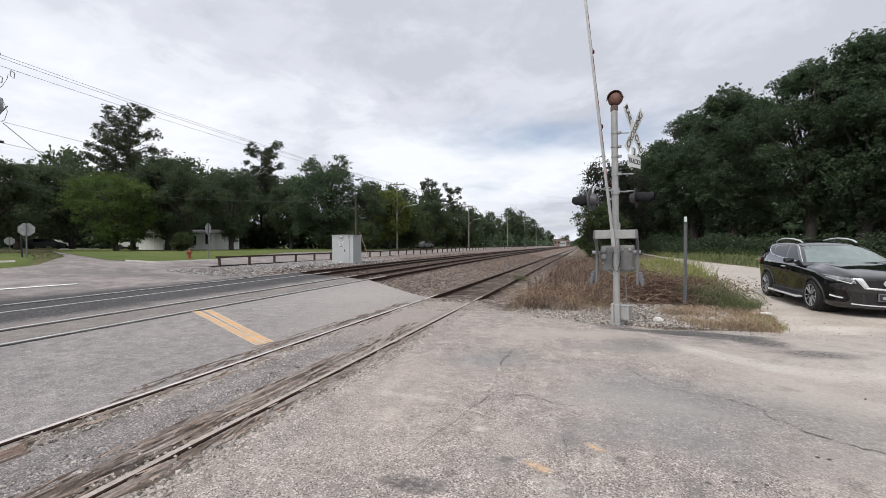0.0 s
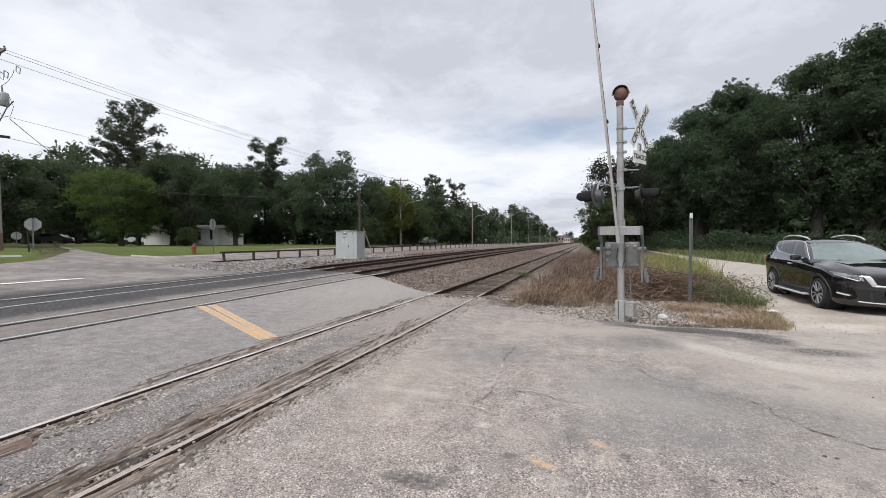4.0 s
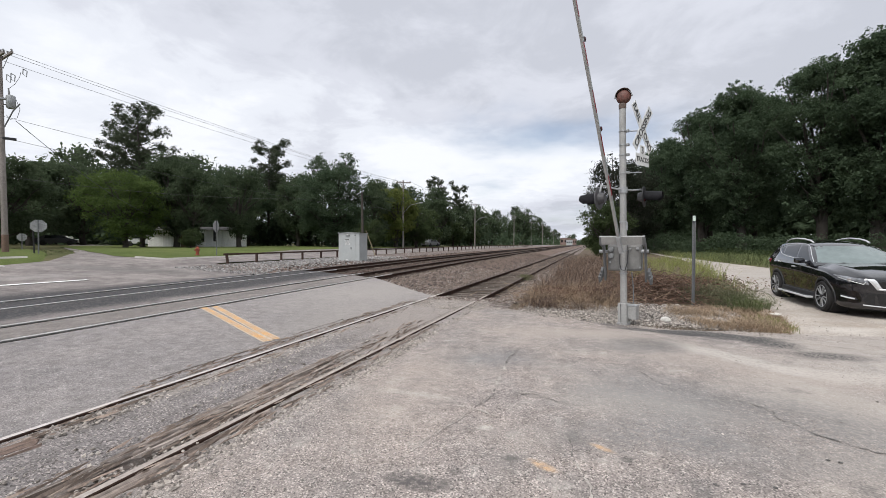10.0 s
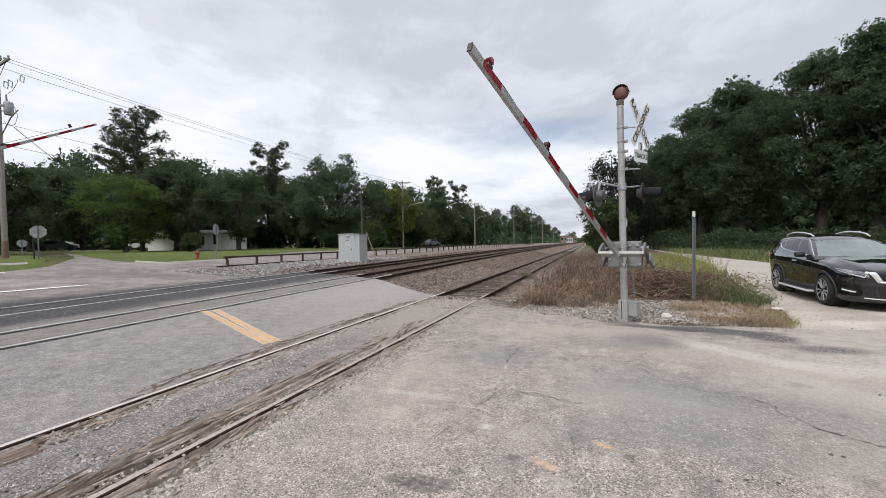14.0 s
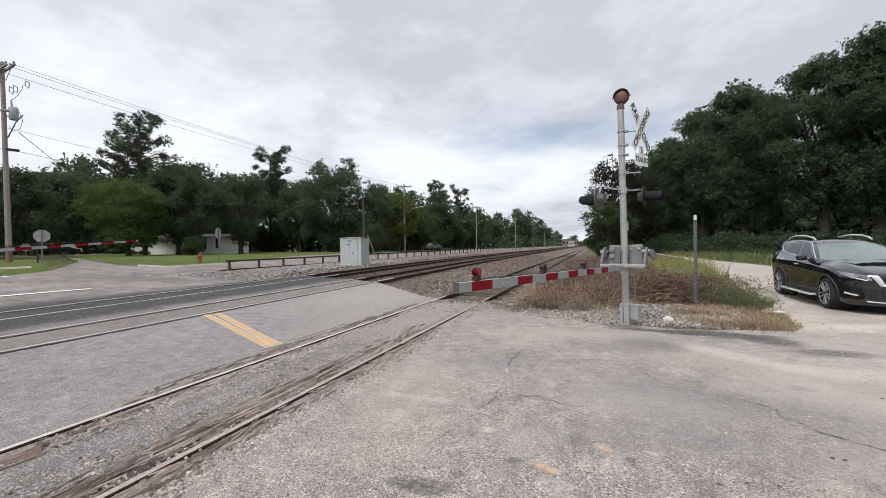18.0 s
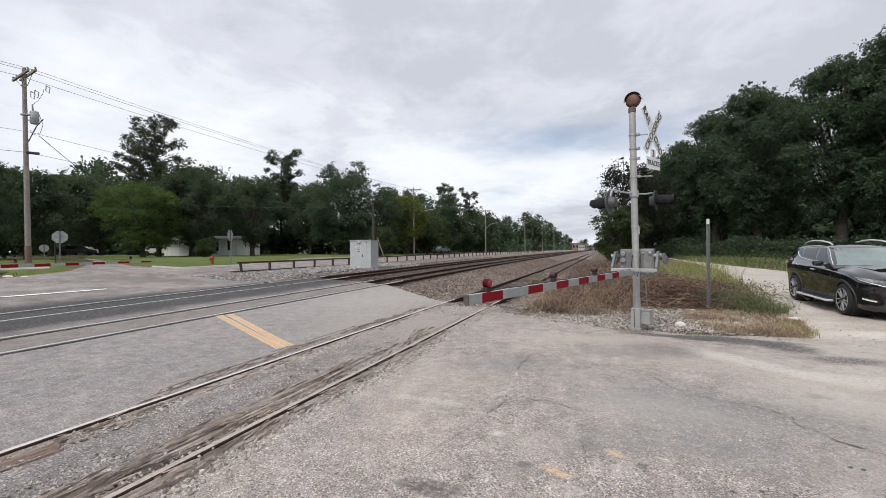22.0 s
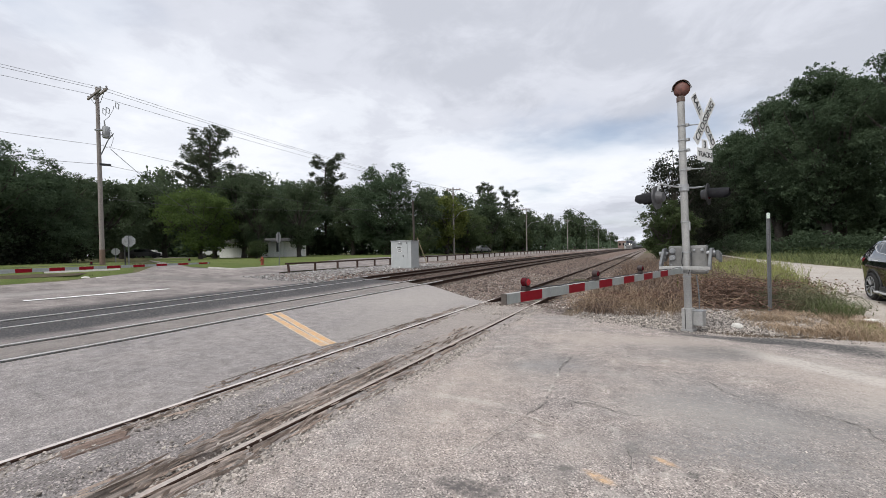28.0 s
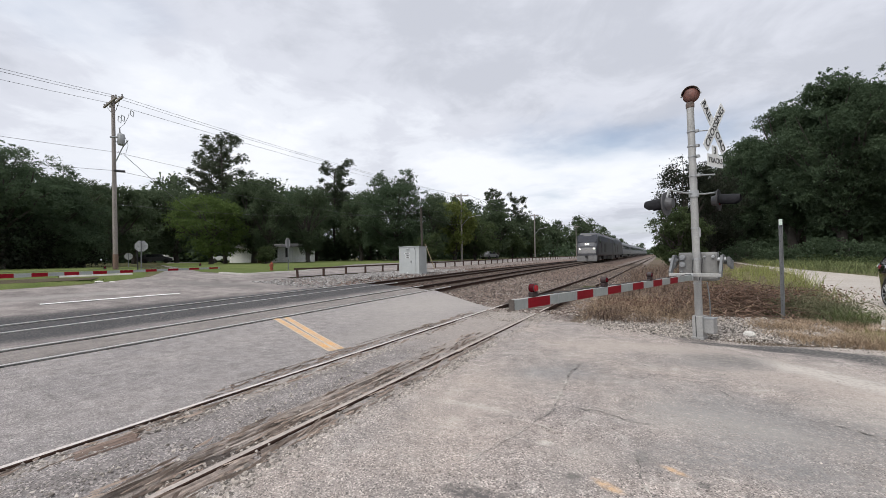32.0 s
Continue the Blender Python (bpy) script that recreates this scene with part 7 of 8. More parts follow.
ROW = [(x * 0.875, y * 0.875, 1.6 + (h - 1.6) * 0.875) for x, y, h in [(-32.6, 68.3, 12.2), (-33.4, 121, 12.9), (-33.4, 189, 13.5), (-32.8, 243, 13.6), (-32.4, 300, 14.0), (-31.5, 380, 12), (-26, 470, 12)]]
for x, y, h in ROW:
    up = utility_pole(x, y, h, 0.16, "wooden utility pole with a crossarm along the road", arm_turn=14, arm_len=2.4, arm_h=0.18)
    if y < 130:
        part("lamp_arm", add_path(bmesh.new(), [(0.1, 0, h - 5.2), (1.2, 0.2, h - 4.0), (2.6, 0.4, h - 3.7)], 0.04, 8), M["galv"], up, "street lamp bracket")
        part("street_lamp_head", box(2.9, 0.45, h - 3.68, 0.7, 0.25, 0.13, bevel=0.04), M["galv"], up)
stub = thing("utility_pole", pose(-25.3, 42.0, gz(-25.3, 42)), "short bare wooden pole without crossarm", "utility pole", "utility poles along the road")
part("pole", tube((0, 0, -0.3), (-0.12, 0, 6.9), 0.15, 0.12, 14), M["bark"], stub, smooth=True)
guy = thing("guy_marker", pose(-20.9, 36.5, gz(-20.9, 36.5)), "slanting yellowish guy wire guard beside the fence", "guy wire")
part("guard", tube((0.35, 0, 0), (-0.75, 0, 2.6), 0.045, 0.04, 8), M["guy"], guy)


def wire(a, b, sag, r, label, n=24):
    a, b = Vector(a), Vector(b)
    pts = [a.lerp(b, i / n) - Vector((0, 0, sag * 4 * (i / n) * (1 - i / n))) for i in range(n + 1)]
    ob = part("overhead_wire", add_path(bmesh.new(), pts, r, 5), M["wire"])
    return tagged(ob, label, "wire", "wires between the poles")


top = Vector((-30.4, 12.9, gz(-30.4, 12.9)))
nxt = Vector((ROW[0][0], ROW[0][1], gz(ROW[0][0], ROW[0][1])))
W = "thin dark power line between utility poles"
for u, zz, r in ((-1.1, 10.9, 0.011), (-0.2, 11.05, 0.011), (1.15, 10.75, 0.010)):
    c, s = math.cos(radians(-9)), math.sin(radians(-9))
    a = top + Vector((u * c, u * s, zz))
    wire(a, nxt + Vector((u, 0, 10.6 if zz > 10.8 else 10.3)), 0.5, r, W)
    wire(a, a + Vector((-3.5 + u * 0.3, -32, 0.6)), 0.5, r, W)
wire(top + Vector((0, 0, 7.5)), nxt + Vector((0, 0, 7.8)), 0.9, 0.010, W)
wire(top + Vector((0, 0, 7.5)), top + Vector((-3.5, -32, 8.1)), 0.5, 0.010, W)
wire(top + Vector((0.2, 0.4, 7.35)), (-46.5, 33.5, 4.2), 0.8, 0.018, "sagging service wire to the white house")
wire(top + Vector((0.1, 0, 6.3)), nxt + Vector((0, 0, 6.3)), 0.9, 0.012, "thick dark phone cable between poles")
wire(top + Vector((0.1, 0, 6.3)), top + Vector((-3.5, -32, 6.3)), 0.6, 0.012, "thick dark phone cable between poles")
for (xa, ya, ha), (xb, yb, hb) in zip(ROW, ROW[1:]):
    for u in (-1.1, 1.1):
        wire((xa + u, ya, gz(xa, ya) + ha - 0.2), (xb + u, yb, gz(xb, yb) + hb - 0.2), 0.9, 0.02, W, 10)
wire((-25.4, 42, 7.0), (-27.8, 59.8, 6.9), 0.7, 0.012, "thick dark phone cable between poles")
wire((-25.4, 42, 7.0), (-47, 20, 7.2), 0.8, 0.011, "thick dark phone cable between poles")


# ---- house across the road ----
def house():
    h = thing("house", pose(-47.0, 38.4, 0.75, 0, 0, 19.6), "low white clapboard house behind the trees", "house")
    w, d, z = 9.0, 6.0, 2.1
    part("foundation", box(0, 0, 0.15, w + 0.1, d + 0.1, 0.5), M["concrete"], h)
    bm = box(0, 0, z / 2 + 0.3, w, d, z)
    wall = part("wall", bm, M["siding"], h, "white clapboard walls")
    bd = box(0, -d / 2 - 0.012, 0.5, w, 0.03, 0.19)
    first = part("clapboard", bd, M["siding"], wall)
    for k in range(1, 10):
        c = new("clapboard", first.data)
        c.parent = wall
        c.location = (0, 0, 0.2 * k)
    bm = add_prism(bmesh.new(), [(-d / 2 - 0.5, z + 0.25), (d / 2 + 0.5, z + 0.25), (0, z + 0.8)], -w / 2 - 0.5, w / 2 + 0.5, "x")
    part("roof", bm, M["roof"], h, "grey shingle roof")
    for x in (1.9,):
        win = part("window", box(x, -d / 2 - 0.03, 1.5, 1.0, 0.08, 1.2), M["sign_white"], h, "white framed window")
        for u in (-0.24, 0.24):
            part("pane", box(x + u, -d / 2 - 0.075, 1.5, 0.40, 0.02, 1.05), M["glass_dark"], win)
    part("door", box(0, -d / 2 - 0.03, 1.35, 0.95, 0.08, 2.05), M["wood_red"], h, "brown front door")
    part("porch_step", box(0, -d / 2 - 0.6, 0.12, 1.8, 1.2, 0.3), M["brick"], h, "brick porch step")
    part("window", box(3.6, -d / 2 - 0.03, 1.7, 0.3, 0.07, 1.3), M["black"], h, "dark narrow opening")


house()


# ---- low buildings and gear far down the line ----
def far_building(x, y, w, d, h, material, label, turn=0):
    b = thing("building", pose(x, y, gz(x, y), 0, 0, turn), label, "building", "far buildings by the railway")
    part("wall", box(0, 0, h / 2, w, d, h), M[material], b)
    part("roof", box(0, 0, h + 0.15, w + 0.6, d + 0.6, 0.3), M["roof"], b)
    for k in range(3):
        part("window", box(-w / 3 + k * w / 3, -d / 2 - 0.05, h * 0.55, w * 0.16, 0.1, h * 0.3), M["glass_dark"], b)


far_building(-21.5, 395, 9, 10, 6.6, "far_brick", "faded brick building far down the line")
far_building(-17.2, 372, 5, 6, 4.6, "bungalow", "small white building beside the tracks")
far_building(-16.5, 455, 5, 7, 6.5, "far_brick", "small faded brick building far down the line")


# ---- the car on the sandy road ----
def spline(pts, x):
    """A smooth curve through points (x, value)."""
    if x <= pts[0][0]:
        return pts[0][1]
    for i in range(len(pts) - 1):
        (x0, y0), (x1, y1) = pts[i], pts[i + 1]
        if x <= x1:
            h = x1 - x0
            m0 = (y1 - pts[i - 1][1]) / (x1 - pts[i - 1][0]) if i else (y1 - y0) / h
            m1 = (pts[i + 2][1] - y0) / (pts[i + 2][0] - x0) if i + 2 < len(pts) else (y1 - y0) / h
            t = (x - x0) / h
            return y0 * (1 + 2 * t) * (1 - t) ** 2 + m0 * h * t * (1 - t) ** 2 + y1 * t * t * (3 - 2 * t) + m1 * h * t * t * (t - 1)
    return pts[-1][1]


def grid_faces(bm, g):
    for a, b in zip(g, g[1:]):
        for k in range(len(a) - 1):
            bm.faces.new((a[k], a[k + 1], b[k + 1], b[k]))


def patch(tree, corners, ray, nu, nv, out):
    """A thin skin over a body: a quad of points thrown along a ray onto it, lifted by out, with a turned-in edge."""
    bm = bmesh.new()
    p = [Vector(c) for c in corners]
    g = []
    for i in range(nu + 1):
        row = []
        for j in range(nv + 1):
            u, v = i / nu, j / nv
            q = p[0].lerp(p[1], u).lerp(p[3].lerp(p[2], u), v)
            hit, nrm, _, _ = tree.ray_cast(q - Vector(ray) * 1.0, Vector(ray))
            if hit is None:
                hit, nrm, _, _ = tree.find_nearest(q)
            edge = i in (0, nu) or j in (0, nv)
            row.append(bm.verts.new(hit - Vector(ray) * (0.003 if edge else out)))
        g.append(row)
    grid_faces(bm, g)
    return bm


def on_body(tree, pts, ray, out):
    r = []
    for q in pts:
        hit, nrm, _, _ = tree.ray_cast(Vector(q) - Vector(ray) * 1.0, Vector(ray))
        if hit is None:
            hit = tree.find_nearest(Vector(q))[0]
        r.append(hit - Vector(ray) * out)
    return r


def car(m, label, category="car", paint_mat="carpaint"):
    """A crossover: x runs forward, y to its left, z up, with the wheels at x = 0 (rear) and 2.70 (front)."""
    c = thing("car", m, label, category)
    half = [(-0.96, 0.74), (-0.90, 0.80), (-0.75, 0.855), (-0.4, 0.89), (0, 0.905), (0.6, 0.905), (1.5, 0.905), (2.2, 0.905), (2.7, 0.915), (3.1, 0.91), (3.35, 0.895), (3.52, 0.87), (3.61, 0.83), (3.655, 0.77)]
    edge_z = [(-0.96, 1.0), (-0.8, 1.10), (-0.4, 1.16), (0.2, 1.165), (1.1, 1.13), (1.9, 1.085), (2.3, 1.055), (2.7, 1.02), (3.1, 0.965), (3.35, 0.915), (3.52, 0.87), (3.61, 0.845), (3.655, 0.80)]
    mid_z = [(-0.96, 1.02), (-0.4, 1.18), (1.9, 1.13), (2.2, 1.135), (2.7, 1.10), (3.1, 1.04), (3.35, 0.985), (3.52, 0.93), (3.61, 0.885), (3.655, 0.83)]
    low_z = [(-0.96, 0.52), (-0.85, 0.36), (-0.5, 0.26), (0.5, 0.225), (2.2, 0.225), (2.9, 0.21), (3.3, 0.185), (3.55, 0.175), (3.655, 0.21)]

    def sweep(x, y):
        k = ss(x, 2.75, 3.655)
        return x - 0.36 * k * min(1.2, abs(y) / 0.86) ** 2.6

    def sec(x):
        w, e, a, z0 = spline(half, x), spline(edge_z, x), spline(mid_z, x), spline(low_z, x)
        h = e - z0
        hood = ss(x, 2.0, 2.4)
        return [(0.0, z0), (w * 0.5, z0), (w * 0.80, z0 + 0.01), (w * 0.90, z0 + 0.035), (w * 0.945, z0 + 0.10 * h), (w * 0.962, z0 + 0.22 * h), (w * 0.968, z0 + 0.36 * h), (w * 0.983, z0 + 0.50 * h), (w * 1.0, z0 + 0.62 * h), (w * 1.004, z0 + 0.70 * h), (w * 0.992, z0 + 0.78 * h), (w * 0.985, z0 + 0.87 * h), (w * 0.972, z0 + 0.94 * h), (w * 0.935, z0 + 0.985 * h), (w * 0.88, e + 0.004), (w * 0.80, e + 0.25 * (a - e)), (w * 0.70, e + (a - e) * 0.62 + 0.014 * hood), (w * 0.62, e + (a - e) * 0.74 + 0.022 * hood), (w * 0.48, e + (a - e) * 0.84), (w * 0.25, e + (a - e) * 0.96), (0.0, a)]
    xs = [-0.96, -0.94, -0.90, -0.83, -0.75] + [-0.66 + 0.06 * i for i in range(67)] + [3.36 + 0.04 * i for i in range(6)] + [3.59, 3.61, 3.63, 3.645, 3.655]
    bm = bmesh.new()
    rings = []
    for x in xs:
        s = sec(x)
        pts = [(y, z) for y, z in s] + [(-y, z) for y, z in reversed(s[1:-1])]
        rings.append([bm.verts.new((sweep(x, y), y, z)) for y, z in pts])
    n = len(rings[0])
    for a, b in zip(rings, rings[1:]):
        for k in range(n):
            bm.faces.new((a[k], a[(k + 1) % n], b[(k + 1) % n], b[k]))
    # front and rear ends, rounded in plan
    for ring, x in ((rings[0], -0.96), (rings[-1], 3.655)):
        m0 = (n - 2) // 2
        rows = []
        for k in range(1, m0 + 1):
            if k == 0 or n - k == k:
                continue
            p, q = ring[k], ring[n - k]
            inner = []
            for f in (0.75, 0.5, 0.25, 0.0, -0.25, -0.5, -0.75):
                y = p.co.y * f
                bulge = (0.035 if x > 0 else -0.04) * (1 - f * f)
                inner.append(bm.verts.new((sweep(x, y) + bulge, y, p.co.z)))
            rows.append([p] + inner + [q])
        grid_faces(bm, rows)
        for centre, row in ((ring[0], rows[0]), (ring[n // 2], rows[-1])):
            for a, b in zip(row, row[1:]):
                bm.faces.new((a, b, centre))
    # wheel openings
    for wx in (0.0, 2.70):
        for v in bm.verts:
            d = Vector((v.co.x - wx, 0, v.co.z - 0.36))
            if abs(v.co.y) > 0.62 and d.length < 0.405 and d.length > 0.30:
                d = d.normalized() * 0.405
                v.co.x, v.co.z = wx + d.x, 0.36 + d.z
        gone = [f for f in bm.faces if min(abs(v.co.y) for v in f.verts) > 0.60 and all((v.co.x - wx) ** 2 + (v.co.z - 0.36) ** 2 < 0.411 ** 2 for v in f.verts)]
        bmesh.ops.delete(bm, geom=gone, context="FACES")
    bmesh.ops.recalc_face_normals(bm, faces=bm.faces)
    tree = BVHTree.FromBMesh(bm)
    part("body", bm, M[paint_mat], c, "glossy black painted body", smooth=True)
    # greenhouse
    top_z = [(-0.88, 1.16), (-0.80, 1.30), (-0.70, 1.46), (-0.58, 1.565), (-0.40, 1.61), (0.0, 1.645), (0.5, 1.665), (0.9, 1.655), (1.2, 1.628), (1.36, 1.60), (1.5, 1.552), (1.8, 1.405), (2.1, 1.24), (2.28, 1.13)]

    def side_y(x, z):
        return (0.885 - 0.40 * (z - 1.08) - 0.33 * max(0, z - 1.08) ** 2) * (0.93 + 0.07 * ss(x, -0.9, -0.1))
    gx = [-0.88, -0.84, -0.80, -0.75, -0.70, -0.64, -0.58, -0.5] + [-0.4 + 0.1 * i for i in range(16)] + [1.2, 1.28, 1.36, 1.43, 1.5] + [1.58 + 0.08 * i for i in range(9)] + [2.28]
    bm = bmesh.new()
    rings = []
    for x in gx:
        zt = spline(top_z, x)
        glass = ss(x, 1.25, 1.5)
        crown = 0.045 + 0.02 * glass
        e = zt - crown - 0.02
        prof = [(side_y(x, 1.03), 1.03)]
        for f in (0.25, 0.5, 0.75, 1.0):
            z = 1.03 + (max(e, 1.06) - 1.03) * f
            prof.append((side_y(x, z) - 0.012 * (f == 1.0), z))
        y1 = prof[-1][0]
        for f in (0.95, 0.86, 0.7, 0.5, 0.25, 0.0):
            prof.append((y1 * f, max(e, 1.06) + (zt - max(e, 1.06)) * (1 - f ** 2.2)))
        pts = prof + [(-y, z) for y, z in reversed(prof[:-1])]
        rings.append([bm.verts.new((x, y, z)) for y, z in pts])
    grid_faces(bm, rings)
    bm.faces.new(rings[0])
    bm.faces.new(list(reversed(rings[-1])))
    bmesh.ops.recalc_face_normals(bm, faces=bm.faces)
    cab = BVHTree.FromBMesh(bm)
    part("roof", bm, M[paint_mat], c, "black roof and pillars", smooth=True)
    for s in (-1, 1):
        into = (0, -s, 0)
        quads = (((1.16, 1.195), (1.93, 1.155), (1.21, 1.525), (0.89, 1.535)), ((0.20, 1.265), (1.08, 1.205), (0.81, 1.54), (0.03, 1.50)), ((-0.20, 1.395), (0.12, 1.275), (-0.04, 1.485), (-0.16, 1.455)))
        for q in quads:
            bm = patch(cab, [(x, 0.8 * s, z) for x, z in q], into, 8, 6, 0.004)
            part("side_window", bm, M["glass_dark"], c, "dark tinted side window", smooth=True)
        pts = on_body(cab, [(x, 0.8 * s, z) for x, z in ((2.16, 1.13), (1.6, 1.145), (1.1, 1.175), (0.6, 1.21), (0.2, 1.245), (0.0, 1.285), (-0.2, 1.36), (-0.29, 1.41), (-0.27, 1.47), (-0.14, 1.525), (0.2, 1.555), (0.7, 1.572), (1.0, 1.572), (1.18, 1.555), (1.33, 1.52), (1.5, 1.455), (1.8, 1.30), (2.12, 1.135))], into, 0.006)
        part("window_trim", add_path(bmesh.new(), pts, 0.0085, 6), M["silver_bright"], c, "chrome window trim", smooth=True)
        rail_pts = [(-0.32, 0.555 * s, 1.60), (-0.20, 0.565 * s, 1.655), (0.1, 0.58 * s, 1.702), (0.45, 0.585 * s, 1.722), (0.9, 0.58 * s, 1.705), (1.2, 0.57 * s, 1.665), (1.36, 0.565 * s, 1.61)]
        part("roof_rail", add_path(bmesh.new(), rail_pts, 0.020, 8), M["silver_bright"], c, "silver roof rail", smooth=True)
        bm = bmesh.new()
        add_box(bm, 1.70, 1.0 * s, 1.155, 0.14, 0.22, 0.15, bevel=0.055)
        add_box(bm, 1.72, 0.88 * s, 1.11, 0.09, 0.12, 0.04, bevel=0.015)
        part("mirror", bm, M[paint_mat], c, "black door mirror", smooth=True)
        for x, z in ((0.20, 1.045), (1.11, 0.965)):
            y = on_body(tree, [(x, 0.9 * s, z)], into, 0.014)[0].y
            part("door_handle", box(x, y, z, 0.19, 0.03, 0.032, bevel=0.012), M["silver_bright"], c, "chrome door handle")
        for x0, x1 in ((0.20, 0.44), (1.12, 1.12), (2.08, 2.13)):
            seam = on_body(tree, [(x0 + (x1 - x0) * f, 0.9 * s, 1.10 - 0.72 * f) for f in (0, 0.2, 0.4, 0.6, 0.8, 1.0)], into, 0.0005)
            part("door_seam", add_path(bmesh.new(), seam, 0.004, 4), M["black"], c)
        part("sill_cladding", box(1.35, 0.885 * s, 0.31, 1.86, 0.05, 0.16, bevel=0.02), M["black"], c, "black sill cladding")
        part("running_board", box(1.38, 0.965 * s, 0.265, 1.74, 0.17, 0.045, bevel=0.018), M["silver_bright"], c, "silver running board")
        part("step_tread", box(1.38, 0.965 * s, 0.291, 1.5, 0.08, 0.01), M["black"], c)
        # lamps, wrapped round the corner of the nose
        corner = Vector((-1, -0.75 * s, 0)).normalized()
        bm = patch(tree, [(3.12, 0.90 * s, 0.885), (3.56, 0.46 * s, 0.735), (3.54, 0.50 * s, 0.855), (3.08, 0.90 * s, 0.915)], corner, 14, 5, 0.010)
        lamp = part("headlight", bm, M["headlight"], c, "clear headlight with a dark inside", smooth=True)
        for a, b in (((3.20, 0.86 * s, 0.862), (3.52, 0.53 * s, 0.742)), ((3.52, 0.53 * s, 0.742), (3.53, 0.50 * s, 0.80))):
            rim = on_body(tree, [Vector(a).lerp(Vector(b), f / 6) for f in range(7)], corner, 0.014)
            part("light_strip", add_path(bmesh.new(), rim, 0.008, 6), M["silver_bright"], lamp, "bright strip along the headlight", smooth=True)
        p = on_body(tree, [(3.36, 0.70 * s, 0.82)], corner, 0.004)[0]
        part("projector", tube(p, p + Vector((0.02, 0.012 * s, 0)), 0.042, 0.036, 16), M["chrome"], lamp, "round lamp lens")
        bm = patch(tree, [(3.36, 0.89 * s, 0.43), (3.55, 0.66 * s, 0.395), (3.54, 0.70 * s, 0.445), (3.36, 0.89 * s, 0.50)], corner, 8, 3, 0.006)
        pocket = part("fog_lamp_pocket", bm, M["black"], c, "black fog lamp pocket", smooth=True)
        pts = on_body(tree, [(3.37, 0.88 * s, 0.45), (3.46, 0.78 * s, 0.425), (3.52, 0.70 * s, 0.412)], corner, 0.012)
        part("fog_lamp", add_path(bmesh.new(), pts, 0.016, 8), M["silver_bright"], pocket, "fog lamp with chrome edge", smooth=True)
        part("tail_light", patch(tree, [(-0.62, 0.86 * s, 0.98), (-0.88, 0.78 * s, 1.0), (-0.86, 0.78 * s, 1.10), (-0.5, 0.86 * s, 1.09)], into, 6, 4, 0.01), M["arm_red"], c, "red tail light", smooth=True)
        # chrome V beside the grille
        ahead = (-1, 0, 0)
        bm = patch(tree, [(3.6, 0.515 * s, 0.862), (3.6, 0.375 * s, 0.632), (3.6, 0.30 * s, 0.662), (3.6, 0.40 * s, 0.862)], ahead, 8, 4, 0.022)
        part("grille_trim", bm, M["silver_bright"], c, "chrome V-shaped grille trim", smooth=True)
        bm = patch(tree, [(3.6, 0.375 * s, 0.632), (3.6, 0.0, 0.60), (3.6, 0.0, 0.648), (3.6, 0.31 * s, 0.672)], ahead, 8, 3, 0.022)
        part("grille_trim", bm, M["silver_bright"], c, "chrome V-shaped grille trim", smooth=True)
        pts = on_body(tree, [(3.6, y * s, 0.275 + 0.02 * (y / 0.56) ** 2) for y in (0.0, 0.15, 0.3, 0.45, 0.56)], ahead, 0.006)
        part("bumper_trim", add_path(bmesh.new(), pts, 0.013, 6), M["silver_bright"], c, "chrome bumper strip", smooth=True)
    # windscreen over the sloping front
    bm = patch(cab, [(1.4, -0.585, 1.525), (1.4, 0.585, 1.525), (2.2, 0.80, 1.13), (2.2, -0.80, 1.13)], (-1, 0, 0), 14, 10, 0.004)
    ws = part("windscreen", bm, M["windscreen"], c, "pale reflecting windscreen", smooth=True)
    for y in (-0.35, 0.3):
        part("wiper", tube((2.245, y, 1.135), (2.205, y + 0.5, 1.165), 0.010, 0.007, 6), M["black"], ws)
    part("grille", patch(tree, [(3.6, -0.38, 0.855), (3.6, 0.38, 0.855), (3.6, 0.29, 0.66), (3.6, -0.29, 0.66)], (-1, 0, 0), 10, 6, 0.004), M["tyre"], c, "black honeycomb grille")
    part("lower_grille", patch(tree, [(3.6, -0.62, 0.56), (3.6, 0.62, 0.56), (3.6, 0.52, 0.32), (3.6, -0.52, 0.32)], (-1, 0, 0), 10, 6, 0.004), M["tyre"], c, "black lower air intake")
    ring = [(3.715, 0.085 * math.cos(6.28318 * i / 24), 0.765 + 0.07 * math.sin(6.28318 * i / 24)) for i in range(25)]
    badge = part("badge", add_path(bmesh.new(), ring, 0.012, 6), M["silver_bright"], c, "round chrome badge")
    part("badge_bar", box(3.715, 0, 0.765, 0.012, 0.2, 0.028, bevel=0.004), M["silver_bright"], badge)
    plate = part("number_plate", box(3.715, 0, 0.465, 0.03, 0.37, 0.17, bevel=0.005), M["galv_dark"], c, "dark number plate in a pale frame")
    part("plate_face", box(3.731, 0, 0.465, 0.006, 0.33, 0.13), M["black"], plate)
    part("plate_bar", box(3.735, 0, 0.46, 0.006, 0.24, 0.05), M["galv"], plate)
    part("antenna_fin", box(-0.25, 0, 1.66, 0.20, 0.045, 0.07, bevel=0.02), M[paint_mat], c)
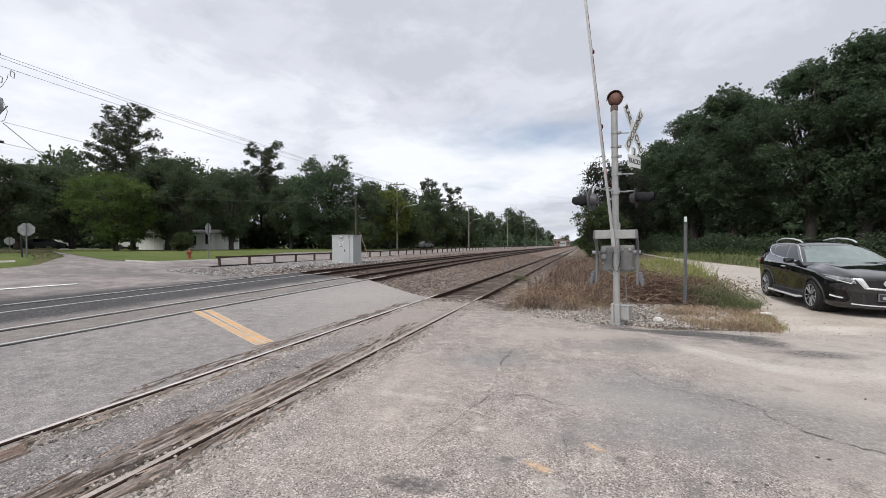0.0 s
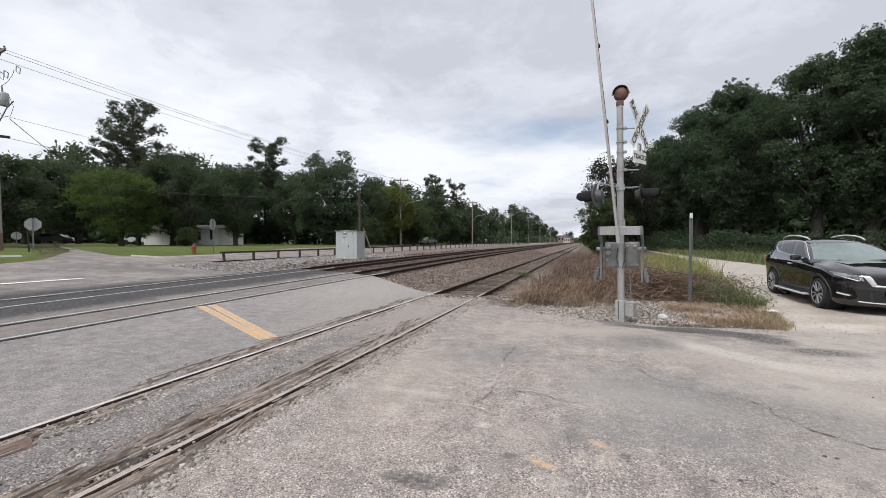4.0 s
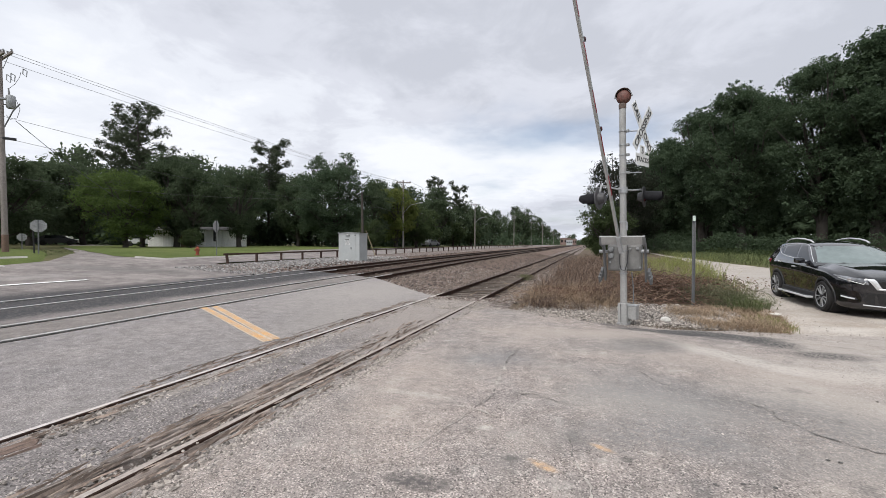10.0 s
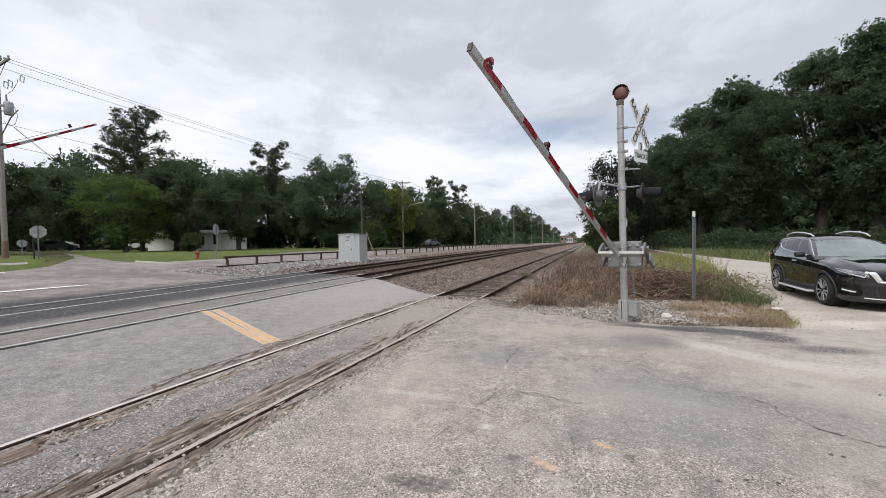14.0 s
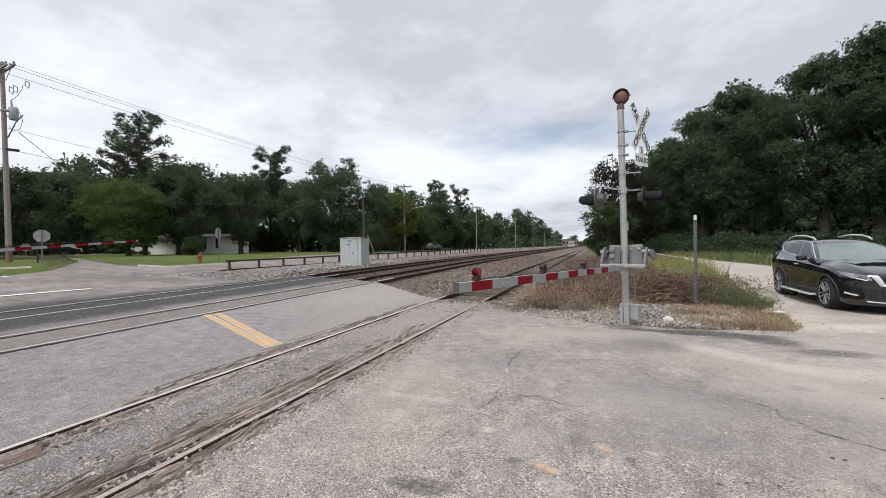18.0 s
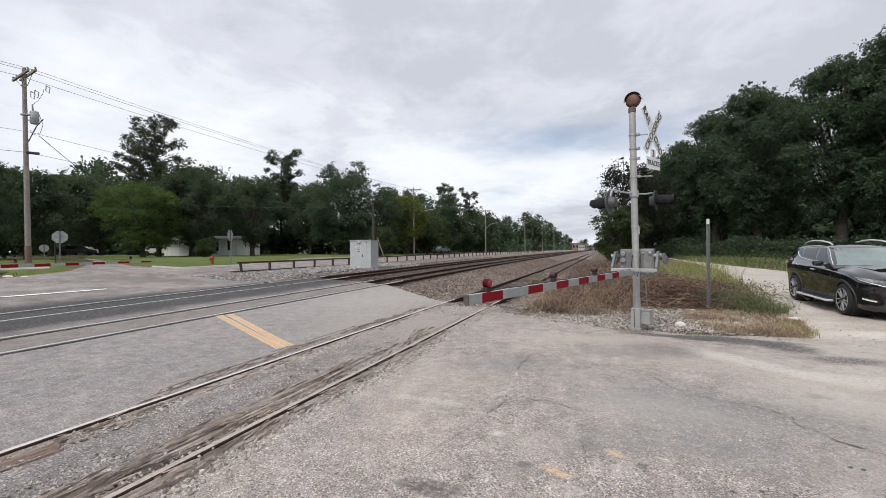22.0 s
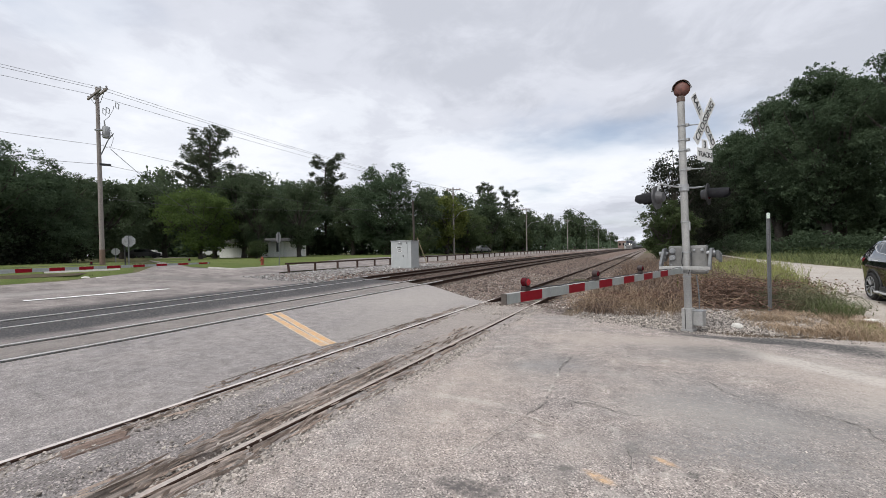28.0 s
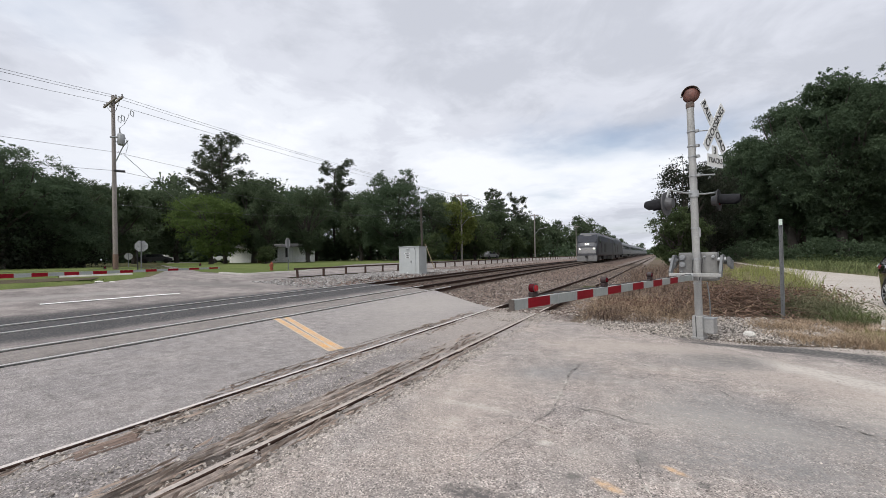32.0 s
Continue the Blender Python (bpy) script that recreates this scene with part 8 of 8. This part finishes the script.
    # wheels in their dark wells
    for x in (0, 2.70):
        for s in (-1, 1):
            part("wheel_well", tube((x, 0.55 * s, 0.36), (x, 0.865 * s, 0.36), 0.40, 0.40, 30), M["tyre"], c, "dark wheel well")
            arch = [(x + 0.425 * math.cos(a), 0.36 + 0.425 * math.sin(a)) for a in [-0.32 + 3.78 * i / 20 for i in range(21)]]
            bm = bmesh.new()
            g = []
            for k, (ax, az) in enumerate(arch):
                ux, uz = (ax - x) / 0.425, (az - 0.36) / 0.425
                p = on_body(tree, [(x + ux * 0.455, 0.9 * s, 0.36 + uz * 0.455)], (0, -s, 0), 0.0)[0]
                y = abs(p.y) if 0.80 < abs(p.y) < 0.95 else 0.88
                g.append([bm.verts.new((x + ux * r, s * (y + o), 0.36 + uz * r)) for r, o in ((0.460, -0.01), (0.452, 0.016), (0.415, 0.020), (0.398, 0.012), (0.398, -0.09))])
            grid_faces(bm, g)
            part("wheel_arch", bm, M["black"], c, "black wheel arch cladding", smooth=True)
            y = 0.825 * s
            bm = bmesh.new()
            k = 30
            prof = [(0.262, -0.11), (0.33, -0.115), (0.36, -0.08), (0.362, 0.08), (0.335, 0.115), (0.262, 0.11)]
            rr = [[bm.verts.new((x + r * math.cos(6.2832 * i / k), y + h, 0.36 + r * math.sin(6.2832 * i / k))) for i in range(k)] for r, h in prof]
            for p0, p1 in zip(rr, rr[1:] + rr[:1]):
                for i in range(k):
                    bm.faces.new((p0[i], p0[(i + 1) % k], p1[(i + 1) % k], p1[i]))
            wh = part("wheel", bm, M["tyre"], c, "black tyre", smooth=True)
            part("rim", add_tube(bmesh.new(), (x, y - 0.02, 0.36), (x, y + 0.06 * s, 0.36), 0.264, 0.264, 26), M["black"], wh, "dark wheel rim")
            for q in range(5):
                a0 = 1.2566 * q + 0.3
                for da in (-0.2, 0.2):
                    sp = Matrix.Translation((x, y + 0.108 * s, 0.36)) @ Matrix.Rotation(a0 + da, 4, "Y")
                    bm = bmesh.new()
                    tw = -0.35 * (1 if da > 0 else -1)
                    o = [(0.045, -0.006), (0.255, -0.013 + 0.03 * tw), (0.255, 0.013 + 0.03 * tw), (0.045, 0.006)]
                    lo = [bm.verts.new(sp @ Vector((u, -0.02 * s, v))) for u, v in o]
                    hi = [bm.verts.new(sp @ Vector((u, 0.004 * s, v * 0.8))) for u, v in o]
                    bm.faces.new(hi)
                    for i in range(4):
                        bm.faces.new((lo[i], lo[(i + 1) % 4], hi[(i + 1) % 4], hi[i]))
                    bmesh.ops.recalc_face_normals(bm, faces=bm.faces)
                    part("spoke", bm, M["galv"], wh)
            lip = [(x + 0.258 * math.cos(6.28318 * i / 28), y + 0.108 * s, 0.36 + 0.258 * math.sin(6.28318 * i / 28)) for i in range(29)]
            part("rim_lip", add_path(bmesh.new(), lip, 0.007, 5), M["galv"], wh, "thin silver rim lip")
            part("hub", tube((x, y + 0.09 * s, 0.36), (x, y + 0.118 * s, 0.36), 0.04, 0.035, 14), M["black"], wh)
    return c


car(pose(6.175, 14.93, 0.098, 0, 1.1, -90.95), "black crossover car parked on the sandy road")


def far_car(x, y, turn, material, label):
    """A parked vehicle far off, half hidden under the trees."""
    c = thing("car", pose(x, y, gz(x, y), 0, 0, turn), label, "car", "parked cars under the far trees")
    bm = add_prism(bmesh.new(), [(-2.2, 0.35), (2.2, 0.35), (2.25, 0.75), (1.3, 0.95), (0.7, 1.42), (-1.2, 1.45), (-2.0, 1.0), (-2.25, 0.9)], -0.85, 0.85)
    bmesh.ops.bevel(bm, geom=list(bm.edges), offset=0.05, segments=2, affect="EDGES")
    part("body", bm, M[material], c)
    for s in (-1, 1):
        part("side_window", add_prism(bmesh.new(), [(-1.2, 1.0), (1.0, 1.0), (0.62, 1.36), (-1.1, 1.38)], 0.845 * s, 0.86 * s), M["glass_dark"], c)
        for wx in (-1.4, 1.4):
            part("wheel", tube((wx, 0.7 * s, 0.34), (wx, 0.87 * s, 0.34), 0.34, 0.34, 18), M["tyre"], c)


far_car(-53.5, 36.0, 20, "silver_bright", "silver car parked beside the white house")
far_car(-82, 42.0, 35, "siding", "white car parked down the side street")
far_car(-72, 36, 60, "black", "black car parked under the trees")
far_car(-30.2, 76, 80, "galv_dark", "dull grey car parked under roadside trees")


# ---- the train ----
def locomotive():
    """A passenger diesel: y runs back from the nose, z up from the rail head."""
    t = thing("locomotive", pose(0, 0, 0), "silver-grey passenger locomotive with dark windscreen", "locomotive", "vehicles of the train")
    L, w, h = 20.0, 1.52, 4.42
    # body with a sloping, faceted nose
    secs = [(0.0, 1.30, 1.05, 2.35), (0.35, 1.42, 0.95, 2.75), (1.15, 1.52, 0.95, 4.20), (1.6, 1.52, 0.95, 4.36), (L - 0.2, 1.52, 0.95, 4.40), (L, 1.48, 1.0, 4.30)]
    bm = bmesh.new()
    rings = []
    for y, hw, z0, z1 in secs:
        pts = [(hw * 0.9, z0), (hw, z0 + 0.2), (hw, z0 + (z1 - z0) * 0.62), (hw * 0.93, z0 + (z1 - z0) * 0.86), (hw * 0.72, z1 - 0.03), (hw * 0.4, z1)]
        rings.append([bm.verts.new((x, y, z)) for x, z in pts] + [bm.verts.new((-x, y, z)) for x, z in reversed(pts)])
    n = len(rings[0])
    for a, b in zip(rings, rings[1:]):
        for k in range(n):
            bm.faces.new((a[k], a[(k + 1) % n], b[(k + 1) % n], b[k]))
    bm.faces.new(rings[0])
    bm.faces.new(list(reversed(rings[-1])))
    body = part("body", bm, M["loco"], t, "silver-grey painted body")
    # sloping windscreen band
    sl = Matrix.Translation((0, 0.755, 3.47)) @ pose(0, 0, 0, -28.9 + 0, 0, 0)
    ws = part("windscreen_band", box(0, -0.03, 0, 2.62, 0.05, 1.30, sl, bevel=0.02), M["loco_dark"], body, "dark windscreen band")
    part("number_board", box(0, -0.07, 0.48, 1.1, 0.04, 0.13, sl), M["loco"], body, "pale destination panel")
    part("side_stripe", box(1.53, 10.6, 3.55, 0.02, 18.4, 0.72), M["loco_blue"], body, "dark blue side band")
    part("side_stripe", box(-1.53, 10.6, 3.55, 0.02, 18.4, 0.72), M["loco_blue"], body, "dark blue side band")
    for s in (-1, 1):
        part("cab_window", box(1.535 * s, 2.6, 3.1, 0.03, 1.0, 0.62), M["glass_dark"], body)
        part("cab_door", box(1.53 * s, 4.4, 2.35, 0.03, 0.7, 2.0), M["black"], body, "dark cab door")
        part("grille", box(1.535 * s, 9.0, 2.2, 0.03, 2.2, 1.4), M["black"], body)
        part("grille", box(1.535 * s, 14.0, 3.4, 0.03, 3.0, 0.8), M["galv_dark"], body)
        part("headlight", tube((0.98 * s, 0.10, 2.02), (0.98 * s, -0.06, 2.02), 0.09, 0.085, 16), M["head_glow"], t, "lit white ditch light")
        part("headlight", tube((0.17 * s, 0.36, 2.66), (0.17 * s, 0.16, 2.64), 0.09, 0.085, 16), M["head_glow"], t, "lit white headlight")
        part("fuel_tank", box(0.9 * s, 10, 0.72, 0.9, 4.2, 0.7, bevel=0.1), M["black"], t)
    part("headlight_panel", box(0, 0.28, 2.62, 0.8, 0.12, 0.36, bevel=0.05), M["loco_light"], t)
    part("nose_band", box(0, -0.005, 1.72, 2.42, 0.06, 0.85, bevel=0.02), M["loco_light"], t, "pale lower nose panel")
    bm = add_prism(bmesh.new(), [(-1.35, 0.16), (1.35, 0.16), (1.42, 1.0), (-1.42, 1.0)], -0.25, 0.35)
    for v in bm.verts:
        if v.co.y < 0 and v.co.z < 0.5:
            v.co.y -= 0.35 * (1 - abs(v.co.x) / 1.8)
    part("pilot", bm, M["pilot"], t, "grey plough pilot")
    part("coupler", box(0, -0.45, 0.85, 0.3, 0.6, 0.3, bevel=0.05), M["black"], t)
    for y in (4.0, 15.8):
        tr = part("bogie", box(0, y, 0.62, 2.5, 3.6, 0.5, bevel=0.08), M["black"], t, "dark truck frame")
        for dy in (-1.35, 1.35):
            for s in (-1, 1):
                part("wheel", tube((0.68 * s, y + dy, 0.5), (0.82 * s, y + dy, 0.5), 0.5, 0.5, 22), M["rust"], tr)
    for y in (7.5, 12.0, 16.0):
        part("roof_vent", box(0, y, 4.43, 1.6, 1.8, 0.12, bevel=0.03), M["galv_dark"], t)
    for y in (5.0, 7.2, 9.6):
        part("roof_panel", box(1.02, y, 4.28, 0.5, 1.1, 0.05, pose(0, 0, 0)), M["loco_light"], t, "pale roof panel")
    part("horn", tube((0.3, 2.2, 4.45), (0.3, 1.8, 4.5), 0.05, 0.08, 10), M["galv"], t)
    return t


def coach():
    """A corrugated stainless passenger coach, y back from its front end."""
    c = thing("passenger_coach", pose(0, 0, 0), "silver corrugated passenger coach with dark windows", "railway coach", "vehicles of the train")
    L = 25.2
    out = [(-1.5, 1.05), (1.5, 1.05), (1.56, 1.4), (1.56, 3.2), (1.3, 3.75), (0.7, 4.02), (-0.7, 4.02), (-1.3, 3.75), (-1.56, 3.2), (-1.56, 1.4)]
    part("body", add_prism(bmesh.new(), out, 0.2, L), M["coach"], c, "stainless steel body")
    for s in (-1, 1):
        for z in (1.25, 1.45, 1.65, 1.85):
            part("corrugation", box(1.57 * s, L / 2, z, 0.02, L - 0.6, 0.07), M["coach"], c)
        band = part("window_band", box(1.568 * s, L / 2, 2.65, 0.02, L - 1.4, 0.95), M["loco_blue"], c, "dark blue window band")
        for k in range(10):
            part("window", box(1.582 * s, 2.6 + 2.2 * k, 2.68, 0.015, 1.5, 0.62), M["glass_dark"], band, "dark coach window")
        part("door", box(1.575 * s, 1.0, 2.2, 0.03, 0.8, 2.1), M["coach"], c)
    part("vestibule", box(0, 0.0, 2.3, 1.3, 0.5, 2.4), M["black"], c, "black rubber gangway")
    for y in (3.6, L - 3.6):
        part("bogie", box(0, y, 0.6, 2.4, 2.6, 0.55, bevel=0.06), M["black"], c, "dark truck frame")
    part("underframe", box(0, L / 2, 0.8, 2.2, 13, 0.5), M["black"], c)
    return c


loco = locomotive()
coaches = [coach()]
for k in range(6):
    coaches.append(copy_thing(coaches[0], pose(0, 0, 0)))
second = copy_thing(loco, pose(0, 0, 0))
tagged(second, "second silver-grey passenger locomotive behind the first")

# ---- what moves ----
ARM = [(0, 87.4), (8.2, 87.0), (8.5, 86.6), (9, 80.1), (9.5, 71.4), (10, 64.6), (10.5, 58.2), (11, 51.6), (11.5, 46.2), (12, 41.5), (12.5, 36.9), (13, 31.7), (13.5, 26.5), (14, 22.6), (14.5, 19.3), (16.5, 6.0), (17, 4.0), (17.5, 2.3), (18, 0.9), (18.5, 0.3), (20, 0.1), (32, 0.1)]
FAR_ARM = [(0, 82), (8.5, 82), (9, 80), (9.5, 74), (10, 67), (10.5, 60), (11, 53.5), (11.5, 47.8), (12, 42.6), (12.5, 38.4), (13, 34.6), (13.5, 31.0), (14, 27.6), (14.5, 24.5), (16.5, 12.7), (17, 9.9), (17.5, 7.4), (18, 4.9), (18.5, 3.3), (19, 2.0), (19.5, 1.2), (20.5, 0.9), (32, 0.9)]
TRAIN_X, TRAIN_SPEED = -9.475, 39.5


def train_row(t, back):
    y = 62.0 + TRAIN_SPEED * (32.0 - t) + back
    return t, pose(TRAIN_X, y, rail_z(y) + 0.006)


def motions():
    walk(near_gate, [(t, pose(0.632, 8.96, 1.479, 0, 0, -11.26) @ pose(0, 0, 0, -a)) for t, a in ARM])
    walk(far_gate, [(t, pose(-20.9, 1.0, 1.36, 0, 0, 180 - 24.0) @ pose(0, 0, 0, -a)) for t, a in FAR_ARM])
    times = (0, 8, 16, 22, 26, 28, 29, 30, 31, 32)
    walk(loco, [train_row(t, 0) for t in times])
    walk(second, [train_row(t, 20.9) for t in times])
    for k, c in enumerate(coaches):
        walk(c, [train_row(t, 42.2 + 25.9 * k) for t in times])


motions()
